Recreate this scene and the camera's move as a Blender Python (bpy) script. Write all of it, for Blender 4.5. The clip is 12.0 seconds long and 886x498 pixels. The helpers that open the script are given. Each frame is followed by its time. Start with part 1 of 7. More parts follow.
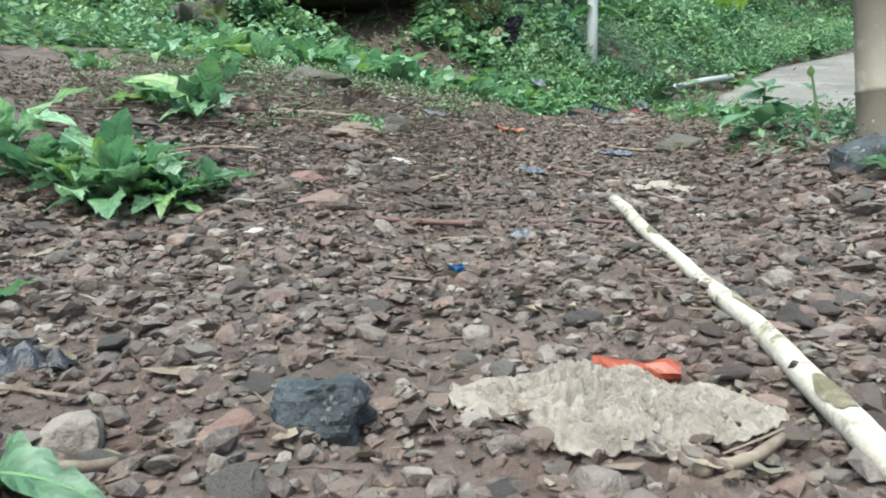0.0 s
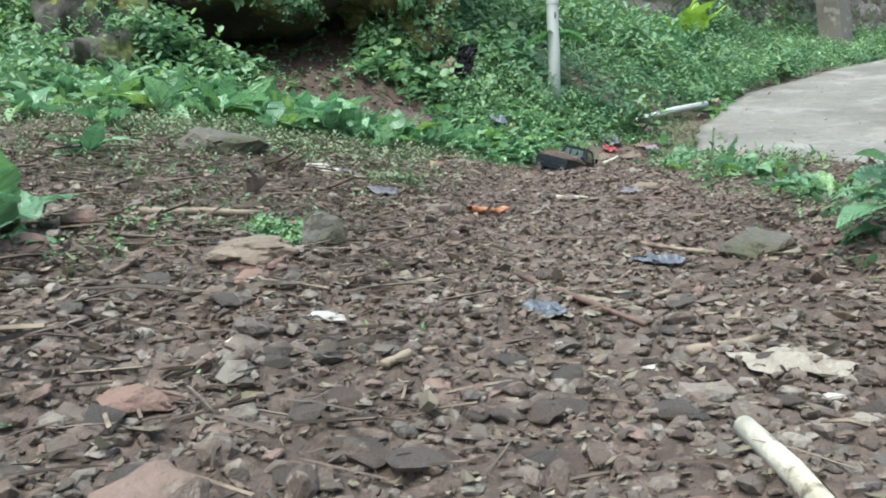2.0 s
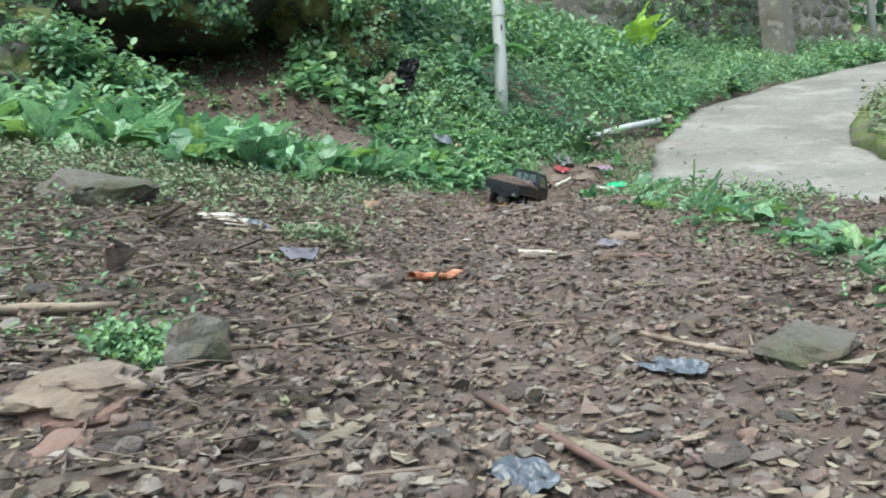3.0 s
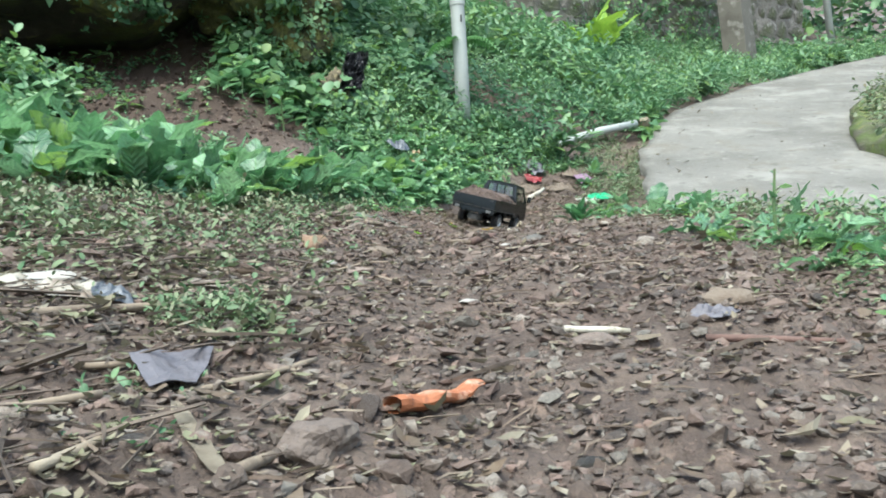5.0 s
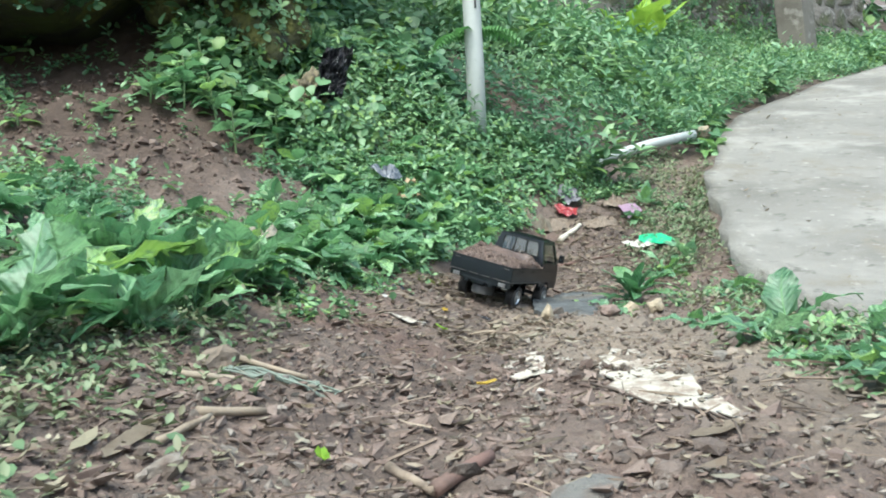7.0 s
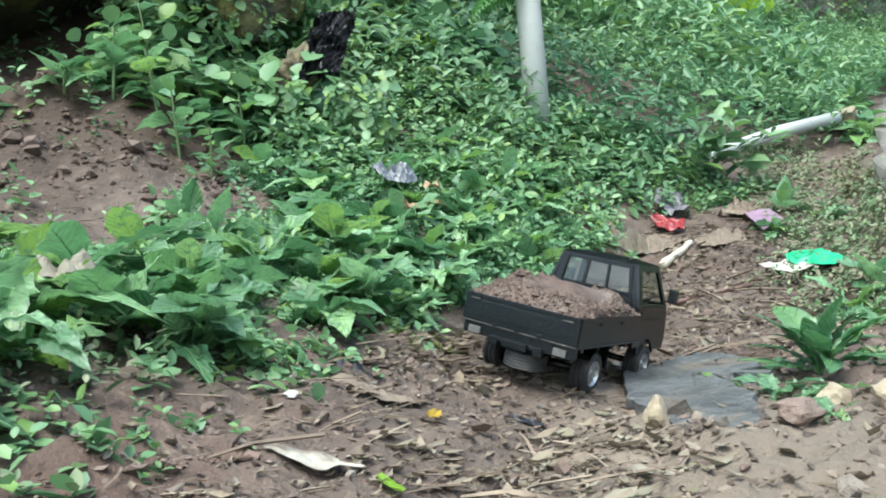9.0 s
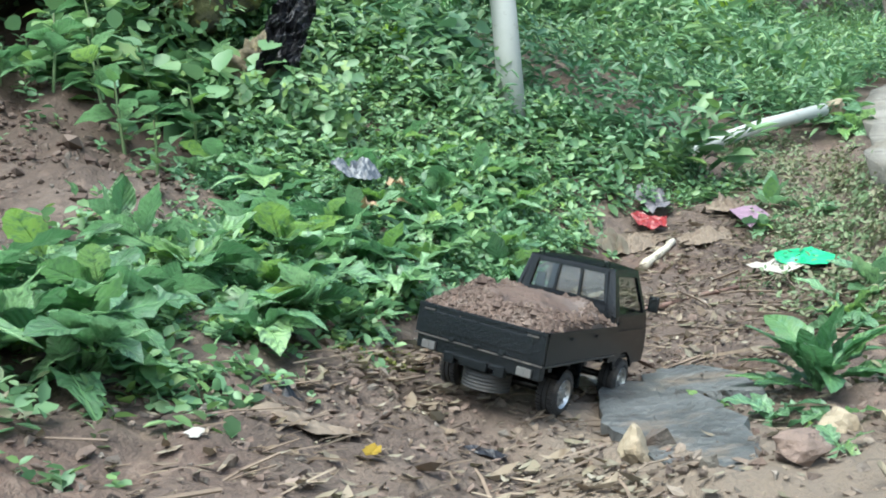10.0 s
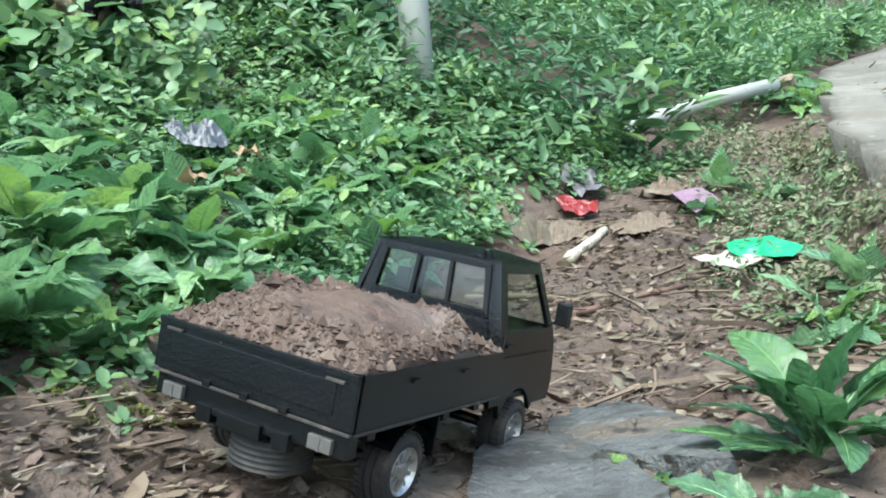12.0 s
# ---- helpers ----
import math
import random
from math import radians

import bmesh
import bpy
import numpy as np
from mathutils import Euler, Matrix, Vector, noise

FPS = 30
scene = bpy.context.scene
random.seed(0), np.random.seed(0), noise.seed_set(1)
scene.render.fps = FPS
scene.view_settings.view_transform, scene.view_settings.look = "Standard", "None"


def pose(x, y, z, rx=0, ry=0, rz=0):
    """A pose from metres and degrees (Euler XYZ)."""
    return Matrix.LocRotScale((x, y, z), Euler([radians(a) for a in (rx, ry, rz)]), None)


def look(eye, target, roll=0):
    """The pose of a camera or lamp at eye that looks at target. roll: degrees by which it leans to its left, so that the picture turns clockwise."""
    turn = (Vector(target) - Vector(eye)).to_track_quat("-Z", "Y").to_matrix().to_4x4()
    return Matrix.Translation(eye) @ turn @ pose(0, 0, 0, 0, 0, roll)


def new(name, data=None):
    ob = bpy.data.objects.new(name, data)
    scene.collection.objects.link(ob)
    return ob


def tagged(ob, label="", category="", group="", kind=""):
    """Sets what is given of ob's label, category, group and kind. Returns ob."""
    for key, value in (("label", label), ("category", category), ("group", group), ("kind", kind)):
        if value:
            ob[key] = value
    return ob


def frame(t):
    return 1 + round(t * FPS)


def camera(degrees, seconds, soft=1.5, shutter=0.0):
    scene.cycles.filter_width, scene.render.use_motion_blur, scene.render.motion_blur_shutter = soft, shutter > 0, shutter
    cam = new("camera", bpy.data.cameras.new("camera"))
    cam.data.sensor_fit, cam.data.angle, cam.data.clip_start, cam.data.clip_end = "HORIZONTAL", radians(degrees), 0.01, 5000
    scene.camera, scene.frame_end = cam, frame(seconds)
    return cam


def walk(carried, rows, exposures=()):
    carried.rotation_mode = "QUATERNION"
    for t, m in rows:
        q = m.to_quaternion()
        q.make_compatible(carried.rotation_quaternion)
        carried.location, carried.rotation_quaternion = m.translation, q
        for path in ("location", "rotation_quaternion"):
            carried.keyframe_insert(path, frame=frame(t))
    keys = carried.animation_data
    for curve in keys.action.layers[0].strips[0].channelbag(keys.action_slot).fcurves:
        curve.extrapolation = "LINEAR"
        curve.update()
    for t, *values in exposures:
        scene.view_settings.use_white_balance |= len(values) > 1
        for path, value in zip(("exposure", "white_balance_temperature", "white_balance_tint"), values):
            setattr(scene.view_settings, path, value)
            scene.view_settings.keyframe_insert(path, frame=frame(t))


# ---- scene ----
cam = camera(54.8, 12.0, soft=1.85, shutter=0.1)
PATH = [
    (0, (0.018, 0.093, 0.242), (0.007, 2.093, 0.226), -2.2),
    (0.5, (0.021, 0.235, 0.297), (0.0, 2.235, 0.285), -2.5),
    (1, (0.018, 0.397, 0.348), (0.041, 2.397, 0.372), -3.4),
    (1.5, (0.0, 0.585, 0.414), (0.081, 2.583, 0.442), -4.1),
    (2, (0.018, 0.747, 0.44), (0.123, 2.744, 0.473), -4.4),
    (2.5, (0.052, 0.907, 0.493), (0.162, 2.903, 0.531), -4.7),
    (3, (0.059, 1.098, 0.544), (0.295, 3.084, 0.591), -5.2),
    (3.2, (0.053, 1.166, 0.562), (0.358, 3.142, 0.614), -5.2),
    (4.8, (0.097, 1.653, 0.632), (0.457, 3.619, 0.69), -6.0),
    (5, (0.089, 1.705, 0.635), (0.453, 3.671, 0.686), -6.1),
    (5.5, (0.1, 1.866, 0.706), (0.459, 3.833, 0.732), -6.1),
    (6, (0.164, 2.077, 0.758), (0.519, 4.045, 0.787), -6.1),
    (6.5, (0.258, 2.3, 0.827), (0.589, 4.272, 0.863), -6.2),
    (7, (0.353, 2.558, 0.866), (0.649, 4.536, 0.905), -5.8),
    (7.5, (0.444, 2.76, 0.906), (0.694, 4.744, 0.95), -6.1),
    (7.7, (0.501, 2.843, 0.92), (0.625, 4.838, 0.971), -6.1),
    (9.3, (0.598, 3.509, 0.867), (0.708, 5.5, 1.024), -8.0),
    (9.5, (0.608, 3.522, 0.869), (0.725, 5.513, 1.021), -8.2),
    (10, (0.633, 3.568, 0.883), (0.769, 5.558, 1.022), -8.2),
    (10.5, (0.671, 3.649, 0.885), (0.808, 5.64, 1.017), -8.2),
    (11, (0.734, 3.745, 0.895), (0.867, 5.736, 1.028), -8.3),
    (11.5, (0.764, 3.852, 0.877), (0.941, 5.84, 1.004), -8.3),
    (12, (0.772, 3.927, 0.88), (1.035, 5.906, 0.993), -8.5),
]
walk(cam, [(t, look(eye, target, roll)) for t, eye, target, roll in PATH], exposures=[(0.0, 1.48, 6000, -2.0), (2.5, 1.42, 6000, -2.0), (5.5, 1.6, 6000, -2.0), (9.5, 1.71, 6000, -2.0), (12.0, 1.76, 6000, -2.0)])

# ---- light: overcast daylight under trees ----
world = bpy.data.worlds.new("overcast_sky")
scene.world = world
world.use_nodes = True
wn = world.node_tree.nodes
sky = wn.new("ShaderNodeTexSky")
sky.sky_type, sky.sun_disc = "NISHITA", False
sky.sun_elevation, sky.sun_rotation = radians(58), radians(200)
sky.air_density, sky.dust_density, sky.ozone_density = 1.0, 4.0, 1.0
wn["Background"].inputs["Strength"].default_value = 0.125
world.node_tree.links.new(sky.outputs["Color"], wn["Background"].inputs["Color"])
sun = new("sun", bpy.data.lights.new("sun", "SUN"))
sun.data.energy, sun.data.angle, sun.data.color = 1.6, radians(40), (1.0, 0.98, 0.95)
sun.matrix_world = look((0, 0, 6), (0.3, 0.7, 3.6))

# ---- the lie of the land: a path up a slope, a bank on one side, a lane on the other ----
def smooth(a):
    a = np.clip(a, 0, 1)
    return a * a * (3 - 2 * a)


def hash01(ix, iy, k):
    h = np.sin(ix * 127.1 + iy * 311.7 + k * 74.7) * 43758.5453
    return h - np.floor(h)


def wobble(x, y, k=0):
    """Smooth noise from -1 to 1, with cells one unit wide."""
    ix, iy = np.floor(x), np.floor(y)
    fx, fy = smooth(x - ix), smooth(y - iy)
    a = hash01(ix, iy, k) * (1 - fx) + hash01(ix + 1, iy, k) * fx
    b = hash01(ix, iy + 1, k) * (1 - fx) + hash01(ix + 1, iy + 1, k) * fx
    return 2 * (a * (1 - fy) + b * fy) - 1


def profile(y, ys, zs):
    return sum(np.interp(y + o, ys, zs) for o in (-0.16, -0.08, 0, 0.08, 0.16)) / 5


def lane_left(y):
    return profile(y, (-6, 2, 3.6, 4.1, 4.5, 5.15, 6.0, 6.65, 7.5, 8.1, 8.65, 9.3, 10, 12, 16), (1.9, 1.7, 1.52, 1.42, 1.36, 1.62, 2.08, 2.5, 3.38, 4.05, 4.8, 5.7, 6.75, 10, 17))


def lane_right(y):
    return profile(y, (-6, 3, 4.65, 5.4, 6.2, 7.2, 8.5, 10.2, 12, 16), (3.1, 2.6, 2.5, 2.85, 3.5, 4.6, 6.5, 9.0, 12.6, 20))


def lane_height(y):
    return 1.0 + 0.305 * (y - 5.15)


def height(x, y, rough=1.0):
    """Height of the soil."""
    x, y = np.asarray(x, float), np.asarray(y, float)
    base = profile(y, (-6, 0, 1.4, 2.6, 3.3, 3.8, 4.3, 4.7, 5.2, 5.6, 6.2, 7, 10, 14, 40), (-1.4, -0.03, 0.28, 0.57, 0.69, 0.712, 0.718, 0.745, 0.85, 1.0, 1.25, 1.52, 2.45, 3.7, 9))
    mid = profile(y, (-6, 0, 2.6, 3.4, 4.5, 5.2, 6, 6.65, 7.5, 8.65, 10, 14), (0.1, 0.1, 0.4, 0.62, 0.9, 1.33, 1.8, 2.25, 2.9, 3.75, 4.75, 9.5))
    u = x - mid
    foot = profile(y, (0, 1.1, 1.8, 3.6, 4.2, 4.9, 5.3, 5.6, 5.9, 20), (0.25, 0.2, 0.12, 0.22, 0.15, 0.16, 0.33, 0.33, 0.15, 0.1))
    steep = profile(y, (0, 1.1, 1.8, 2.6, 3.7, 4.2, 6, 7.2, 8.4, 20), (0.1, 0.12, 0.28, 0.3, 0.38, 0.5, 0.55, 0.48, 0.3, 0.3))
    cap = profile(y, (0, 3, 4.5, 5.5, 6.4, 8, 20), (1.2, 1.1, 1.3, 1.9, 4.0, 9, 12))
    d = np.clip(-u - foot, 0, None)
    z = base + steep * cap * (1 - np.exp(-d / cap))
    # earth face under the overhanging rock
    back = smooth((y - 5.35 - 0.25 * wobble(x * 1.3, y * 0 + 3, 5)) / 0.55) * smooth((0.35 - x) / 0.5)
    z = z + back * 0.1
    lid = 1.42 + 0.27 * (y - 5.2) + 0.5 * np.clip(y - 5.6, 0, None) + 0.05 * wobble(x * 2.5, y * 2.5, 6)
    hollow = smooth((0.22 - x) / 0.4) * smooth((x + 1.5) / 0.35) * smooth((y - 4.9) / 0.3) * smooth((8.2 - y) / 0.8)
    z = z - hollow * np.clip(z - lid, 0, None) * 0.95
    face = smooth((1.0 - np.hypot((x + 0.3) / 1.1, (y - 5.35) / 0.6)) / 0.4) * rough
    z = z + face * (0.05 * wobble(x * 5, y * 5, 91) + 0.03 * wobble(x * 13, y * 13, 92) + 0.015 * np.abs(wobble(x * 30, y * 30, 93)))
    # swell by the rock and the bamboo post
    z = z + 0.06 * smooth((x - 0.45) / 0.3) * smooth((2.3 - y) / 0.5)
    # down, or up, to the lane
    left, right = lane_left(y), lane_right(y)
    wide = profile(y, (0, 3.6, 4.4, 5, 20), (0.5, 0.45, 0.2, 0.12, 0.12))
    w = smooth((x - left + wide) / wide)
    z = z * (1 - w) + (lane_height(y) - 0.05) * w
    z = z + np.clip(x - right, 0, 3) * 0.12
    # wheel rut where the truck stands
    g = np.exp(-(((x - 0.79) / 0.15) ** 2 + ((y - 4.58) / 0.17) ** 2) ** 2)
    z = z * (1 - g) + (0.7715 - 0.335 * (x - 0.786) + 0.185 * (y - 4.5815)) * g
    soft = rough * (1 - 0.8 * w) * (1 - 0.85 * g)
    return z + soft * (0.005 * wobble(x * 3, y * 3, 1) + 0.005 * wobble(x * 9, y * 9, 2) + 0.008 * wobble(x * 25, y * 25, 3) + 0.006 * wobble(x * 55, y * 55, 4)
                       + smooth((y - 3.3) / 0.6) * (0.008 * np.abs(wobble(x * 19, y * 19, 8)) + 0.004 * wobble(x * 42, y * 42, 9)))

# ---- materials ----
def material(name, base, rough=0.8, spots=(), bump=0.0, bump_scale=60.0, vary=None, by_island=False, metallic=0.0, spec=0.5, coat=0.0, through_light=0.0, bright=0.0):
    """A Principled material. base: colour. spots: (colour, noise scale, from, to, detail) laid one over the other.
    vary: colours among which each object (or each island of a mesh) takes its own."""
    m = bpy.data.materials.new(name)
    m.use_nodes = True
    nt = m.node_tree
    n, link = nt.nodes, nt.links.new
    bsdf = n["Principled BSDF"]
    where = n.new("ShaderNodeTexCoord").outputs["Object"]
    if by_island:
        where = n.new("ShaderNodeNewGeometry").outputs["Position"]
    colour = None
    if vary:
        pick = n.new("ShaderNodeNewGeometry").outputs["Random Per Island"] if by_island else n.new("ShaderNodeObjectInfo").outputs["Random"]
        ramp = n.new("ShaderNodeValToRGB")
        link(pick, ramp.inputs["Fac"])
        ramp.color_ramp.interpolation = "LINEAR"
        while len(ramp.color_ramp.elements) < len(vary):
            ramp.color_ramp.elements.new(0.5)
        for i, c in enumerate(vary):
            ramp.color_ramp.elements[i].position = i / max(1, len(vary) - 1)
            ramp.color_ramp.elements[i].color = (*c, 1)
        colour = ramp.outputs["Color"]
    for c, scale, lo, hi, detail in spots:
        tex = n.new("ShaderNodeTexNoise")
        tex.inputs["Scale"].default_value, tex.inputs["Detail"].default_value, tex.inputs["Roughness"].default_value = scale, detail, 0.62
        link(where, tex.inputs["Vector"])
        rng = n.new("ShaderNodeMapRange")
        rng.inputs["From Min"].default_value, rng.inputs["From Max"].default_value = lo, hi
        link(tex.outputs["Fac"], rng.inputs["Value"])
        mix = n.new("ShaderNodeMix")
        mix.data_type = "RGBA"
        link(rng.outputs["Result"], mix.inputs["Factor"])
        if colour is None:
            mix.inputs["A"].default_value = (*base, 1)
        else:
            link(colour, mix.inputs["A"])
        mix.inputs["B"].default_value = (*c, 1)
        colour = mix.outputs["Result"]
    if colour is None:
        bsdf.inputs["Base Color"].default_value = (*base, 1)
    else:
        link(colour, bsdf.inputs["Base Color"])
    bsdf.inputs["Roughness"].default_value, bsdf.inputs["Metallic"].default_value = rough, metallic
    bsdf.inputs["Specular IOR Level"].default_value, bsdf.inputs["Coat Weight"].default_value = spec, coat
    bsdf.inputs["Coat Roughness"].default_value = 0.35
    if bump:
        tex = n.new("ShaderNodeTexNoise")
        tex.inputs["Scale"].default_value, tex.inputs["Detail"].default_value, tex.inputs["Roughness"].default_value = bump_scale, 6, 0.65
        link(where, tex.inputs["Vector"])
        b = n.new("ShaderNodeBump")
        b.inputs["Strength"].default_value, b.inputs["Distance"].default_value = 1.0, bump
        link(tex.outputs["Fac"], b.inputs["Height"])
        link(b.outputs["Normal"], bsdf.inputs["Normal"])
    if through_light:
        tr = n.new("ShaderNodeBsdfTranslucent")
        if colour is None:
            tr.inputs["Color"].default_value = (*base, 1)
        else:
            link(colour, tr.inputs["Color"])
        mx = n.new("ShaderNodeMixShader")
        mx.inputs["Fac"].default_value = through_light
        link(bsdf.outputs["BSDF"], mx.inputs[1])
        link(tr.outputs["BSDF"], mx.inputs[2])
        link(mx.outputs["Shader"], n["Material Output"].inputs["Surface"])
    return m


SOIL = material("damp_soil", (0.125, 0.092, 0.073), 0.75, [((0.050, 0.034, 0.026), 5, 0.4, 0.65, 6), ((0.173, 0.132, 0.104), 11, 0.5, 0.72, 8), ((0.116, 0.066, 0.048), 2.2, 0.55, 0.75, 3), ((0.063, 0.042, 0.030), 70, 0.52, 0.7, 5), ((0.194, 0.140, 0.108), 28, 0.57, 0.68, 7), ((0.158, 0.112, 0.090), 140, 0.58, 0.7, 4)], 0.013, 80)
GRAVEL = material("gravel_stone", (0.2, 0.17, 0.14), 0.8, [((0.096, 0.068, 0.052), 30, 0.46, 0.66, 6), ((0.24, 0.205, 0.17), 75, 0.58, 0.7, 5)], 0.006, 120, by_island=True,
                  vary=[(0.055, 0.044, 0.037), (0.135, 0.108, 0.088), (0.09, 0.065, 0.052), (0.2, 0.168, 0.14), (0.105, 0.094, 0.083), (0.19, 0.132, 0.106), (0.075, 0.058, 0.047), (0.165, 0.15, 0.126), (0.3, 0.262, 0.22), (0.125, 0.096, 0.078), (0.22, 0.15, 0.12), (0.09, 0.083, 0.072)])
STONE = material("field_stone", (0.2, 0.18, 0.15), 0.8, [((0.105, 0.076, 0.058), 24, 0.46, 0.68, 7), ((0.27, 0.235, 0.2), 30, 0.56, 0.72, 7)], 0.007, 95,
                 vary=[(0.12, 0.105, 0.09), (0.19, 0.165, 0.142), (0.15, 0.11, 0.09), (0.24, 0.21, 0.178), (0.125, 0.12, 0.108), (0.2, 0.135, 0.108), (0.16, 0.14, 0.115)])
TERRACOTTA = material("broken_terracotta", (0.185, 0.118, 0.094), 0.85, [((0.13, 0.078, 0.06), 18, 0.5, 0.7, 6), ((0.24, 0.17, 0.135), 50, 0.58, 0.72, 5)], 0.006, 90)
DARK_ROCK = material("dark_basalt", (0.055, 0.066, 0.07), 0.5, [((0.018, 0.021, 0.023), 35, 0.42, 0.6, 7), ((0.24, 0.25, 0.24), 70, 0.58, 0.68, 6)], 0.007, 90)
SLATE = material("slate_slab", (0.1, 0.106, 0.107), 0.55, [((0.052, 0.056, 0.056), 14, 0.42, 0.6, 8), ((0.125, 0.104, 0.083), 9, 0.53, 0.63, 7), ((0.17, 0.174, 0.167), 60, 0.6, 0.72, 5), ((0.036, 0.034, 0.031), 35, 0.58, 0.65, 6)], 0.016, 34)
LICHEN_ROCK = material("lichen_rock", (0.16, 0.135, 0.085), 0.9, [((0.06, 0.05, 0.036), 14, 0.45, 0.6, 8), ((0.26, 0.225, 0.12), 22, 0.55, 0.68, 6), ((0.05, 0.07, 0.03), 10, 0.58, 0.68, 6)], 0.012, 45)
PALE_STONE = material("pale_stone", (0.30, 0.25, 0.175), 0.8, [((0.2, 0.155, 0.10), 25, 0.5, 0.7, 5)], 0.003, 120)
WHITE_CHIP = material("white_chip", (0.37, 0.35, 0.315), 0.7, [((0.3, 0.265, 0.22), 40, 0.52, 0.7, 5)], 0.001, 150)
MOSSY = material("mossy_rock", (0.085, 0.077, 0.064), 0.95, [((0.04, 0.036, 0.03), 3, 0.42, 0.62, 8), ((0.09, 0.105, 0.035), 2.0, 0.46, 0.58, 8), ((0.2, 0.19, 0.05), 5, 0.56, 0.66, 7)], 0.06, 12)
HANGING_MOSS = material("hanging_moss", (0.085, 0.09, 0.03), 0.95, [((0.035, 0.035, 0.022), 7, 0.45, 0.6, 8), ((0.16, 0.16, 0.045), 12, 0.5, 0.62, 7), ((0.24, 0.23, 0.06), 30, 0.6, 0.7, 6)], 0.03, 40)
MOSS_BOULDER = material("moss_boulder", (0.085, 0.08, 0.066), 0.95, [((0.035, 0.033, 0.027), 9, 0.42, 0.6, 8), ((0.075, 0.10, 0.03), 6, 0.5, 0.6, 7), ((0.22, 0.21, 0.045), 8, 0.6, 0.68, 6)], 0.025, 30)
MOSS_STONE = material("moss_grown_stone", (0.11, 0.10, 0.085), 0.9, [((0.065, 0.072, 0.036), 9, 0.45, 0.62, 6), ((0.10, 0.08, 0.06), 40, 0.5, 0.7, 5)], 0.009, 70)
KERB_MOSS = material("mossy_kerb", (0.11, 0.10, 0.075), 0.95, [((0.10, 0.135, 0.035), 6, 0.4, 0.55, 7), ((0.2, 0.2, 0.05), 14, 0.55, 0.68, 6)], 0.02, 30)
CONCRETE = material("worn_concrete", (0.178, 0.168, 0.148), 0.85, [((0.125, 0.117, 0.101), 1.6, 0.42, 0.62, 7), ((0.245, 0.235, 0.208), 3.5, 0.5, 0.68, 8), ((0.158, 0.14, 0.111), 6, 0.55, 0.7, 7), ((0.215, 0.204, 0.18), 130, 0.62, 0.72, 3), ((0.1, 0.094, 0.08), 18, 0.58, 0.68, 8), ((0.29, 0.276, 0.245), 30, 0.6, 0.7, 6)], 0.006, 90)
WALL_STONE = material("wall_stone", (0.25, 0.23, 0.2), 0.9, [((0.09, 0.083, 0.07), 5, 0.45, 0.62, 8), ((0.085, 0.1, 0.045), 3, 0.52, 0.64, 7), ((0.36, 0.345, 0.315), 12, 0.55, 0.66, 8)], 0.03, 24, vary=[(0.11, 0.1, 0.087), (0.17, 0.158, 0.138), (0.09, 0.084, 0.072), (0.24, 0.222, 0.196), (0.2, 0.186, 0.164)])
POLE_PAINT = material("pale_pipe", (0.38, 0.40, 0.38), 0.55, [((0.30, 0.32, 0.30), 4, 0.45, 0.7, 6), ((0.2, 0.21, 0.17), 22, 0.63, 0.74, 5)], 0.0008, 90)
BAMBOO = material("dry_bamboo", (0.21, 0.185, 0.14), 0.6, [((0.14, 0.12, 0.085), 6, 0.45, 0.7, 5), ((0.27, 0.24, 0.185), 40, 0.55, 0.7, 4)], 0.001, 60)
PEELED = material("peeled_stick", (0.46, 0.425, 0.345), 0.7, [((0.34, 0.3, 0.225), 14, 0.48, 0.66, 7), ((0.15, 0.135, 0.085), 42, 0.56, 0.66, 7), ((0.55, 0.52, 0.45), 70, 0.56, 0.7, 5)], 0.002, 110)
TWIG = material("dead_twig", (0.17, 0.12, 0.085), 0.85, [((0.09, 0.065, 0.048), 20, 0.45, 0.65, 5)], 0.001, 200, by_island=True, vary=[(0.10, 0.075, 0.055), (0.2, 0.15, 0.11), (0.27, 0.22, 0.16), (0.13, 0.09, 0.07)])
DEAD_TWIG = material("dark_dead_twig", (0.1, 0.075, 0.058), 0.85, [((0.05, 0.038, 0.03), 20, 0.45, 0.65, 5)], 0.001, 200, by_island=True, vary=[(0.06, 0.045, 0.035), (0.13, 0.1, 0.076), (0.09, 0.066, 0.052), (0.2, 0.165, 0.125)])
RED_TWIG = material("reddish_twig", (0.14, 0.082, 0.065), 0.75, [((0.085, 0.055, 0.043), 25, 0.45, 0.65, 5)], 0.001, 200)
WOOD_CHIP = material("weathered_wood", (0.27, 0.22, 0.16), 0.8, [((0.17, 0.13, 0.09), 14, 0.45, 0.68, 6)], 0.0015, 150, vary=[(0.25, 0.2, 0.145), (0.36, 0.315, 0.24), (0.18, 0.14, 0.10)])
LITTER = material("dead_leaf", (0.22, 0.15, 0.09), 0.8, [((0.12, 0.08, 0.05), 40, 0.5, 0.7, 4)], 0.0, by_island=True, vary=[(0.08, 0.057, 0.042), (0.18, 0.142, 0.1), (0.27, 0.225, 0.165), (0.14, 0.13, 0.08), (0.29, 0.26, 0.2), (0.18, 0.168, 0.125), (0.11, 0.083, 0.06), (0.22, 0.2, 0.145)], through_light=0.15)
STRAW = material("dry_straw", (0.26, 0.24, 0.17), 0.8, [((0.14, 0.13, 0.08), 40, 0.5, 0.7, 4)], 0.0, by_island=True, vary=[(0.13, 0.115, 0.075), (0.25, 0.225, 0.16), (0.17, 0.185, 0.1), (0.33, 0.3, 0.22), (0.2, 0.175, 0.12), (0.15, 0.17, 0.085)], through_light=0.15)
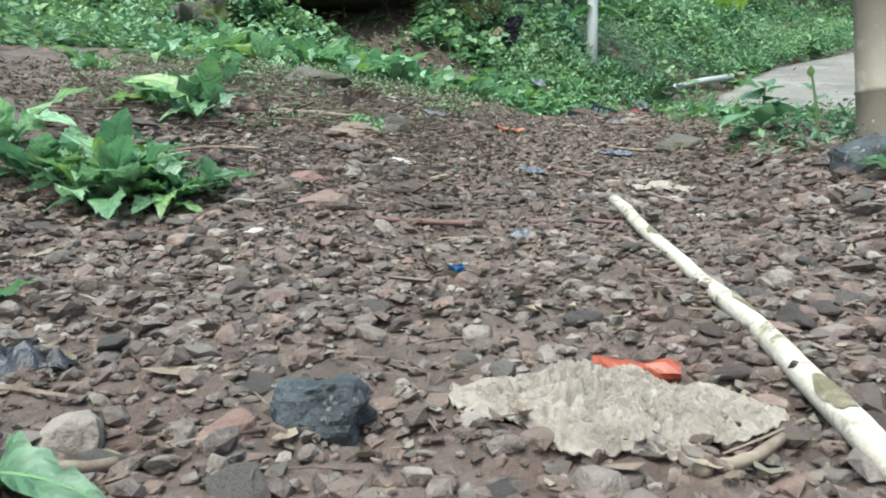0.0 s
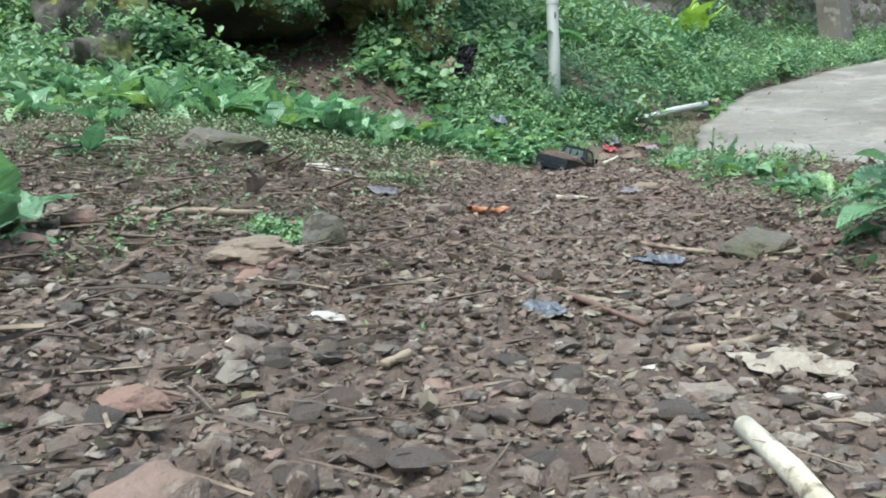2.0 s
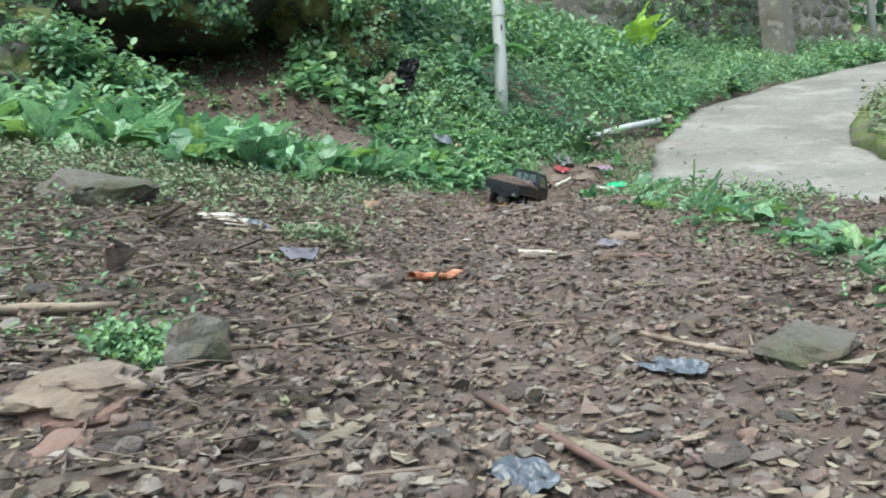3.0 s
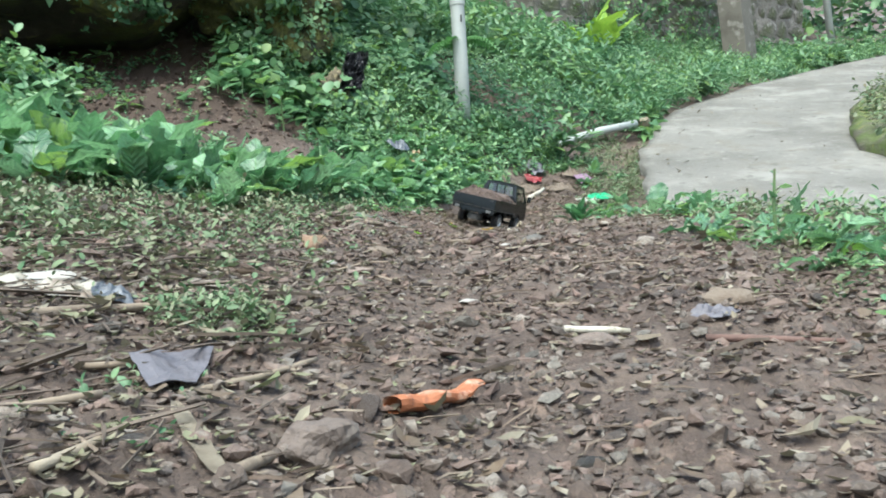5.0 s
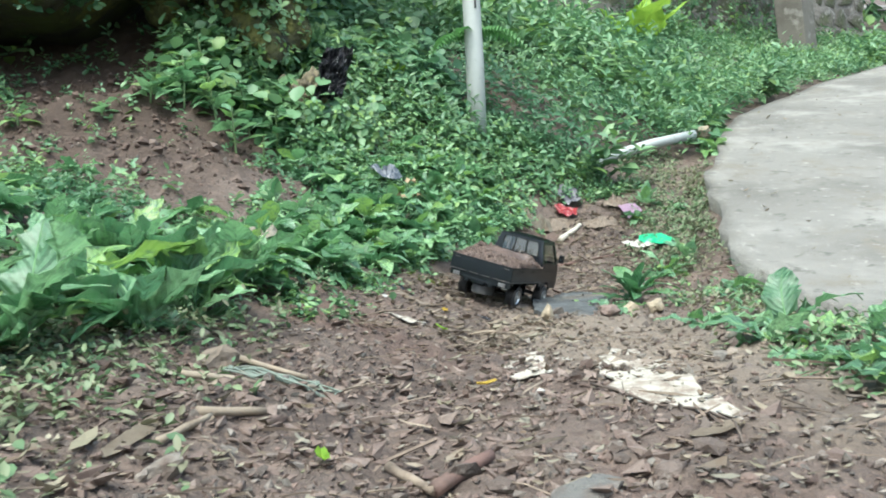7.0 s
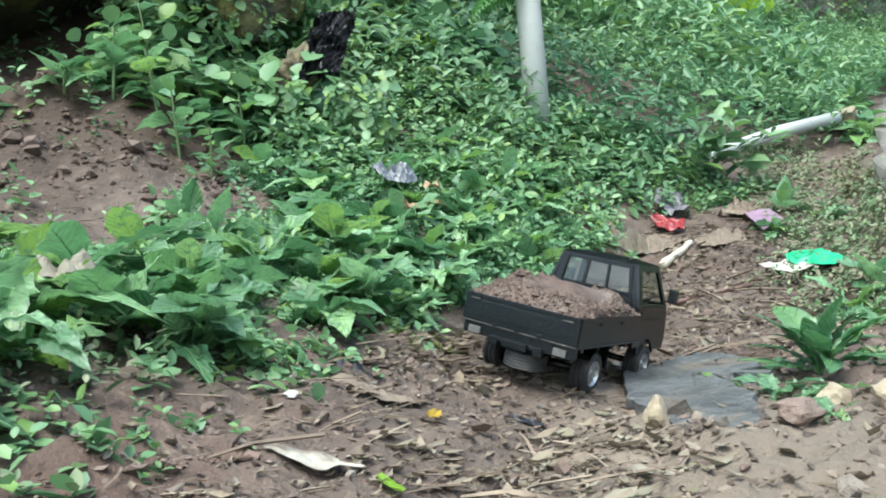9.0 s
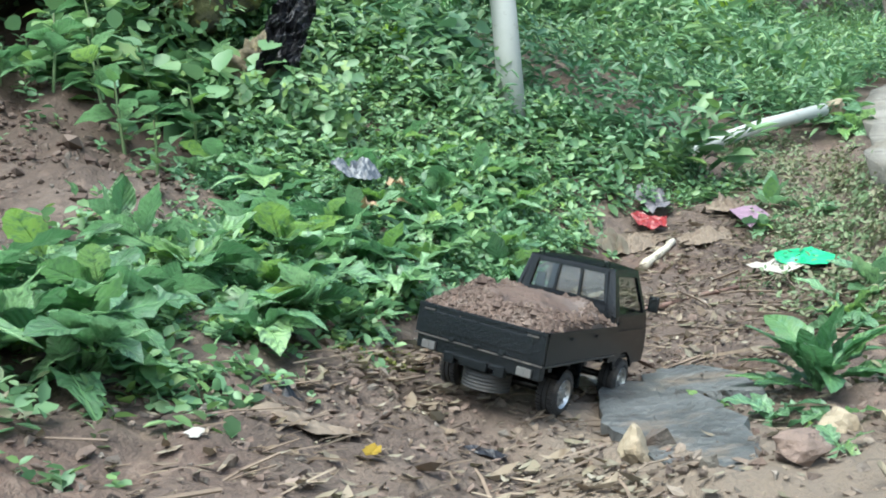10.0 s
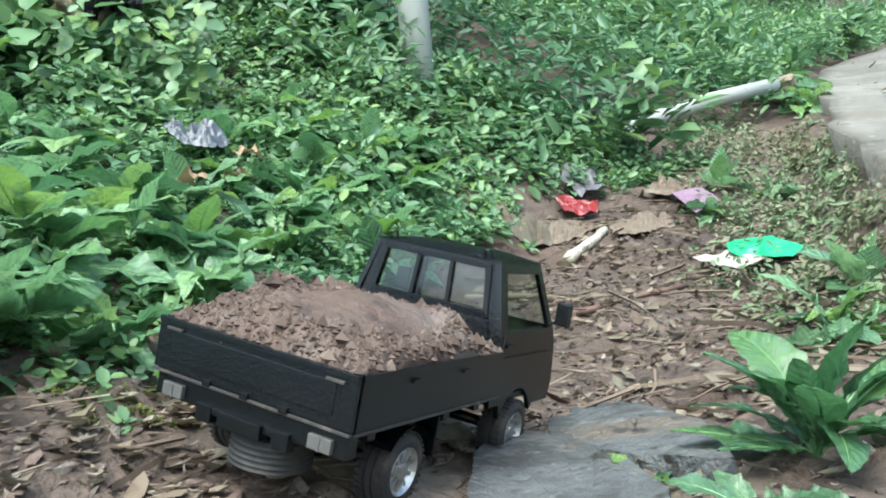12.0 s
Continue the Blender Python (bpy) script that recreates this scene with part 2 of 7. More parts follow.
LEAF = material("broad_leaf", (0.07, 0.16, 0.045), 0.36, [((0.13, 0.26, 0.12), 9, 0.48, 0.66, 4)], 0.004, 30, vary=[(0.054, 0.149, 0.0571), (0.153, 0.353, 0.146), (0.289, 0.532, 0.244), (0.108, 0.267, 0.122), (0.397, 0.659, 0.342), (0.307, 0.502, 0.0976), (0.162, 0.361, 0.195), (0.216, 0.408, 0.0571)], through_light=0.3, spec=1.0, coat=0.7)


def side_veins(mat, often, deep):
    """Shallow ribs slanting from a leaf's midrib."""
    nt = mat.node_tree
    tc, sep, ab, mul, sub_, sin_, vb = (nt.nodes.new("ShaderNode" + k) for k in ("TexCoord", "SeparateXYZ", "Math", "Math", "Math", "Math", "Bump"))
    ab.operation, mul.operation, sub_.operation, sin_.operation = "ABSOLUTE", "MULTIPLY_ADD", "MULTIPLY", "SINE"
    nt.links.new(tc.outputs["Object"], sep.inputs["Vector"])
    nt.links.new(sep.outputs["X"], ab.inputs[0])
    nt.links.new(ab.outputs["Value"], mul.inputs[0])
    mul.inputs[1].default_value = -1.1
    nt.links.new(sep.outputs["Y"], mul.inputs[2])
    nt.links.new(mul.outputs["Value"], sub_.inputs[0])
    sub_.inputs[1].default_value = often
    nt.links.new(sub_.outputs["Value"], sin_.inputs[0])
    nt.links.new(sin_.outputs["Value"], vb.inputs["Height"])
    vb.inputs["Strength"].default_value, vb.inputs["Distance"].default_value = deep, 0.006
    shaded = nt.nodes["Principled BSDF"].inputs["Normal"]
    nt.links.new(shaded.links[0].from_socket, vb.inputs["Normal"])
    nt.links.new(vb.outputs["Normal"], shaded)


side_veins(LEAF, 62.0, 0.5)
SMALL_LEAF = material("small_leaf", (0.066, 0.133, 0.043), 0.5, [((0.07, 0.17, 0.08), 1.7, 0.48, 0.66, 3)], 0.0, by_island=True,
                      vary=[(0.0464, 0.104, 0.046), (0.133, 0.255, 0.115), (0.199, 0.348, 0.156), (0.0927, 0.191, 0.0984), (0.265, 0.406, 0.184), (0.145, 0.29, 0.15), (0.211, 0.336, 0.0805), (0.0795, 0.174, 0.069)], through_light=0.33, spec=0.6)
PALE_LEAF = material("pale_weed", (0.112, 0.153, 0.060), 0.6, [((0.158, 0.144, 0.080), 4, 0.5, 0.7, 3)], 0.0, by_island=True,
                     vary=[(0.0616, 0.129, 0.0538), (0.134, 0.213, 0.0952), (0.196, 0.241, 0.129), (0.0896, 0.168, 0.0784), (0.235, 0.252, 0.157), (0.162, 0.157, 0.0952)], through_light=0.2)
LIME_LEAF = material("lime_leaf", (0.3, 0.47, 0.06), 0.5, [((0.19, 0.35, 0.04), 12, 0.5, 0.7, 3)], 0.0, through_light=0.35)
STEM = material("green_stem", (0.10, 0.16, 0.06), 0.6, [((0.13, 0.12, 0.06), 20, 0.5, 0.7, 3)])
DARK_LEAF = material("dark_spear_leaf", (0.06, 0.18, 0.06), 0.34, [((0.12, 0.29, 0.12), 9, 0.5, 0.66, 3)], 0.004, 30, vary=[(0.04, 0.13, 0.05), (0.065, 0.19, 0.08), (0.1, 0.26, 0.09), (0.05, 0.15, 0.065), (0.15, 0.33, 0.08)], through_light=0.3, spec=1.0, coat=0.8)
side_veins(DARK_LEAF, 75.0, 0.45)
RIB = material("leaf_midrib", (0.13, 0.26, 0.10), 0.5)
PLASTIC = material("black_plastic", (0.003, 0.0045, 0.006), 0.27, [((0.007, 0.0085, 0.0095), 18, 0.52, 0.75, 6), ((0.035, 0.032, 0.029), 150, 0.7, 0.8, 5)], 0.0006, 350, spec=0.5)
SEAM = material("worn_black_edge", (0.04, 0.038, 0.036), 0.6, [((0.11, 0.1, 0.085), 90, 0.55, 0.7, 4)])
RUBBER = material("black_rubber", (0.022, 0.021, 0.021), 0.8, [((0.075, 0.06, 0.048), 45, 0.5, 0.7, 5)], 0.0006, 300)
MUD = material("mud_clod", (0.15, 0.108, 0.086), 0.75, [((0.09, 0.06, 0.048), 40, 0.48, 0.68, 6)], 0.003, 150, by_island=True, vary=[(0.1, 0.068, 0.054), (0.16, 0.115, 0.092), (0.125, 0.088, 0.07), (0.23, 0.178, 0.145), (0.14, 0.098, 0.078), (0.19, 0.145, 0.118)])
MOSS = material("yellow_moss", (0.16, 0.19, 0.035), 0.95, [((0.09, 0.13, 0.03), 40, 0.45, 0.62, 6), ((0.12, 0.09, 0.06), 25, 0.58, 0.66, 6)], 0.006, 120)
CLAY = material("dry_clay_clod", (0.22, 0.175, 0.13), 0.85, [((0.15, 0.115, 0.088), 40, 0.5, 0.68, 6)], 0.002, 150, by_island=True, vary=[(0.14, 0.106, 0.08), (0.205, 0.164, 0.124), (0.165, 0.128, 0.096), (0.25, 0.208, 0.163), (0.155, 0.118, 0.09)])
CRUMB = material("soil_crumb", (0.09, 0.06, 0.045), 0.85, [], by_island=True, vary=[(0.05, 0.033, 0.025), (0.095, 0.063, 0.048), (0.065, 0.042, 0.032), (0.15, 0.112, 0.09), (0.08, 0.054, 0.042)])
SPARE_RUBBER = material("grey_rubber", (0.035, 0.037, 0.038), 0.75, [((0.07, 0.066, 0.062), 60, 0.5, 0.7, 5)], 0.0005, 300)
RIM = material("grey_chrome", (0.48, 0.48, 0.47), 0.35, [((0.22, 0.19, 0.16), 70, 0.55, 0.7, 5)], metallic=0.85)
LAMP = material("tail_lamp_lens", (0.115, 0.115, 0.112), 0.3, [((0.10, 0.095, 0.09), 60, 0.5, 0.7, 4)], 0.0006, 600)
LOAD = material("soil_load", (0.1, 0.064, 0.048), 0.6, [((0.048, 0.029, 0.022), 40, 0.5, 0.62, 8), ((0.14, 0.107, 0.09), 10, 0.48, 0.6, 7), ((0.125, 0.088, 0.07), 55, 0.55, 0.7, 6)], 0.006, 75)
FADED_ORANGE = material("faded_orange_film", (0.34, 0.125, 0.055), 0.5, [((0.46, 0.33, 0.24), 60, 0.55, 0.68, 5), ((0.18, 0.07, 0.04), 90, 0.58, 0.7, 4)], 0.001, 140)
PACKET_BLUE = material("blue_packet_film", (0.025, 0.16, 0.38), 0.35, [((0.12, 0.3, 0.5), 120, 0.6, 0.7, 4)], 0.0008, 200)
FERN_LEAF = material("fern_leaf", (0.085, 0.21, 0.06), 0.5, [((0.12, 0.27, 0.07), 20, 0.5, 0.7, 3)], through_light=0.35)
ORANGE = material("orange_film", (0.25, 0.05, 0.02), 0.4, [((0.15, 0.03, 0.014), 40, 0.5, 0.7, 4)], 0.001, 120)
SACKING = material("weathered_sacking", (0.3, 0.262, 0.216), 0.85, [((0.17, 0.14, 0.11), 30, 0.50, 0.66, 8), ((0.38, 0.34, 0.285), 60, 0.54, 0.68, 7)], 0.004, 160)
PAPER = material("soiled_paper", (0.33, 0.305, 0.255), 0.8, [((0.19, 0.15, 0.115), 22, 0.5, 0.62, 8), ((0.42, 0.39, 0.335), 50, 0.56, 0.7, 6)], 0.001, 90)
CARD = material("soggy_cardboard", (0.165, 0.13, 0.098), 0.85, [((0.115, 0.082, 0.058), 14, 0.48, 0.66, 7), ((0.21, 0.17, 0.13), 45, 0.54, 0.7, 6)], 0.003, 70)
BLACK_FILM = material("black_film", (0.02, 0.02, 0.024), 0.3, [((0.07, 0.07, 0.08), 20, 0.55, 0.7, 5)], 0.004, 60)
STRING = material("pale_green_string", (0.17, 0.205, 0.165), 0.7, [((0.2, 0.19, 0.15), 60, 0.5, 0.7, 5)])
HUSK = material("tan_husk", (0.21, 0.135, 0.085), 0.75, [((0.075, 0.048, 0.04), 22, 0.48, 0.6, 6), ((0.3, 0.2, 0.11), 60, 0.55, 0.7, 4)], 0.002, 120)
BARK = material("mossy_bark", (0.13, 0.115, 0.065), 0.9, [((0.25, 0.225, 0.16), 60, 0.45, 0.65, 6)], 0.002, 160)
BLUE_FILM = material("blue_grey_film", (0.075, 0.085, 0.1), 0.35, [((0.19, 0.2, 0.22), 60, 0.52, 0.7, 4)], 0.001, 120)
GREY_FILM = material("grey_film", (0.125, 0.118, 0.132), 0.5, [((0.075, 0.066, 0.07), 45, 0.5, 0.7, 4)], 0.001, 90)
GREEN_FILM = material("green_film", (0.03, 0.34, 0.15), 0.4, [((0.4, 0.5, 0.2), 30, 0.68, 0.72, 2)], 0.001, 90)
RED_FILM = material("red_film", (0.2, 0.017, 0.02), 0.35, [((0.42, 0.3, 0.27), 26, 0.57, 0.62, 4), ((0.13, 0.012, 0.012), 35, 0.5, 0.7, 4)], 0.001, 90)
PINK_FILM = material("pink_film", (0.21, 0.135, 0.19), 0.5, [((0.15, 0.11, 0.14), 35, 0.55, 0.7, 4)], 0.001, 90)
YELLOW_LEAF = material("yellow_leaf", (0.52, 0.38, 0.06), 0.6, [((0.33, 0.2, 0.05), 40, 0.55, 0.7, 4)], through_light=0.2)
TAN_LEAF = material("dry_tan_leaf", (0.30, 0.215, 0.13), 0.7, [((0.28, 0.15, 0.07), 22, 0.5, 0.7, 4)], through_light=0.15)

GLASS = bpy.data.materials.new("clear_plastic_pane")
GLASS.use_nodes = True
gn, gl = GLASS.node_tree.nodes, GLASS.node_tree.links.new
clear, shine, both = gn.new("ShaderNodeBsdfTransparent"), gn.new("ShaderNodeBsdfGlossy"), gn.new("ShaderNodeMixShader")
clear.inputs["Color"].default_value = (0.86, 0.88, 0.87, 1)
shine.inputs["Roughness"].default_value = 0.18
both.inputs["Fac"].default_value = 0.06
gl(clear.outputs["BSDF"], both.inputs[1])
gl(shine.outputs["BSDF"], both.inputs[2])
gl(both.outputs["Shader"], gn["Material Output"].inputs["Surface"])


# ---- builders ----
def from_arrays(name, verts, faces, mat, flat=True):
    """A mesh object from arrays; faces all with the same number of corners."""
    verts, faces = np.asarray(verts, np.float32), np.asarray(faces, np.int32)
    me = bpy.data.meshes.new(name)
    k = faces.shape[1]
    me.vertices.add(len(verts))
    me.vertices.foreach_set("co", verts.ravel())
    me.loops.add(faces.size)
    me.loops.foreach_set("vertex_index", faces.ravel())
    me.polygons.add(len(faces))
    me.polygons.foreach_set("loop_start", np.arange(0, faces.size, k, dtype=np.int32))
    me.polygons.foreach_set("use_smooth", np.full(len(faces), not flat))
    me.update(calc_edges=True)
    me.materials.append(mat)
    return me


def part(name, bm, mat, parent=None, label="", smooth_faces=False):
    me = bpy.data.meshes.new(name)
    if smooth_faces:
        for f in bm.faces:
            f.smooth = True
    bmesh.ops.recalc_face_normals(bm, faces=bm.faces)
    bm.to_mesh(me)
    bm.free()
    me.materials.append(mat)
    ob = new(name, me)
    ob.parent = parent
    if label:
        ob["label"] = label
    return ob


def mesh_part(name, me, parent=None, m=None, label=""):
    ob = new(name, me)
    ob.parent = parent
    if m is not None:
        ob.matrix_basis = m
    if label:
        ob["label"] = label
    return ob


def box(bm, x0, x1, y0, y1, z0, z1, bevel=0.0):
    r = bmesh.ops.create_cube(bm, size=1)
    vs = r["verts"]
    for v in vs:
        v.co = Vector(((x0 + x1) / 2 + v.co.x * (x1 - x0), (y0 + y1) / 2 + v.co.y * (y1 - y0), (z0 + z1) / 2 + v.co.z * (z1 - z0)))
    if bevel:
        es = {e for v in vs for e in v.link_edges}
        bmesh.ops.bevel(bm, geom=list(es), offset=bevel, segments=2, affect="EDGES", profile=0.7)
    return bm


def boxed(*a, **k):
    return box(bmesh.new(), *a, **k)


def tube(bm, pts, radii, sides=8, cap=True):
    """A round bar along points."""
    rings = []
    pts = [Vector(p) for p in pts]
    for i, p in enumerate(pts):
        d = (pts[min(i + 1, len(pts) - 1)] - pts[max(i - 1, 0)]).normalized()
        a = d.orthogonal().normalized() if i == 0 else (rings_a - d * rings_a.dot(d)).normalized()
        rings_a = a
        b = d.cross(a)
        r = radii[i] if hasattr(radii, "__len__") else radii
        rings.append([bm.verts.new(p + (a * math.cos(t) + b * math.sin(t)) * r) for t in [2 * math.pi * k / sides for k in range(sides)]])
    for q, s in zip(rings, rings[1:]):
        for k in range(sides):
            bm.faces.new((q[k], q[(k + 1) % sides], s[(k + 1) % sides], s[k]))
    if cap:
        bm.faces.new(rings[0][::-1])
        bm.faces.new(rings[-1])
    return bm


def ground_at(x, y, rough=1.0):
    return float(height(x, y, rough))


def lie(x, y):
    """The tilt of the ground at a place, as a matrix with z along its normal."""
    e = 0.03
    nrm = Vector((ground_at(x - e, y, 0.3) - ground_at(x + e, y, 0.3), ground_at(x, y - e, 0.3) - ground_at(x, y + e, 0.3), 2 * e)).normalized()
    return nrm.to_track_quat("Z", "Y").to_matrix().to_4x4()


def lump(seed, sx, sy, sz, rough=0.25, sub=2, cut=0.0):
    """A broken stone, about sx by sy by sz."""
    rng = np.random.default_rng(seed)
    bm = bmesh.new()
    bmesh.ops.create_icosphere(bm, subdivisions=sub, radius=0.5)
    planes = [(Vector(rng.normal(size=3)).normalized(), 0.30 + 0.14 * rng.random()) for _ in range(9)]
    off = Vector(rng.random(3) * 50)
    for v in bm.verts:
        for nrm, d in planes:
            over = v.co.dot(nrm) - d
            if over > 0:
                v.co -= nrm * over
        v.co *= 1 + rough * noise.noise(v.co * 3 + off) + rough * 0.4 * noise.noise(v.co * 9 + off)
        v.co = Vector((v.co.x * sx * 1.25, v.co.y * sy * 1.25, v.co.z * sz * 1.25))
    return bm

# ---- ground, lane ----
def sheet(xs, ys, zfun):
    gx, gy = np.meshgrid(xs, ys)
    n, m = len(xs), len(ys)
    v = np.stack([gx, gy, zfun(gx, gy)], -1).reshape(-1, 3)
    i = np.arange(n * m).reshape(m, n)
    f = np.stack([i[:-1, :-1], i[:-1, 1:], i[1:, 1:], i[1:, :-1]], -1).reshape(-1, 4)
    return v, f


def spaced(*runs):
    out = [np.arange(a, b, s) for a, b, s in runs]
    return np.concatenate(out + [[runs[-1][1]]])


v, f = sheet(spaced((-60, -10, 5), (-10, -2.6, 0.4), (-2.6, -0.9, 0.06), (-0.9, 1.5, 0.013), (1.5, 3.6, 0.05), (3.6, 12, 0.4), (12, 60, 6)),
             spaced((-60, -6, 6), (-6, 0.2, 0.3), (0.2, 5.0, 0.0135), (5.0, 6.6, 0.03), (6.6, 14, 0.2), (14, 80, 5)), height)
ground = new("ground", from_arrays("ground", v, f, SOIL, flat=False))
tagged(ground, "damp brown stony soil sloping up beside a lane", "ground", kind="structure")

ys = spaced((-12, 2, 0.5), (2, 8, 0.08), (8, 40, 0.4))
us = np.linspace(0, 1, 22)
gu, gy = np.meshgrid(us, ys)
ragged = 0.03 * wobble(gy * 4, gu * 0, 11) + 0.015 * wobble(gy * 15, gu * 0, 12)
gx = lane_left(gy) + ragged * (1 - gu) + (lane_right(gy) - lane_left(gy)) * gu
gz = lane_height(gy) + 0.008 * wobble(gx * 2, gy * 2, 13) + 0.002 * wobble(gx * 12, gy * 12, 14)
top = np.stack([gx, gy, gz], -1)
rim = top[:, :1].copy()
rim[:, :, 2] -= 0.09
rim[:, :, 0] += 0.01
rim2 = top[:, -1:].copy()
rim2[:, :, 2] -= 0.09
allv = np.concatenate([rim, top, rim2], 1)
i = np.arange(allv.shape[0] * allv.shape[1]).reshape(allv.shape[:2])
f = np.stack([i[:-1, :-1], i[:-1, 1:], i[1:, 1:], i[1:, :-1]], -1).reshape(-1, 4)
road = new("road", from_arrays("road", allv.reshape(-1, 3), f, CONCRETE, flat=False))
tagged(road, "worn pale concrete lane winding uphill", "road", kind="structure")

# soil turns to bare red earth under the rock, darkened to paint the hollow's shade
nt = SOIL.node_tree
geo, off, dist, rng, mix = (nt.nodes.new("ShaderNode" + k) for k in ("NewGeometry", "VectorMath", "VectorMath", "MapRange", "Mix"))
off.operation, dist.operation, mix.data_type = "SUBTRACT", "LENGTH", "RGBA"
off.inputs[1].default_value = (-0.5, 5.45, 1.45)
nt.links.new(geo.outputs["Position"], off.inputs[0])
nt.links.new(off.outputs["Vector"], dist.inputs[0])
edge = nt.nodes.new("ShaderNodeTexNoise")
edge.inputs["Scale"].default_value = 6
nt.links.new(geo.outputs["Position"], edge.inputs["Vector"])
add = nt.nodes.new("ShaderNodeMath")
nt.links.new(dist.outputs["Value"], add.inputs[0])
nt.links.new(edge.outputs["Fac"], add.inputs[1])
rng.inputs["From Min"].default_value, rng.inputs["From Max"].default_value = 1.55, 1.1
nt.links.new(add.outputs["Value"], rng.inputs["Value"])
bsdf = nt.nodes["Principled BSDF"]
nt.links.new(bsdf.inputs["Base Color"].links[0].from_socket, mix.inputs["A"])
mix.inputs["B"].default_value = (0.062, 0.039, 0.026, 1)
nt.links.new(rng.outputs["Result"], mix.inputs["Factor"])
nt.links.new(mix.outputs["Result"], bsdf.inputs["Base Color"])
# a strip of dry tan clay along the path's outer side
off, wide, dist, add, rng, clay = (nt.nodes.new("ShaderNode" + k) for k in ("VectorMath", "VectorMath", "VectorMath", "Math", "MapRange", "Mix"))
off.operation, wide.operation, dist.operation, clay.data_type = "SUBTRACT", "MULTIPLY", "LENGTH", "RGBA"
off.inputs[1].default_value, wide.inputs[1].default_value = (0.85, 3.95, 0), (5.0, 1.35, 0)
nt.links.new(geo.outputs["Position"], off.inputs[0])
nt.links.new(off.outputs["Vector"], wide.inputs[0])
nt.links.new(wide.outputs["Vector"], dist.inputs[0])
nt.links.new(dist.outputs["Value"], add.inputs[0])
nt.links.new(edge.outputs["Fac"], add.inputs[1])
rng.inputs["From Min"].default_value, rng.inputs["From Max"].default_value = 1.6, 1.1
nt.links.new(add.outputs["Value"], rng.inputs["Value"])
nt.links.new(mix.outputs["Result"], clay.inputs["A"])
clay.inputs["B"].default_value = (0.185, 0.147, 0.111, 1)
nt.links.new(rng.outputs["Result"], clay.inputs["Factor"])
nt.links.new(clay.outputs["Result"], bsdf.inputs["Base Color"])

# ---- the toy truck ----
def ring_plate(bm, outer, inner, push):
    """A flat frame between two outlines with as many corners, made thick along push."""
    n = len(outer)
    push = Vector(push)
    o1, i1 = [bm.verts.new(p) for p in outer], [bm.verts.new(p) for p in inner]
    o2, i2 = [bm.verts.new(Vector(p) + push) for p in outer], [bm.verts.new(Vector(p) + push) for p in inner]
    for k in range(n):
        j = (k + 1) % n
        bm.faces.new((o1[k], o1[j], i1[j], i1[k]))
        bm.faces.new((o2[j], o2[k], i2[k], i2[j]))
        bm.faces.new((o1[j], o1[k], o2[k], o2[j]))
        bm.faces.new((i1[k], i1[j], i2[j], i2[k]))
    return bm


def slab_of(bm, outline, push):
    push = Vector(push)
    a, b = [bm.verts.new(p) for p in outline], [bm.verts.new(Vector(p) + push) for p in outline]
    bm.faces.new(a[::-1])
    bm.faces.new(b)
    for k in range(len(a)):
        j = (k + 1) % len(a)
        bm.faces.new((a[k], a[j], b[j], b[k]))
    return bm


def spin(profile_pts, sides=28):
    """A body of revolution round the x axis from (x, radius) pairs."""
    bm = bmesh.new()
    rings = [[bm.verts.new((x, r * math.cos(2 * math.pi * k / sides), r * math.sin(2 * math.pi * k / sides))) for k in range(sides)] for x, r in profile_pts]
    for q, s in zip(rings, rings[1:]):
        for k in range(sides):
            bm.faces.new((q[k], q[(k + 1) % sides], s[(k + 1) % sides], s[k]))
    return bm


TR, TW = 0.0250, 0.0215
tyre_bm = spin([(-TW / 2, 0.0155), (-TW / 2 - 0.0006, 0.019), (-TW / 2 + 0.001, TR - 0.0022), (-TW / 2 + 0.0035, TR - 0.0004), (-0.0035, TR), (-0.0033, TR - 0.0013), (-0.0022, TR - 0.0013), (-0.002, TR),
                (0.002, TR), (0.0022, TR - 0.0013), (0.0033, TR - 0.0013), (0.0035, TR), (TW / 2 - 0.0035, TR - 0.0004), (TW / 2 - 0.001, TR - 0.0022), (TW / 2 + 0.0006, 0.019), (TW / 2, 0.0155)], 36)
for q in range(36):
    t = 2 * math.pi * q / 36
    for s in (-1, 1):
        vs = bmesh.ops.create_cube(tyre_bm, size=1)["verts"]
        for w in vs:
            p = Vector((s * 0.0068 + w.co.x * 0.0055, w.co.y * 0.0022, TR - 0.0001 + w.co.z * 0.0016))
            w.co = Matrix.Rotation(t + s * 0.04, 3, "X") @ p
rim_bm = spin([(-TW / 2 + 0.002, 0.0158), (TW / 2 - 0.001, 0.0163), (TW / 2 + 0.0002, 0.0155), (TW / 2 - 0.0018, 0.0142), (TW / 2 - 0.0045, 0.0128), (TW / 2 - 0.0045, 0.006), (TW / 2 - 0.0012, 0.0052), (TW / 2 - 0.0008, 0.0028), (TW / 2 - 0.0012, 0.0001)], 28)
for q in range(10):
    t = 2 * math.pi * q / 10
    vs = bmesh.ops.create_cube(rim_bm, size=1)["verts"]
    for w in vs:
        p = Vector((TW / 2 - 0.0035 + w.co.x * 0.0025, w.co.y * 0.0028 * (0.8 + 0.5 * w.co.z), 0.0098 + w.co.z * 0.0085))
        w.co = Matrix.Rotation(t, 3, "X") @ p
tyre_me = part("tyre", tyre_bm, RUBBER).data
rim_me = part("rim", rim_bm, RIM).data
for o in [o for o in scene.objects if o.name.startswith(("tyre", "rim"))]:
    bpy.data.objects.remove(o)

truck = new("toy_truck")
tagged(truck, "black plastic toy pickup truck loaded with soil, muddy wheels", "toy truck")
HW, LB, HF, HT = 0.075, 0.185, 0.0625, 0.0945

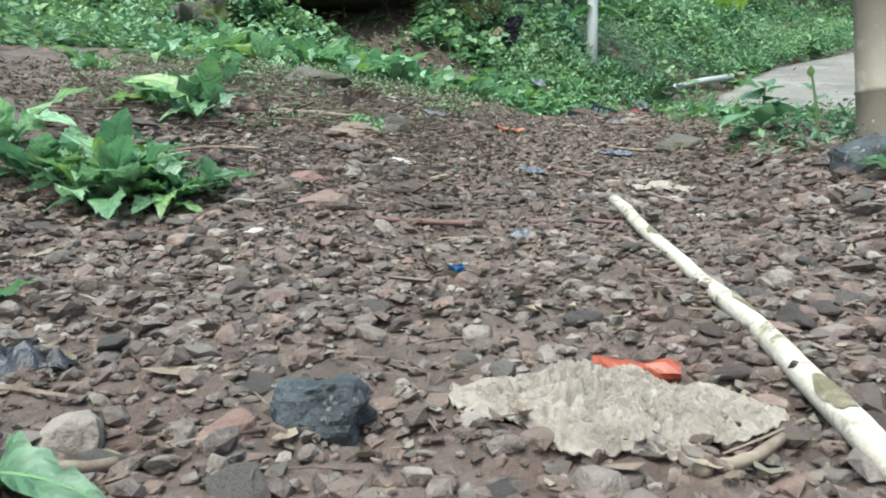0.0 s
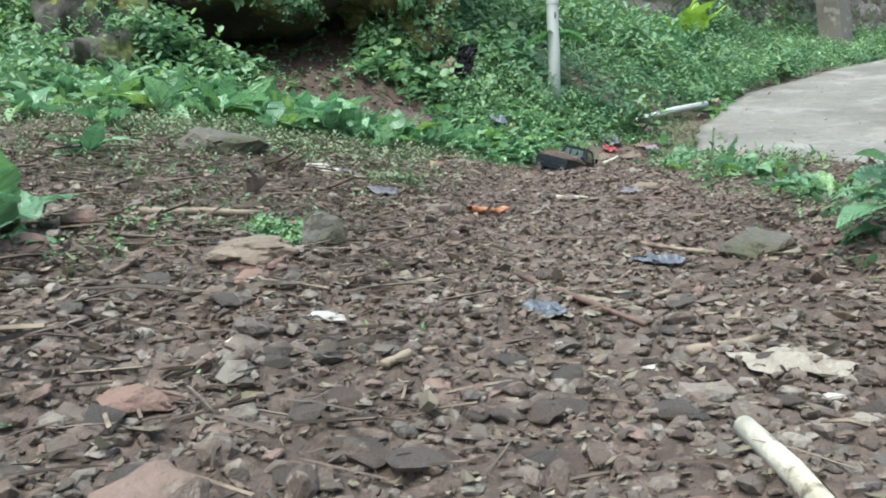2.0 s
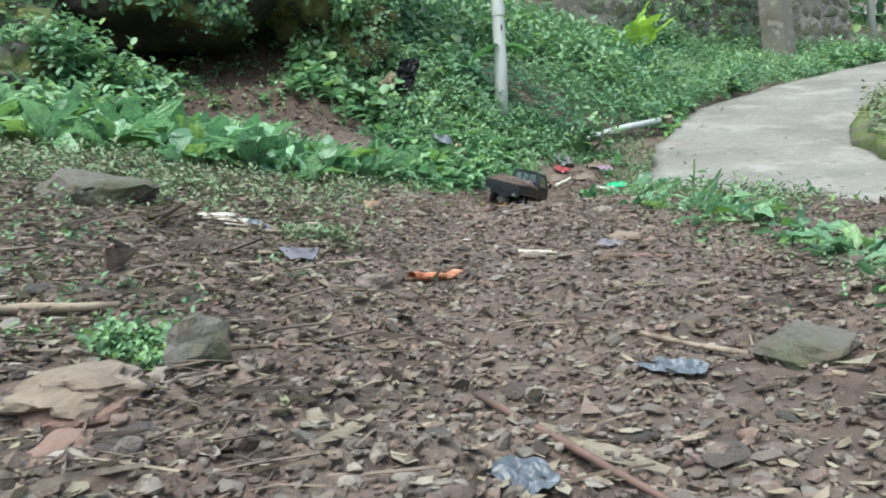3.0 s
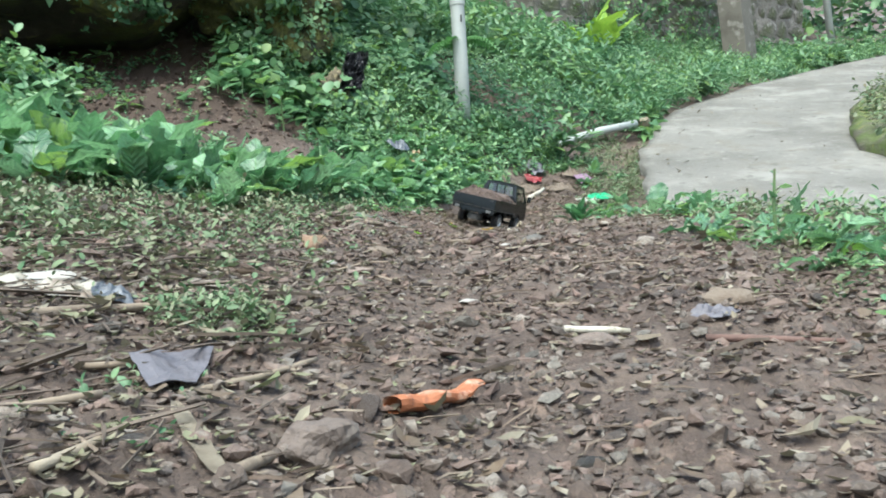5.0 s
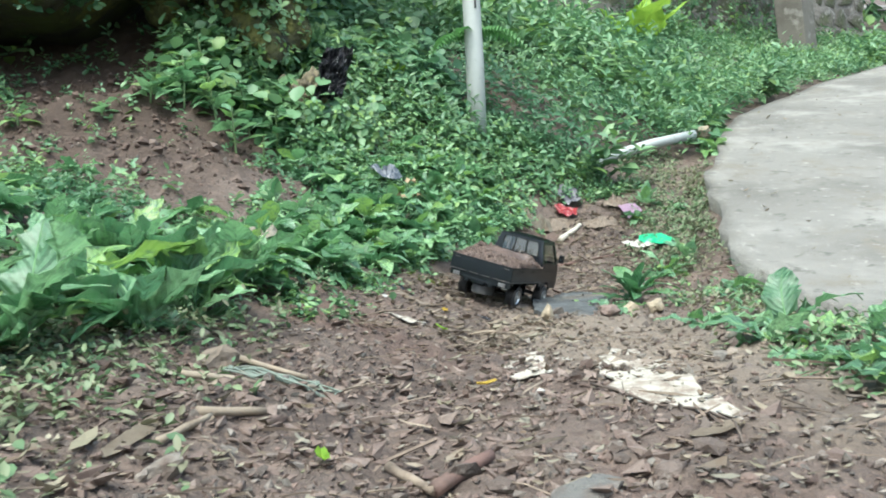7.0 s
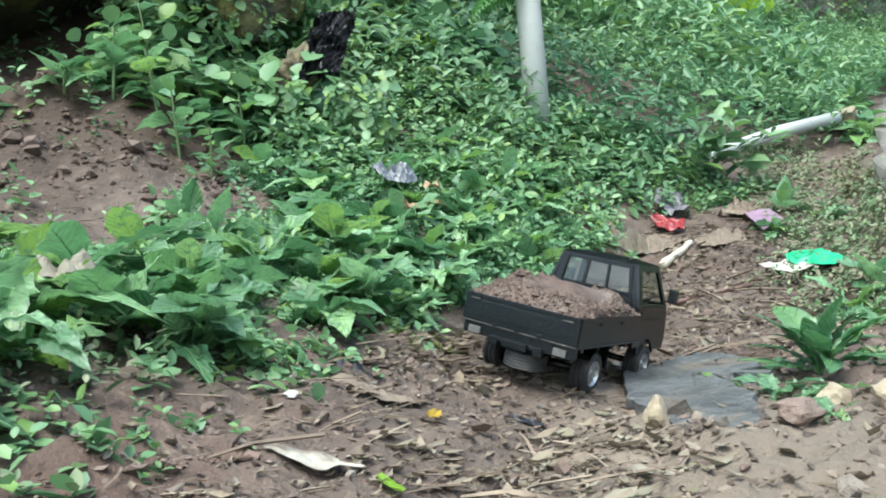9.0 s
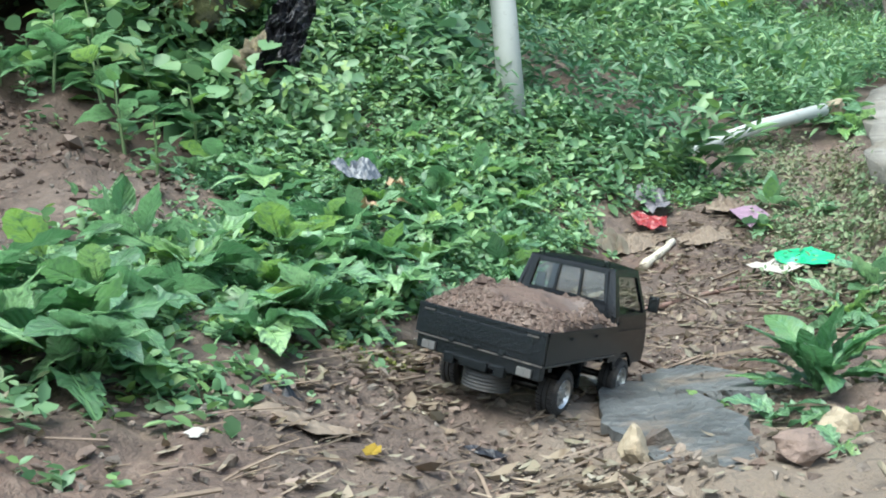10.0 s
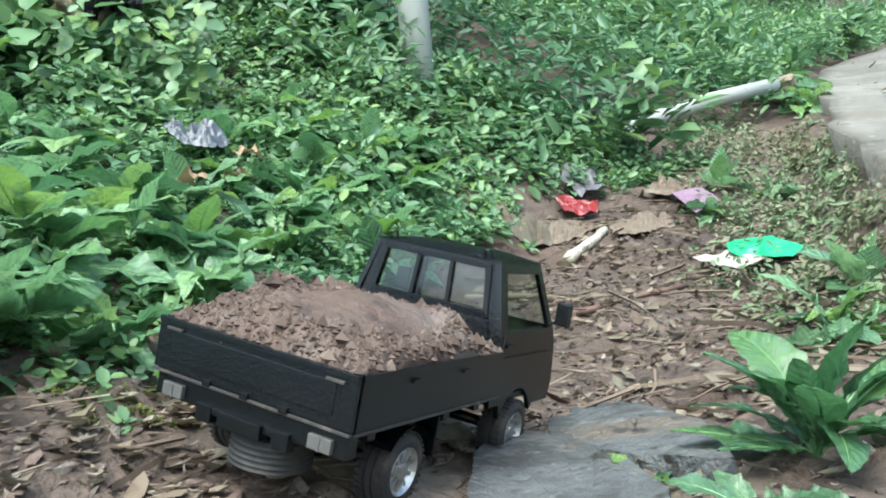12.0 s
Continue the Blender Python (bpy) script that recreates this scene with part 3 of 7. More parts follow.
for name, x, y, side in (("wheel", HW - 0.014, 0.0745, 1), ("wheel", HW - 0.014, 0.2395, 1), ("wheel", -HW + 0.014, 0.0745, -1), ("wheel", -HW + 0.014, 0.2395, -1)):
    wheel = new(name)
    wheel.parent = truck
    wheel.matrix_basis = pose(x, y, TR, 0, 0, 0 if side > 0 else 180)
    mesh_part("tyre", tyre_me, wheel)
    mesh_part("rim", rim_me, wheel, label="grey plated rim with slots")

# load bed
bm = boxed(-HW, HW, 0.002, LB, HF - 0.004, HF, 0.0006)
for y in (0.03, 0.075, 0.12, 0.165):
    box(bm, -HW + 0.004, HW - 0.004, y - 0.004, y + 0.004, HF - 0.010, HF - 0.004)
part("bed_floor", bm, PLASTIC, truck)
for s in (-1, 1):
    bm = boxed(s * HW - 0.0016, s * HW + 0.0016, 0.004, LB, HF - 0.001, HT, 0.0006)
    box(bm, s * (HW + 0.0012) - 0.0012, s * (HW + 0.0012) + 0.0012, 0.004, LB, HT - 0.0035, HT + 0.0006, 0.0005)
    side_panel = part("side_panel", bm, PLASTIC, truck)
    part("seam", boxed(s * (HW + 0.0018) - 0.0008, s * (HW + 0.0018) + 0.0008, 0.003, LB, HF - 0.0022, HF - 0.0008, 0.0002), SEAM, side_panel, "dusty worn bottom edge")
    for y in (0.06, 0.125):
        part("hook", boxed(s * (HW + 0.002) - 0.0015, s * (HW + 0.002) + 0.0015, y - 0.004, y + 0.004, HT - 0.009, HT - 0.0068, 0.0004), PLASTIC, side_panel)
bm = boxed(-HW - 0.0015, HW + 0.0015, -0.0016, 0.0016, HF + 0.0006, HT + 0.0004, 0.0006)
tailgate = part("tailgate", bm, PLASTIC, truck)
part("top_rail", boxed(-HW - 0.0015, HW + 0.0015, -0.0026, 0.0010, HT - 0.003, HT + 0.0008, 0.0005), PLASTIC, tailgate)
part("raised_panel", boxed(-HW + 0.012, HW - 0.012, -0.0023, 0.0, HF + 0.0065, HT - 0.006, 0.0008), PLASTIC, tailgate)
for x in (-0.062, 0.062):
    part("latch", boxed(x - 0.0065, x + 0.0065, -0.0034, -0.001, HT - 0.0062, HT - 0.0044, 0.0004), SEAM, tailgate, "scuffed raised latch")
part("seam", boxed(-HW - 0.0018, HW + 0.0018, -0.0028, 0.0005, HF - 0.0018, HF - 0.0002, 0.0003), SEAM, tailgate, "dusty worn bottom edge")
for x in (-0.03, 0.0, 0.03):
    part("hinge", boxed(x - 0.003, x + 0.003, -0.0036, -0.001, HF - 0.001, HF + 0.003, 0.0004), PLASTIC, tailgate)
headboard = part("headboard", boxed(-HW + 0.002, HW - 0.002, LB - 0.003, LB, HF, HT + 0.004, 0.0006), PLASTIC, truck)

# rear sill and lamps
sill = part("rear_sill", boxed(-HW + 0.001, HW - 0.001, 0.001, 0.012, HF - 0.0165, HF - 0.002, 0.001), PLASTIC, truck)
for x in (-0.0575, 0.0575):
    lamp = part("tail_lamp", boxed(x - 0.0082, x + 0.0082, -0.0022, 0.002, HF - 0.0150, HF - 0.0065, 0.0008), LAMP, truck, "clear grey tail lamp lens")
    part("lamp_divider", boxed(x - 0.0007, x + 0.0007, -0.0027, 0.0, HF - 0.0150, HF - 0.0065), LAMP, lamp)
bm = boxed(-0.0165, 0.0165, -0.004, 0.004, HF - 0.0215, HF - 0.0120, 0.001)
box(bm, -0.034, 0.034, -0.001, 0.006, HF - 0.0175, HF - 0.0125, 0.001)
part("tow_step", bm, PLASTIC, truck)
for x in (-0.030, 0.030):
    part("bracket", boxed(x - 0.006, x + 0.006, -0.002, 0.006, HF - 0.023, HF - 0.012, 0.001), PLASTIC, truck)
# spare wheel slung flat under the tail
spare = new("spare_wheel")
spare.parent = truck
spare.matrix_basis = pose(0.003, 0.028, 0.0285, 8, 90, 0)
groove = []
for x in (-0.0072, -0.0036, 0.0, 0.0036, 0.0072):
    groove += [(x - 0.0015, 0.0262), (x - 0.0012, 0.0257), (x + 0.0012, 0.0257), (x + 0.0015, 0.0262)]
part("tyre", spin([(-0.0102, 0.0155), (-0.0108, 0.0195), (-0.0098, 0.0238)] + groove + [(0.0098, 0.0238), (0.0108, 0.0195), (0.0102, 0.0155)], 40), SPARE_RUBBER, spare, "worn grey spare tyre", True)
mesh_part("rim", rim_me, spare)

# chassis
for x in (-0.024, 0.024):
    part("chassis_rail", boxed(x - 0.004, x + 0.004, 0.012, 0.30, 0.040, 0.051, 0.0008), PLASTIC, truck)
for y in (0.0745, 0.2395):
    bm = tube(bmesh.new(), [(-0.052, y, TR), (-0.012, y, TR), (0.012, y, TR), (0.052, y, TR)], [0.004, 0.005, 0.005, 0.004], 10)
    vs = bmesh.ops.create_uvsphere(bm, u_segments=12, v_segments=8, radius=0.0105)["verts"]
    for w in vs:
        w.co += Vector((0.004, y, TR))
    part("axle", bm, PLASTIC, truck, smooth_faces=True)
part("gear_box", boxed(-0.018, 0.018, 0.10, 0.18, 0.032, 0.052, 0.003), PLASTIC, truck)
for s in (-1, 1):
    bm = bmesh.new()
    arc = [(0.0745 + 0.0305 * math.cos(a), TR + 0.0305 * math.sin(a)) for a in [math.pi * k / 10 for k in range(2, 9)]]
    arc = [(0.044, HF - 0.014)] + arc[::-1] + [(0.105, HF - 0.014)]
    rail = [bm.verts.new((s * (HW - 0.001), y, min(z, HF - 0.004))) for y, z in arc]
    inn = [bm.verts.new((s * (HW - 0.022), y, min(z, HF - 0.004))) for y, z in arc]
    for k in range(len(arc) - 1):
        bm.faces.new((rail[k], rail[k + 1], inn[k + 1], inn[k]))
    bmesh.ops.solidify(bm, geom=bm.faces[:], thickness=0.001)
    part("mudguard", bm, PLASTIC, truck)
    flap = part("mud_flap", boxed(s * (HW - 0.012) - 0.009, s * (HW - 0.012) + 0.009, 0.108, 0.1095, 0.028, HF - 0.004, 0.0005), PLASTIC, truck)

# cab: lower body, pillars, roof, panes
BX, RX, ZB, ZR = 0.0695, 0.0555, 0.104, 0.1585
Y0, Y1, YF = 0.189, 0.272, 0.305
cab = new("cab")
cab.parent = truck
bm = bmesh.new()
for s in (-1, 1):
    pts = [(Y0, 0.050), (0.206, 0.050)] + [(0.2395 + 0.031 * math.cos(a), TR + 0.004 + 0.031 * math.sin(a)) for a in [math.pi - math.pi * k / 10 for k in range(1, 10)]] + [(0.273, 0.044), (YF, 0.044), (YF + 0.003, 0.060), (YF - 0.004, 0.088), (YF - 0.012, ZB), (Y0, ZB)]
    slab_of(bm, [(s * BX, y, z) for y, z in pts], (-s * 0.004, 0, 0))
    box(bm, s * BX - 0.0012, s * BX + 0.0012, Y0 + 0.004, YF - 0.016, 0.0855, 0.0872, 0.0003)
box(bm, -BX + 0.003, BX - 0.003, YF - 0.006, YF + 0.002, 0.046, 0.088, 0.002)
box(bm, -BX + 0.003, BX - 0.003, YF - 0.016, YF - 0.006, 0.086, ZB, 0.001)
box(bm, -BX + 0.003, BX - 0.003, Y0 + 0.002, YF - 0.006, 0.051, 0.056)
body = part("body", bm, PLASTIC, cab)


def at(side, y, z):
    """A point on the leaning side of the cab above the belt."""
    k = (z - ZB) / (ZR - ZB)
    return (side * (BX + (RX - BX) * k), y, z)


for s in (-1, 1):
    outer = [at(s, Y0, ZB), at(s, YF - 0.012, ZB), at(s, Y1, ZR), at(s, Y0 + 0.007, ZR)]
    inner = [at(s, Y0 + 0.013, ZB + 0.003), at(s, YF - 0.022, ZB + 0.003), at(s, Y1 - 0.005, ZR - 0.009), at(s, Y0 + 0.017, ZR - 0.009)]
    part("side_frame", ring_plate(bmesh.new(), outer, inner, (-s * 0.004, 0, 0)), PLASTIC, cab)
    pane = part("side_window", slab_of(bmesh.new(), [Vector(p) - Vector((s * 0.0022, 0, 0)) for p in inner], (-s * 0.0008, 0, 0)), GLASS, cab, "clear side window pane")
    pane.visible_shadow = False
    part("door_handle", boxed(s * BX - 0.0018, s * BX + 0.0018, Y0 + 0.012, Y0 + 0.024, 0.0945, 0.0975, 0.0006), PLASTIC, cab)
    part("door_seam", boxed(s * BX - 0.0006, s * BX + 0.0006, Y0 + 0.006, Y0 + 0.0072, 0.056, ZB), SEAM, cab)
    arm = part("mirror_arm", tube(bmesh.new(), [(s * (BX - 0.002), YF - 0.022, ZB + 0.004), (s * (BX + 0.008), YF - 0.020, ZB + 0.012), (s * (BX + 0.009), YF - 0.020, ZB + 0.020)], 0.0012, 6), PLASTIC, cab)
    mirror = part("mirror", boxed(s * (BX + 0.010) - 0.0065, s * (BX + 0.010) + 0.0065, YF - 0.024, YF - 0.019, ZB + 0.006, ZB + 0.026, 0.0015), PLASTIC, cab, "black wing mirror")
    part("mirror_glass", boxed(s * (BX + 0.010) - 0.0052, s * (BX + 0.010) + 0.0052, YF - 0.0245, YF - 0.0236, ZB + 0.008, ZB + 0.024, 0.0004), GLASS, mirror)
# back of the cab with its three panes
zb = HF + 0.006
outer = [(-BX, Y0, zb), (BX, Y0, zb), (RX, Y0 + 0.007, ZR), (-RX, Y0 + 0.007, ZR)]
inner = [(-0.0495, Y0 + 0.0045, 0.1195), (0.0495, Y0 + 0.0045, 0.1195), (0.0445, Y0 + 0.0062, 0.1510), (-0.0445, Y0 + 0.0062, 0.1510)]
part("back_panel", ring_plate(bmesh.new(), outer, inner, (0, 0.004, 0)), PLASTIC, cab)
lip = [Vector(p) + Vector((math.copysign(0.0045, p[0]), -0.0018, -0.0042 if p[2] < 0.13 else 0.004)) for p in inner]
window_frame = part("rear_window_frame", ring_plate(bmesh.new(), lip, [Vector(p) + Vector((0, -0.0018, 0)) for p in inner], (0, 0.002, 0)), PLASTIC, cab, "raised black window surround")
for k in range(3):
    a, b = k / 3, (k + 1) / 3
    quad = [Vector(inner[0]).lerp(Vector(inner[1]), a), Vector(inner[0]).lerp(Vector(inner[1]), b), Vector(inner[3]).lerp(Vector(inner[2]), b), Vector(inner[3]).lerp(Vector(inner[2]), a)]
    pane = part("rear_pane", slab_of(bmesh.new(), [p + Vector((0, 0.0015, 0)) for p in quad], (0, 0.0008, 0)), GLASS, cab, "clear rear window pane")
    pane.visible_shadow = False
    if k:
        lo, hi = quad[0], quad[3]
        part("mullion", slab_of(bmesh.new(), [lo + Vector((-0.0016, -0.001, 0)), lo + Vector((0.0016, -0.001, 0)), hi + Vector((0.0016, -0.001, 0)), hi + Vector((-0.0016, -0.001, 0))], (0, 0.0045, 0)), PLASTIC, cab)
# windscreen and roof
w_out = [(-BX + 0.001, YF - 0.012, ZB), (BX - 0.001, YF - 0.012, ZB), (RX, Y1, ZR), (-RX, Y1, ZR)]
w_in = [(-BX + 0.007, YF - 0.0145, ZB + 0.004), (BX - 0.007, YF - 0.0145, ZB + 0.004), (RX - 0.005, Y1 + 0.003, ZR - 0.006), (-RX + 0.005, Y1 + 0.003, ZR - 0.006)]
part("windscreen_frame", ring_plate(bmesh.new(), w_out, w_in, (0, -0.003, 0)), PLASTIC, cab)
pane = part("windscreen", slab_of(bmesh.new(), [Vector(p) + Vector((0, -0.001, 0)) for p in w_in], (0, -0.0008, 0)), GLASS, cab, "clear windscreen")
pane.visible_shadow = False
bm = bmesh.new()
nx, ny = 10, 8
grid = [[bm.verts.new((RX * (2 * i / nx - 1) * 1.01, Y0 + 0.005 + (Y1 - Y0 - 0.002) * j / ny, ZR + 0.0055 * (1 - abs(2 * i / nx - 1) ** 4) * (1 - abs(2 * j / ny - 1) ** 4) - 0.0003)) for i in range(nx + 1)] for j in range(ny + 1)]
for j in range(ny):
    for i in range(nx):
        bm.faces.new((grid[j][i], grid[j][i + 1], grid[j + 1][i + 1], grid[j + 1][i]))
bmesh.ops.solidify(bm, geom=bm.faces[:], thickness=0.002)
part("roof", bm, PLASTIC, cab, smooth_faces=True)
for x in (-0.043, 0.043):
    part("roof_hook", tube(bmesh.new(), [(x - 0.003, Y0 + 0.010, ZR + 0.001), (x - 0.003, Y0 + 0.008, ZR + 0.0065), (x + 0.003, Y0 + 0.008, ZR + 0.0065), (x + 0.003, Y0 + 0.010, ZR + 0.001)], 0.0008, 5), PLASTIC, cab)
for x in (-0.03, 0.03):
    part("seat", boxed(x - 0.02, x + 0.02, 0.205, 0.216, 0.056, 0.112, 0.004), PLASTIC, cab)
truck.matrix_basis = pose(0.6938, 4.4539, 0.7806, -3.36, 19.49, -37.03)

# soil heaped in the bed
nx, ny = 150, 190
gx, gy = np.meshgrid(np.linspace(-HW + 0.002, HW - 0.002, nx), np.linspace(0.002, LB - 0.003, ny))
ex, ey = np.abs(gx) / (HW - 0.002), np.abs(gy - 0.093) / 0.091
dome = np.clip(1 - ex ** 2.6, 0, 1) ** 0.75 * np.clip(1 - ey ** 2.8, 0, 1) ** 0.7
packed = smooth((0.9 - np.hypot((gx - 0.015) / 0.066, (gy - 0.085) / 0.086)) / 0.35)
lumps = np.random.default_rng(19)
clods = np.zeros_like(gx)
for _ in range(1000):
    lx, ly, lr = lumps.uniform(-HW, HW), lumps.uniform(0, LB), lumps.gamma(1.6, 0.0026) + 0.001
    near = (np.abs(gx - lx) < lr) & (np.abs(gy - ly) < lr)
    d2 = ((gx[near] - lx) ** 2 + (gy[near] - ly) ** 2) / lr ** 2
    clods[near] = np.maximum(clods[near], lr * 0.75 * np.sqrt(np.clip(1 - d2, 0, 1)))
clods += 0.0012 * wobble(gx * 300, gy * 300, 22)
gz = HT - 0.005 + 0.032 * dome * np.interp(gy, (0.0, 0.06, 0.12, 0.185), (0.8, 1.0, 1.0, 0.7)) + clods * 0.95 * (1 - 0.8 * packed) + 0.002 * wobble(gx * 45, gy * 45, 24) * dome
v = np.stack([gx, gy, gz], -1).reshape(-1, 3)
i = np.arange(nx * ny).reshape(ny, nx)
f = np.stack([i[:-1, :-1], i[:-1, 1:], i[1:, 1:], i[1:, :-1]], -1).reshape(-1, 4)
skirt = v.copy()[np.r_[i[0, :], i[:, -1], i[-1, ::-1], i[::-1, 0]]]
n0 = len(v)
skirt[:, 2] = HF + 0.001
loop = np.r_[i[0, :], i[:, -1], i[-1, ::-1], i[::-1, 0]]
k = np.arange(len(loop))
j = (k + 1) % len(loop)
f = np.concatenate([f, np.stack([loop[k], n0 + k, n0 + j, loop[j]], -1)])
load = new("soil_load", from_arrays("soil_load", np.concatenate([v, skirt]), f, LOAD, flat=False))
load.matrix_basis = truck.matrix_basis.copy()
# loose crumbs on the heap's sides
octa = np.array([(1, 0, 0), (-1, 0, 0), (0, 1, 0), (0, -1, 0), (0, 0, 1), (0, 0, -1)], float)
octa_tris = np.array([(0, 2, 4), (2, 1, 4), (1, 3, 4), (3, 0, 4), (2, 0, 5), (1, 2, 5), (3, 1, 5), (0, 3, 5)])
pick = lumps.choice(nx * ny, 3600, p=((1.03 - packed) ** 2 / ((1.03 - packed) ** 2).sum()).ravel())
size = lumps.gamma(1.7, 0.00062, 3600) + 0.0005
stretch = lumps.uniform(0.5, 1.5, (3600, 6, 3)) * octa[None] * size[:, None, None]
mesh_part("loose_soil", from_arrays("loose_soil", (v[pick][:, None] + stretch).reshape(-1, 3), (np.arange(3600)[:, None, None] * 6 + octa_tris[None]).reshape(-1, 3), CRUMB), load)
tagged(load, "heap of damp red-brown soil filling the truck bed", "soil")

# ---- rocks, post, pole, walls ----
def rock(name, x, y, z, sx, sy, sz, seed, mat, sub=4, rough=0.35, turn=0):
    bm = lump(seed, sx, sy, sz, rough, sub)
    ob = part(name, bm, mat, smooth_faces=sub > 2)
    ob.matrix_basis = pose(x, y, z, 0, 0, turn)
    return ob


big = rock("overhanging_rock", -1.25, 6.75, 3.2, 3.1, 2.6, 3.0, 3, MOSSY, 6, 0.5)
for vert in big.data.vertices:
    floor_z = -1.28 + 0.1 * noise.noise(vert.co * 2.5) + 0.9 * max(0.0, vert.co.x - 0.8)
    if vert.co.z < floor_z:
        vert.co.z = floor_z + (vert.co.z - floor_z) * 0.12
tagged(big, "dark mossy rock overhanging a hollow in the bank", "rock")
hang = rock("hanging_rock", 0.08, 5.93, 2.04, 0.62, 0.52, 0.66, 8, HANGING_MOSS, 5, 0.7)
tagged(hang, "moss-hung rock lobe beside the hollow", "rock")
bould = rock("boulder", -1.27, 4.82, ground_at(-1.27, 4.82) + 0.08, 0.36, 0.32, 0.30, 12, MOSS_BOULDER, 5, 0.5)
tagged(bould, "rounded boulder with yellow-green moss among leaves", "boulder")
bould2 = rock("boulder", -1.42, 5.3, ground_at(-1.42, 5.3) + 0.22, 0.45, 0.4, 0.62, 14, MOSS_BOULDER, 5, 0.5)
tagged(bould2, "tall boulder with yellow-green moss on the bank", "boulder")
cleft = rock("bank_rock", 0.385, 5.66, 1.50, 0.13, 0.14, 0.17, 17, LICHEN_ROCK, 5, 0.8)
tagged(cleft, "yellowish weathered rock showing through the bank", "rock")

# pale pipe standing on the bank
PX, PY = 1.03, 5.86
bm = tube(bmesh.new(), [(0, 0, -0.15), (0.003, 0, 0.3), (-0.004, 0.002, 0.9), (0.0, 0.0, 1.6), (0.002, 0, 3.2)], [0.037, 0.036, 0.035, 0.034, 0.033], 24)
pole = part("pole", bm, POLE_PAINT, smooth_faces=True)
pole.matrix_basis = pose(PX, PY, ground_at(PX, PY), 0, 3.2, 0)
tagged(pole, "pale grey pipe standing upright on the leafy bank", "pole")
for z in (0.62, 1.75):
    part("joint", tube(bmesh.new(), [(0, 0, z - 0.03), (0, 0, z + 0.03)], 0.0385, 24), POLE_PAINT, pole)
part("mark", boxed(0.004, 0.012, -0.0385, -0.034, 0.50, 0.535, 0.002), RUBBER, pole, "small dark mark")

# fallen pipe on the bank
a, b = Vector((1.60, 6.05, 1.262)), Vector((2.09, 6.195, 1.342))
fallen = part("fallen_pole", tube(bmesh.new(), [a - (b - a) * 0.3 - Vector((0, 0, 0.09)), a - Vector((0, 0, 0.012)), a.lerp(b, 0.5) + Vector((0, 0, 0.002)), b], [0.020, 0.021, 0.022, 0.021], 16), POLE_PAINT, smooth_faces=True)
tagged(fallen, "pale weathered pole lying among leaves beside the lane", "pole")
paperc = rock("pale_stone", 2.2, 6.33, ground_at(2.2, 6.33) + 0.08, 0.10, 0.06, 0.05, 41, PALE_STONE, 2)
tagged(paperc, "pale stone by the lane's leafy edge", "stone")

# bamboo post by the path
bx, by = 0.765, 1.56
bz = ground_at(bx, by)
pts, rad = [], []
for k in range(9):
    z = -0.1 + k * 0.17
    for dz, r in ((0, 0.0405), (0.004, 0.0435), (0.009, 0.0405)):
        pts.append((0.004 * math.sin(k), 0.003 * math.cos(k * 2), z + dz))
        rad.append(r - 0.0004 * k)
post = part("bamboo_post", tube(bmesh.new(), pts, rad, 20), BAMBOO, smooth_faces=True)
post.matrix_basis = pose(bx, by, bz)
tagged(post, "dry tan bamboo post standing in weeds", "post")

# far retaining wall with its pillar
W0, W1 = Vector((2.7, 9.5, 2.0)), Vector((7.3, 12.1, 2.75))
length = (W1 - W0).to_2d().length
turn = math.degrees(math.atan2(W1.y - W0.y, W1.x - W0.x))
wall_m = pose(W0.x, W0.y, W0.z, 0, 0, turn)
wall = part("wall_far", boxed(0, length, 0.03, 0.4, -0.5, 3.2, 0.0), material("wall_mortar", (0.2, 0.186, 0.162), 0.95, [((0.11, 0.103, 0.088), 3, 0.45, 0.62, 8), ((0.1, 0.115, 0.055), 1.1, 0.52, 0.66, 7), ((0.3, 0.285, 0.255), 7, 0.56, 0.68, 7)], 0.03, 26))
wall.matrix_basis = wall_m
tagged(wall, "dark mossy retaining wall of rough stones", "wall", kind="structure")
stone_meshes = []
for s in range(8):
    ob = part("stone", lump(60 + s, 0.2, 0.12, 0.15, 0.25, 2), WALL_STONE)
    stone_meshes.append(ob.data)
    bpy.data.objects.remove(ob)
rng = np.random.default_rng(5)
z = 0.0
count = 0
while z < 2.8 and count < 290:
    x = rng.random() * 0.2
    hgt = rng.uniform(0.11, 0.24)
    while x < length and count < 290:
        wid = rng.uniform(0.12, 0.42)
        tall = hgt * rng.uniform(0.7, 1.05)
        mesh_part("stone", stone_meshes[rng.integers(8)], wall, pose(x + wid / 2, 0.03, z + 0.04 * x + hgt / 2 + rng.normal() * 0.02, 0, 0, 0) @ Matrix.Rotation(rng.normal() * 0.22, 4, "Y") @ Matrix.Diagonal((wid / 0.19, rng.uniform(0.2, 0.4), tall / 0.13, 1)))
        x += wid + rng.uniform(0.01, 0.06)
        count += 1
    z += hgt + 0.02

bm = boxed(-0.15, 0.15, -0.13, 0.13, -0.4, 3.0, 0.012)
pillar = part("pillar", bm, material("stained_pillar", (0.14, 0.128, 0.108), 0.9, [((0.075, 0.067, 0.055), 2, 0.45, 0.65, 7), ((0.26, 0.245, 0.22), 9, 0.55, 0.7, 6)], 0.004, 60))
pillar.matrix_basis = pose(5.2, 10.25, 2.5, 0, 0, 38)
tagged(pillar, "square stained concrete pillar against a stone wall", "pillar")
far_post = part("far_pole", tube(bmesh.new(), [(0, 0, -0.3), (0, 0, 3)], 0.045, 12), POLE_PAINT, smooth_faces=True)
far_post.matrix_basis = pose(6.95, 11.1, 2.8)
tagged(far_post, "pale thin pipe standing at the wall's end", "pole")

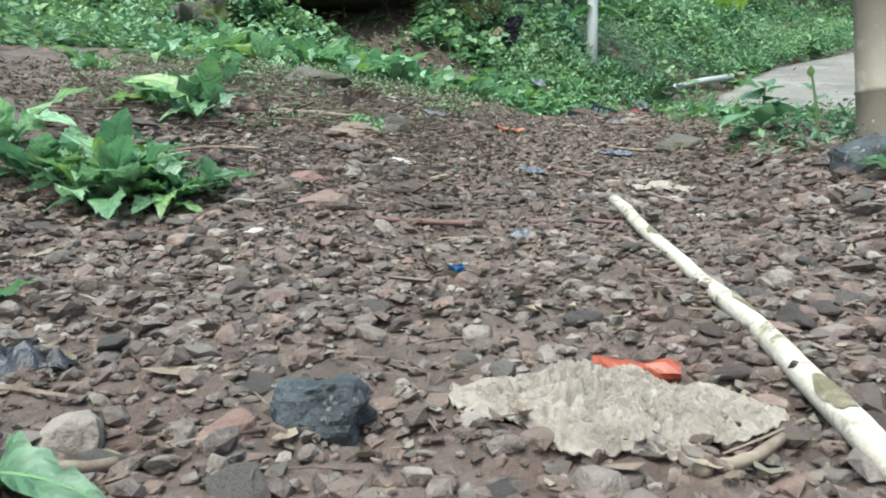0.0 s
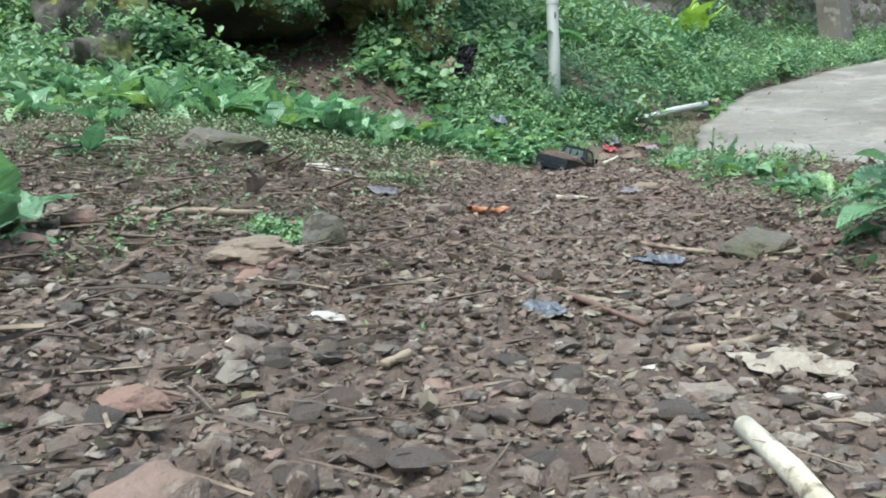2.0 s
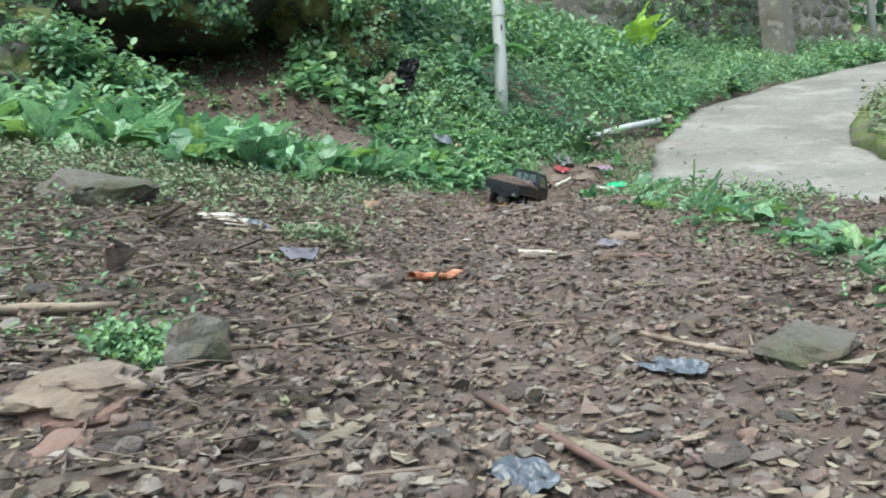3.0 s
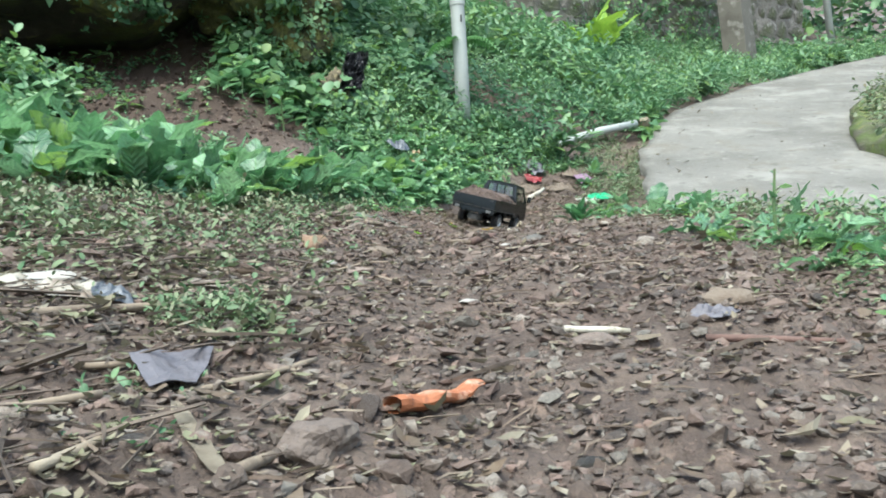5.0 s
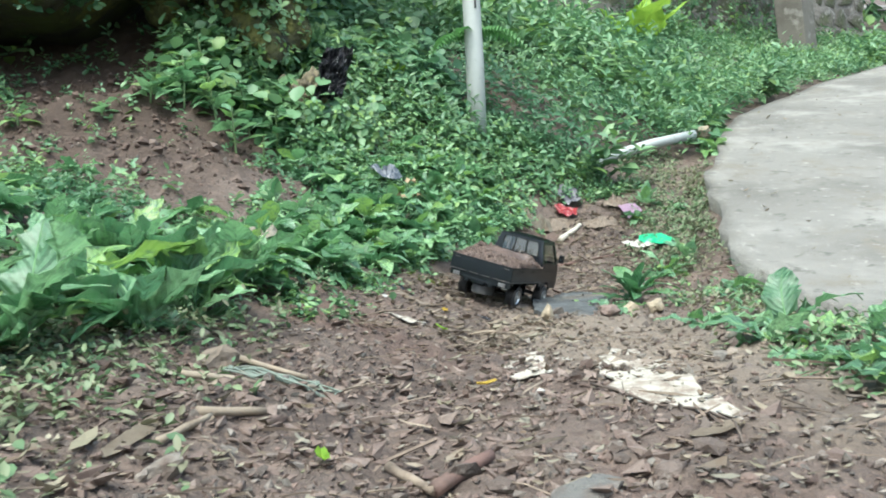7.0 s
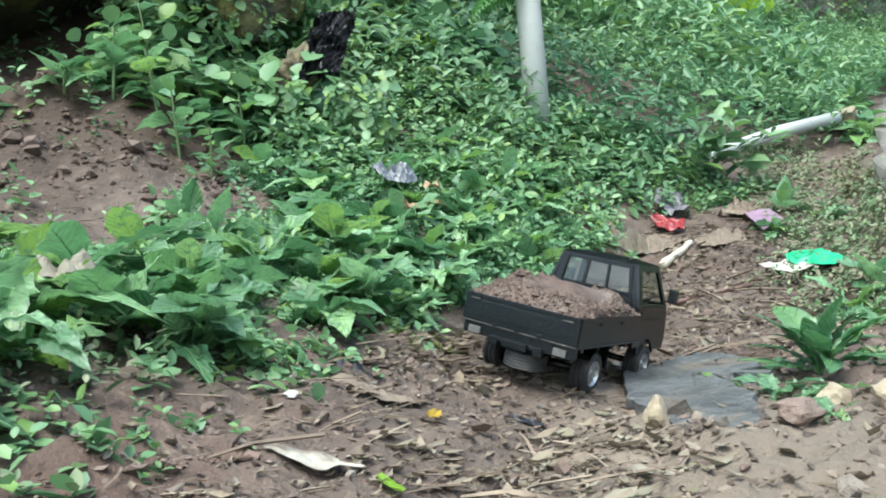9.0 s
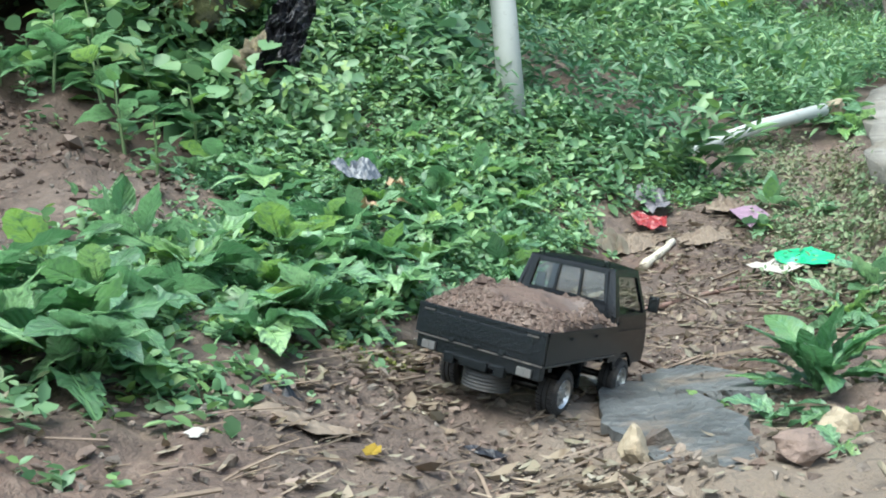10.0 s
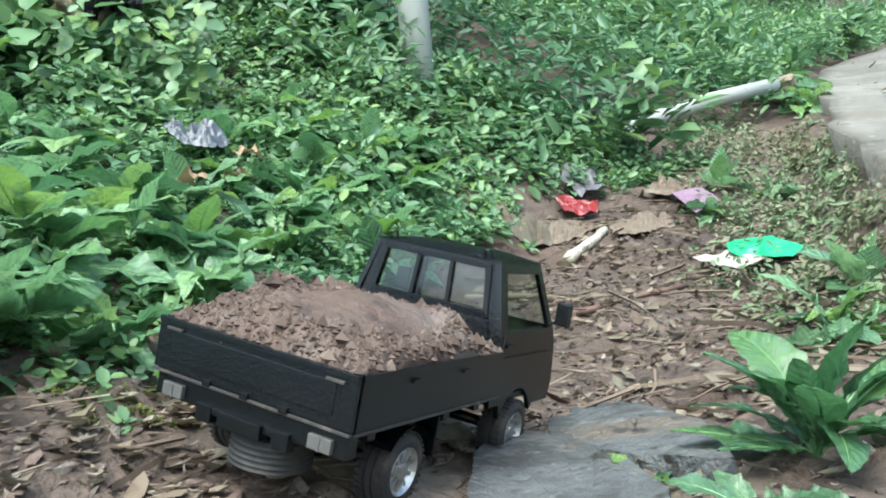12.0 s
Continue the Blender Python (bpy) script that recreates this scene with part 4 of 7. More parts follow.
# mossy kerb along the lane's outer edge
ky = np.arange(2.2, 9.5, 0.12)
bm = bmesh.new()
rows = []
for y in ky:
    x, z = float(lane_right(y)), float(lane_height(y))
    j = 0.03 * math.sin(y * 7) + 0.02 * math.sin(y * 17)
    rows.append([bm.verts.new(p) for p in ((x - 0.02 + j, y, z - 0.06), (x - 0.03 + j, y, z + 0.035 + 0.5 * j), (x + 0.03, y, z + 0.075 + 0.5 * j), (x + 0.2, y, z + 0.08 - 0.5 * j), (x + 0.3, y, z - 0.04))])
for q, s in zip(rows, rows[1:]):
    for k in range(4):
        bm.faces.new((q[k], q[k + 1], s[k + 1], s[k]))
kerb = part("kerb", bm, KERB_MOSS, smooth_faces=True)
tagged(kerb, "low mossy kerb along the lane's outer edge", "kerb", kind="structure")

# ---- leaves ----
def blade(seed, ratio, droop, wave, rows=12, point=1.0, mat=None, belly=0.72, toothed=1.0):
    """A broad leaf one metre long, growing along y from its stalk, pleated between its side veins, with a wavy toothed rim; its midrib is of a paler stuff."""
    rng = np.random.default_rng(seed)
    bm = bmesh.new()
    grid = []
    twist, bow = rng.normal() * 0.35, rng.normal() * 0.10
    ph = rng.random(4) * 6.28
    for j in range(rows + 1):
        t = j / rows
        half = ratio * 0.5 * (math.sin(math.pi * min(1, t ** belly * 0.97 + 0.02)) ** 0.85) * (1 - 0.22 * point * t * t) + 0.008
        if t == 1:
            half = 0.004
        y = t * (1 - 0.15 * droop * t)
        z = 0.22 * t - droop * 0.75 * t * t
        row = []
        for s in (-1, -0.74, -0.38, 0, 0.38, 0.74, 1):
            edge = abs(s)
            tooth = 1 + toothed * (0.09 * (1 if j % 2 else -1) + 0.05 * math.sin(j * 2.7 + s + ph[3])) * (edge == 1)
            ripple = 0.075 * wave * edge ** 1.6 * (math.sin(j * 1.15 + ph[0] + (s > 0) * ph[1]) + 0.5 * math.sin(j * 2.3 + ph[2] + s)) * math.sin(math.pi * min(1, t + 0.12))
            pleat = 0.013 * (1 if j % 2 else -1) * (0 < edge < 1)
            x = s * half * tooth
            lean = twist * t
            row.append(bm.verts.new((x * math.cos(lean) + bow * t * t, y + edge * 0.05 * (1 - t), z + 0.3 * half * (edge - 0.45 * edge * edge) + ripple + pleat + x * math.sin(lean))))
        grid.append(row)
    for q, s in zip(grid, grid[1:]):
        for k in range(6):
            bm.faces.new((q[k], q[k + 1], s[k + 1], s[k]))
    for f in bm.faces:
        f.smooth = True
    mid = [(r[3].co.copy(), 0.012 * (1 - 0.85 * i / rows)) for i, r in enumerate(grid)]
    mid.insert(0, (Vector((0, -0.12, -0.05)), 0.013))
    quads = [(bm.verts.new(p + Vector((-w, 0, 0.003))), bm.verts.new(p + Vector((0, 0, 0.012))), bm.verts.new(p + Vector((w, 0, 0.003)))) for p, w in mid]
    for q, s in zip(quads, quads[1:]):
        for k in range(2):
            bm.faces.new((q[k], q[k + 1], s[k + 1], s[k])).material_index = 1
    me = bpy.data.meshes.new("leaf")
    bm.to_mesh(me)
    bm.free()
    me.materials.append(mat or LEAF)
    me.materials.append(RIB)
    return me


BROAD = [blade(s, 0.36 + 0.05 * (s % 4), 0.3 + 0.2 * (s % 5), 0.7 + 0.3 * (s % 3), point=0.6) for s in range(12)]
SPEAR = [blade(20 + s, 0.28 + 0.02 * s, 0.2 + 0.16 * s, 0.35, rows=14, point=0.6, mat=DARK_LEAF, belly=1.25, toothed=0.3) for s in range(5)]
WIDE = [blade(80 + s, 0.46 + 0.05 * (s % 3), 0.25 + 0.2 * (s % 4), 0.55, point=0.3, belly=0.95, toothed=0.45) for s in range(6)]
OVAL = [blade(30 + s, 0.56 + 0.04 * s, 0.2 + 0.2 * s, 0.4, rows=7) for s in range(4)]
plant_rng = np.random.default_rng(77)


def leafy_plant(name, x, y, size, n, shapes, label, up=(-6, 46), stalk=0.0, group="broad-leaved weeds", category="plant"):
    """A rosette (stalk 0) or a stalk with leaves round it."""
    r = plant_rng
    root = new(name)
    root.matrix_basis = pose(x, y, ground_at(x, y) - 0.004, r.normal() * 4, r.normal() * 4, r.random() * 360)
    if stalk:
        bend = Vector((r.normal() * 0.08, r.normal() * 0.08, 1)) * stalk
        part("stalk", tube(bmesh.new(), [(0, 0, -0.02), bend * 0.5 + Vector((0.004, 0, 0)), bend], [0.004, 0.0032, 0.002], 6), STEM, root)
    for k in range(n):
        t = (k + 0.5) / n
        a = k * 137.5 + r.normal() * 14
        pitch = up[0] + (up[1] - up[0]) * (t if not stalk else 0.4 + 0.4 * t * r.random()) + r.normal() * 9
        s = size * (1.05 - 0.5 * t * (0 if not stalk else 1) - 0.35 * (1 - t) * 0) * (0.72 + 0.45 * r.random())
        p = Vector((0, 0, 0.006 + 0.03 * size)) if not stalk else bend * (0.18 + 0.82 * t)
        m = Matrix.Translation(p) @ Matrix.Rotation(radians(a), 4, "Z") @ Matrix.Rotation(radians(pitch), 4, "X") @ Matrix.Rotation(r.normal() * 0.22, 4, "Y") @ Matrix.Translation((0, s * 0.1, 0)) @ Matrix.Diagonal((s, s, s, 1))
        mesh_part("leaf", shapes[r.integers(len(shapes))], root, m)
    tagged(root, label, category, group)
    return root


GLOSSY = "rosette weed with wavy glossy green leaves"
for x, y, s, n in ((-0.43, 1.24, 0.105, 16), (-0.37, 1.30, 0.09, 10), (-0.56, 1.31, 0.10, 11), (-0.50, 1.42, 0.11, 9), (-0.68, 1.47, 0.13, 9), (-0.46, 1.76, 0.125, 12), (-0.56, 1.86, 0.11, 9), (-0.94, 3.08, 0.11, 9), (-0.7, 2.95, 0.09, 8), (-0.265, 0.56, 0.085, 9),
                   (-0.40, 0.86, 0.06, 5), (-0.58, 2.46, 0.085, 8), (-0.95, 2.5, 0.09, 7), (-1.1, 2.75, 0.1, 8)):
    leafy_plant("broadleaf_plant", x, y, s, n, BROAD, GLOSSY + " on stony soil", (2, 58))
for x, y, s, n in ((-0.15, 3.26, 0.15, 9), (-0.05, 3.38, 0.145, 10), (-0.24, 3.32, 0.15, 9), (-0.36, 3.4, 0.15, 9), (-0.5, 3.36, 0.14, 9), (-0.66, 3.36, 0.15, 9), (0.04, 3.52, 0.13, 9), (0.13, 3.64, 0.13, 9), (-0.78, 3.42, 0.14, 8), (-0.3, 3.2, 0.13, 7), (0.0, 3.25, 0.10, 7), (0.235, 4.22, 0.12, 9), (0.18, 3.78, 0.12, 8)):
    leafy_plant("broadleaf_plant", x, y, s * 0.9, n + 3, BROAD, "wavy-leaved glossy green weed where path meets bank", (8, 66))
for x, y, s, n in ((-0.72, 3.72, 0.17, 11), (-0.92, 3.9, 0.17, 10), (-1.12, 3.85, 0.15, 10), (-0.45, 4.27, 0.17, 11), (-0.6, 4.02, 0.17, 11), (-0.21, 4.08, 0.16, 11), (-0.36, 3.84, 0.165, 11), (-0.08, 4.32, 0.15, 10), (-0.56, 4.22, 0.17, 10), (-0.30, 3.58, 0.155, 12), (-0.10, 3.60, 0.15, 12), (-0.19, 3.79, 0.165, 11), (0.03, 3.73, 0.145, 11), (0.16, 3.84, 0.14, 11), (-0.05, 4.03, 0.16, 11), (0.19, 4.14, 0.14, 11)):
    leafy_plant("broadleaf_plant", x, y, s * (0.56 if y > 4.0 and x > -0.3 else 0.95), n + 2, BROAD, GLOSSY + " below the rock bank", (8, 66) if y < 4.0 else (-10, 40))
for x, y, s, n in ((0.28, 4.60, 0.12, 9), (-0.25, 4.4, 0.15, 9), (-0.45, 3.62, 0.155, 10), (-0.62, 3.5, 0.13, 9), (0.08, 3.95, 0.14, 10), (-0.82, 4.3, 0.17, 9), (-0.5, 4.55, 0.14, 8), (-0.8, 3.6, 0.14, 9), (-0.98, 3.65, 0.14, 9), (-0.02, 3.86, 0.15, 10), (0.22, 3.98, 0.12, 9), (-0.36, 4.1, 0.16, 10), (-0.12, 4.2, 0.15, 10), (0.02, 4.2, 0.14, 10), (0.15, 4.28, 0.13, 10), (-0.7, 4.4, 0.15, 9)):
    leafy_plant("broadleaf_plant", x, y, s * (0.56 if y > 4.0 and x > -0.3 else 0.95), n + 2, BROAD, GLOSSY + " below the rock bank", (8, 66) if y < 4.0 else (-10, 40))
for x, y, s, n in ((0.31, 4.48, 0.13, 9), (0.37, 4.28, 0.08, 7), (0.50, 4.78, 0.12, 9), (0.48, 4.54, 0.11, 9), (0.37, 4.70, 0.12, 9), (0.62, 4.87, 0.10, 9), (0.44, 4.90, 0.11, 8), (0.54, 5.0, 0.10, 8),
                   (0.84, 5.10, 0.09, 9), (0.71, 5.03, 0.10, 9), (0.95, 5.38, 0.08, 7), (0.68, 5.48, 0.09, 7), (0.31, 5.28, 0.10, 7), (0.30, 4.60, 0.10, 8), (0.58, 4.66, 0.085, 8), (0.80, 5.25, 0.085, 7), (0.42, 5.10, 0.09, 7),
                   (0.62, 5.22, 0.09, 7)):
    leafy_plant("broadleaf_plant", x, y, s * 0.85, n + 3, BROAD, GLOSSY + " beside the truck", (-10, 38))
for x, y, s, n in ((0.86, 2.91, 0.085, 9), (0.83, 2.46, 0.09, 9), (0.81, 3.06, 0.075, 8), (0.93, 3.02, 0.085, 8), (1.05, 3.77, 0.10, 10), (1.10, 3.64, 0.09, 9), (1.22, 3.9, 0.10, 9), (0.95, 3.35, 0.07, 7), 
                   (1.27, 4.74, 0.07, 9), (0.955, 4.49, 0.04, 7), (0.985, 4.385, 0.045, 9), (1.01, 4.33, 0.042, 8), (0.975, 4.25, 0.036, 8), (1.10, 4.30, 0.05, 6), (1.0, 3.95, 0.07, 9), (0.98, 3.70, 0.08, 10), (0.97, 3.56, 0.075, 10), (0.97, 3.46, 0.07, 9), (0.78, 2.95, 0.06, 9), (0.76, 2.68, 0.055, 8), (1.30, 4.45, 0.07, 8), (0.70, 1.33, 0.08, 7)):
    leafy_plant("broadleaf_plant", x, y, s, n, BROAD, GLOSSY + " between path and lane", (-8, 32))
for x, y, s, n in ((1.5, 5.48, 0.06, 9), (2.14, 6.12, 0.12, 14), (2.26, 6.42, 0.15, 11), (2.6, 7.0, 0.13, 9), (3.1, 7.8, 0.14, 9), (3.5, 8.4, 0.14, 9), (1.68, 5.56, 0.055, 8)):
    leafy_plant("broadleaf_plant", x, y, s, n, BROAD, GLOSSY + " at the lane's edge")
field = np.random.default_rng(210)
for k in range(80):
    y = field.uniform(3.75, 5.6)
    x = np.interp(y, (3.75, 4.3, 4.8, 5.6), (0.14, 0.40, 0.66, 1.0)) - 0.9 * field.random() ** 1.3
    if np.hypot((x - 0.12) / 0.27, (y - 4.9) / 0.42) < 1 or np.hypot((x + 0.4) / 0.7, (y - 5.3) / 0.45) < 1:
        continue
    leafy_plant("broadleaf_plant", x, y, field.uniform(0.05, 0.095), int(field.integers(7, 12)), BROAD if field.random() < 0.65 else OVAL, "broad-leaved green weed among creeping ground cover", (-10, 34)).location.z += 0.025
for x, y, s, n in ((0.49, 4.78, 0.095, 9), (0.57, 4.84, 0.085, 8), (0.63, 4.88, 0.08, 8), (0.55, 4.98, 0.085, 8), (0.85, 5.14, 0.095, 9), (0.87, 5.5, 0.085, 8), (0.54, 4.6, 0.085, 9), (0.79, 5.27, 0.08, 8), (0.64, 5.41, 0.085, 7), (0.76, 5.37, 0.08, 8), (0.27, 4.52, 0.10, 9),
                   (0.35, 4.43, 0.095, 9), (0.395, 4.27, 0.075, 7), (0.455, 4.86, 0.09, 8), (0.6, 5.07, 0.095, 8), (0.33, 5.26, 0.075, 7), (0.24, 4.40, 0.10, 8), (0.325, 4.70, 0.08, 7), (0.40, 4.62, 0.09, 8), (0.45, 5.05, 0.08, 7), (0.71, 5.12, 0.085, 8), (0.95, 5.42, 0.07, 7)):
    leafy_plant("broadleaf_plant", x, y, s * 0.86, n + 1, WIDE, "rosette weed with broad smooth green leaves among ground cover", (-12, 34)).location.z += 0.04
leafy_plant("broadleaf_plant", 0.26, 4.83, 0.09, 5, WIDE, "upright paddle-leaved weed on bare red earth", (52, 82))
leafy_plant("broadleaf_plant", 1.435, 4.95, 0.085, 10, WIDE, "upright broad-leaved weed at the gully's edge", (15, 74))
leafy_plant("broadleaf_plant", 1.59, 5.61, 0.075, 9, WIDE, "broad-leaved green weed over a pink packet", (5, 70))
for x, y, s, n in ((0.85, 2.66, 0.075, 9), (0.845, 2.33, 0.085, 9), (0.89, 2.84, 0.07, 9), (0.90, 2.74, 0.06, 8), (0.87, 2.56, 0.06, 8), (0.87, 2.24, 0.08, 9)):
    leafy_plant("broadleaf_plant", x, y, s, n, BROAD, GLOSSY + " between path and lane", (-4, 44))
for x, y, s in ((1.32, 4.83, 0.085),):
    leafy_plant("broadleaf_plant", x, y, s, 11, BROAD, "upright glossy green weed beside the gully", (5, 62))
leafy_plant("spear_leaf_plant", 1.075, 4.475, 0.095, 22, SPEAR, "rosette of long dark pointed ribbed leaves by slate", (0, 70), group="")
leafy_plant("sapling", 0.64, 1.79, 0.085, 16, OVAL, "young leafy sapling with pale oval leaves on stalk", (-5, 35), 0.12, "")
leafy_plant("sapling", 0.70, 1.66, 0.05, 5, OVAL, "thin sprouting seedling with few small leaves", (20, 70), 0.13, "")
leafy_plant("sapling", 0.86, 2.95, 0.036, 5, OVAL, "thin reddish seedling leaning over the lane", (0, 35), 0.12, "")
leafy_plant("lime_plant", 2.75, 8.4, 0.5, 10, [m.copy() for m in BROAD[:3]], "bright lime-green big-leaved plant on the far bank", (30, 75), group="")
leafy_plant("lime_plant", 0.74, 5.95, 0.12, 12, [m.copy() for m in SPEAR[:3]], "bright yellow-green leafy shoot on the bank", (10, 60), 0.12, group="")
for o in [o for o in scene.objects if o.name.startswith("lime_plant")]:
    for c in o.children:
        if c.name.startswith("leaf"):
            c.data.materials[0] = LIME_LEAF

for x, y, s, n, st in ((0.08, 5.40, 0.10, 12, 0.18), (-0.12, 5.38, 0.10, 11, 0.08), (-0.02, 5.40, 0.10, 12, 0.2), (0.18, 5.46, 0.10, 12, 0.2), (0.14, 5.32, 0.09, 11, 0.15), (0.26, 5.42, 0.09, 11, 0.16), (0.05, 5.52, 0.10, 11, 0.24), (0.22, 5.22, 0.06, 9, 0.12), (-0.25, 5.3, 0.06, 8, 0.05), (0.3, 5.5, 0.07, 9, 0.2), (-0.45, 5.15, 0.06, 8, 0.05), (0.36, 5.55, 0.06, 9, 0.14), (-0.2, 5.6, 0.08, 10, 0.1), (-0.12, 5.55, 0.08, 11, 0.1), (-0.04, 5.62, 0.09, 11, 0.14), (-0.18, 5.7, 0.08, 10, 0.12), (0.0, 5.72, 0.09, 11, 0.16), (-0.1, 5.78, 0.09, 10, 0.16), (0.1, 5.66, 0.09, 11, 0.18)):
    leafy_plant("creeping_shrub", x, y, s, n, OVAL, "small shrub with heart-shaped leaves under the rock", (-15, 40), st, "heart-leaved shrubs")

# fern hanging by the pole
fern = new("fern")
fern.matrix_basis = pose(PX + 0.02, PY + 0.05, ground_at(PX, PY) + 0.40)
for a, tilt, ln in ((-8, 4, 0.22), (-30, 14, 0.17), (170, 8, 0.15), (215, 0, 0.20), (245, 10, 0.17)):
    bm = bmesh.new()
    spine = [Vector((0, t * ln, 0.06 * ln + 0.35 * t * ln - 0.75 * t * t * ln)) for t in np.linspace(0, 1, 15)]
    tube(bm, spine, [0.002] * 14 + [0.0008], 4)
    for k in range(1, 15):
        w = 0.26 * ln * math.sin(math.pi * (0.12 + 0.85 * k / 15)) ** 1.2
        for s in (-1, 1):
            p = spine[k]
            q = [bm.verts.new(p + Vector(d)) for d in ((0, -0.006, 0), (s * w * 0.5, 0.006 + w * 0.1, -0.004), (s * w, w * 0.3, -0.02 - w * 0.2), (s * w * 0.5, w * 0.3 + 0.014, -0.004), (0, 0.007, 0))]
            bm.faces.new(q)
    fr = part("frond", bm, FERN_LEAF, fern)
    fr.matrix_basis = Matrix.Rotation(radians(a - 90), 4, "Z") @ Matrix.Rotation(radians(tilt), 4, "X")
tagged(fern, "green fern fronds arching out beside the pole", "fern")


# ---- ground cover in masses ----
def masses(name, pts, nrm, size, mat, label, leaves=7, tall=2.2, width=0.5, seed=1, pitch=(-12, 34), simple=False):
    """Sprigs with leaves spiralling round their stems, all in one mesh. pts: roots; size: leaf length of each sprig."""
    rng = np.random.default_rng(seed)
    n = len(pts)
    axis = nrm + rng.normal(size=(n, 3)) * 0.35
    axis[:, 2] += 0.5
    axis /= np.linalg.norm(axis, axis=1)[:, None]
    ref = np.where(np.abs(axis[:, :1]) < 0.9, [[1.0, 0, 0]], [[0, 1.0, 0]])
    ax = np.cross(axis, ref)
    ax /= np.linalg.norm(ax, axis=1)[:, None]
    ay = np.cross(axis, ax)
    a0 = rng.random(n) * 6.28
    h = size * tall * (0.1 + 1.1 * rng.random(n))
    tmpl = np.array([(0, 0, 0), (-0.30, 0.2, 0.04), (0.30, 0.2, 0.04), (-0.45, 0.5, 0.05), (0.45, 0.5, 0.05), (-0.33, 0.8, 0.0), (0.33, 0.8, 0.0), (0, 0.5, -0.05), (0, 1.0, -0.1)])
    tris = np.array([(0, 2, 7), (2, 4, 7), (4, 6, 7), (6, 8, 7), (8, 5, 7), (5, 3, 7), (3, 1, 7), (1, 0, 7)])
    if simple:
        tmpl, tris = np.array([(0, 0, 0), (-0.4, 0.33, 0.06), (0.4, 0.33, 0.06), (-0.37, 0.7, 0.02), (0.37, 0.7, 0.02), (0, 1.0, -0.12)]), np.array([(0, 2, 4), (0, 4, 5), (0, 5, 3), (0, 3, 1)])
    V, F, tv = [], [], len(tmpl)
    for k in range(leaves):
        t = (k + 0.6) / leaves
        a = a0 + k * 2.4 + rng.normal(size=n) * 0.3
        out = ax * np.cos(a)[:, None] + ay * np.sin(a)[:, None]
        p = np.radians(pitch[0] + (pitch[1] - pitch[0]) * t + rng.normal(size=n) * 16)
        dirn = out * np.cos(p)[:, None] + axis * np.sin(p)[:, None]
        side = np.cross(dirn, axis)
        side /= np.linalg.norm(side, axis=1)[:, None] + 1e-9
        up = np.cross(side, dirn)
        roll = rng.normal(size=n)[:, None] * 0.3
        side, up = side * np.cos(roll) + up * np.sin(roll), up * np.cos(roll) - side * np.sin(roll)
        ln = size * (0.6 + 0.6 * rng.random(n)) * (1 - 0.35 * t)
        root = pts + axis * (h * t)[:, None]
        v = root[:, None] + ln[:, None, None] * (tmpl[None, :, :1] * width * 1.2 * side[:, None] + tmpl[None, :, 1:2] * dirn[:, None] + tmpl[None, :, 2:] * up[:, None])
        V.append(v.reshape(-1, 3))
        F.append((np.arange(n)[:, None, None] * tv + tris[None]).reshape(-1, 3) + k * n * tv)
    ob = new(name, from_arrays(name, np.concatenate(V), np.concatenate(F), mat, flat=False))
    return tagged(ob, label, "foliage", kind="stuff")


def scatter(n, x0, x1, y0, y1, keep, seed):
    rng = np.random.default_rng(seed)
    x, y = x0 + (x1 - x0) * rng.random(n), y0 + (y1 - y0) * rng.random(n)
    k = rng.random(n) < keep(x, y)
    return x[k], y[k]


def rooted(x, y):
    e = 0.04
    z = height(x, y)
    nr = np.stack([height(x - e, y, 0) - height(x + e, y, 0), height(x, y - e, 0) - height(x, y + e, 0), np.full_like(x, 2 * e)], -1)
    return np.stack([x, y, z - 0.004], -1), nr / np.linalg.norm(nr, axis=1)[:, None]


def clumps(x, y, tall, often):
    """How far foliage swells above the soil: bushes and dips."""
    rng = np.random.default_rng(len(x))
    return tall * smooth((wobble(x * often, y * often, 37) + 0.6) / 1.2) * (0.25 + 0.75 * rng.random(len(x)))


def bank_edge(y):
    return np.interp(y, (2.9, 3.3, 3.5, 3.8, 4.2, 4.5, 4.8, 5.1, 5.4, 5.62, 5.8, 6.2, 6.65, 7.5, 8.65, 10, 30), (-1.6, -0.25, -0.05, 0.12, 0.30, 0.46, 0.71, 0.93, 1.08, 1.24, 1.72, 2.2, 2.55, 3.45, 4.9, 6.9, 40)) + 0.05 * wobble(y * 5, y * 0, 31)


def on_bank(x, y):
    soft = smooth((np.minimum(bank_edge(y), lane_left(y) - 0.04) - x) / 0.1)
    bare = smooth((np.hypot((x + 0.42) / 0.85, (y - 5.25) / 0.55) - 0.75) / 0.3) * (1 - smooth((0.12 - x) / 0.2) * smooth((y - 5.5) / 0.2) * (x > -1.6))
    bare2 = smooth((np.hypot((x - 0.12) / 0.26, (y - 4.9) / 0.42) - 0.7) / 0.3)
    patch = 0.55 + 0.45 * smooth((wobble(x * 3.5, y * 3.5, 32) + 0.55) / 0.5)
    patch = patch * (1 - 0.88 * smooth((0.3 - x) / 0.2) * smooth((4.5 - y) / 0.3)) * (1 - 0.5 * smooth((0.75 - x) / 0.2) * smooth((5.3 - y) / 0.3)) * (1 - 0.65 * (1 - smooth((wobble(x * 7, y * 7, 96) + 0.35) / 0.4)) * smooth((0.8 - x) / 0.2) * smooth((5.3 - y) / 0.3))
    pipe = smooth((np.hypot((x - 1.84) / 0.34, (y - 5.98) / 0.2) - 0.75) / 0.3)
    return soft * pipe * (0.04 + 0.96 * bare) * (0.05 + 0.95 * bare2) * patch


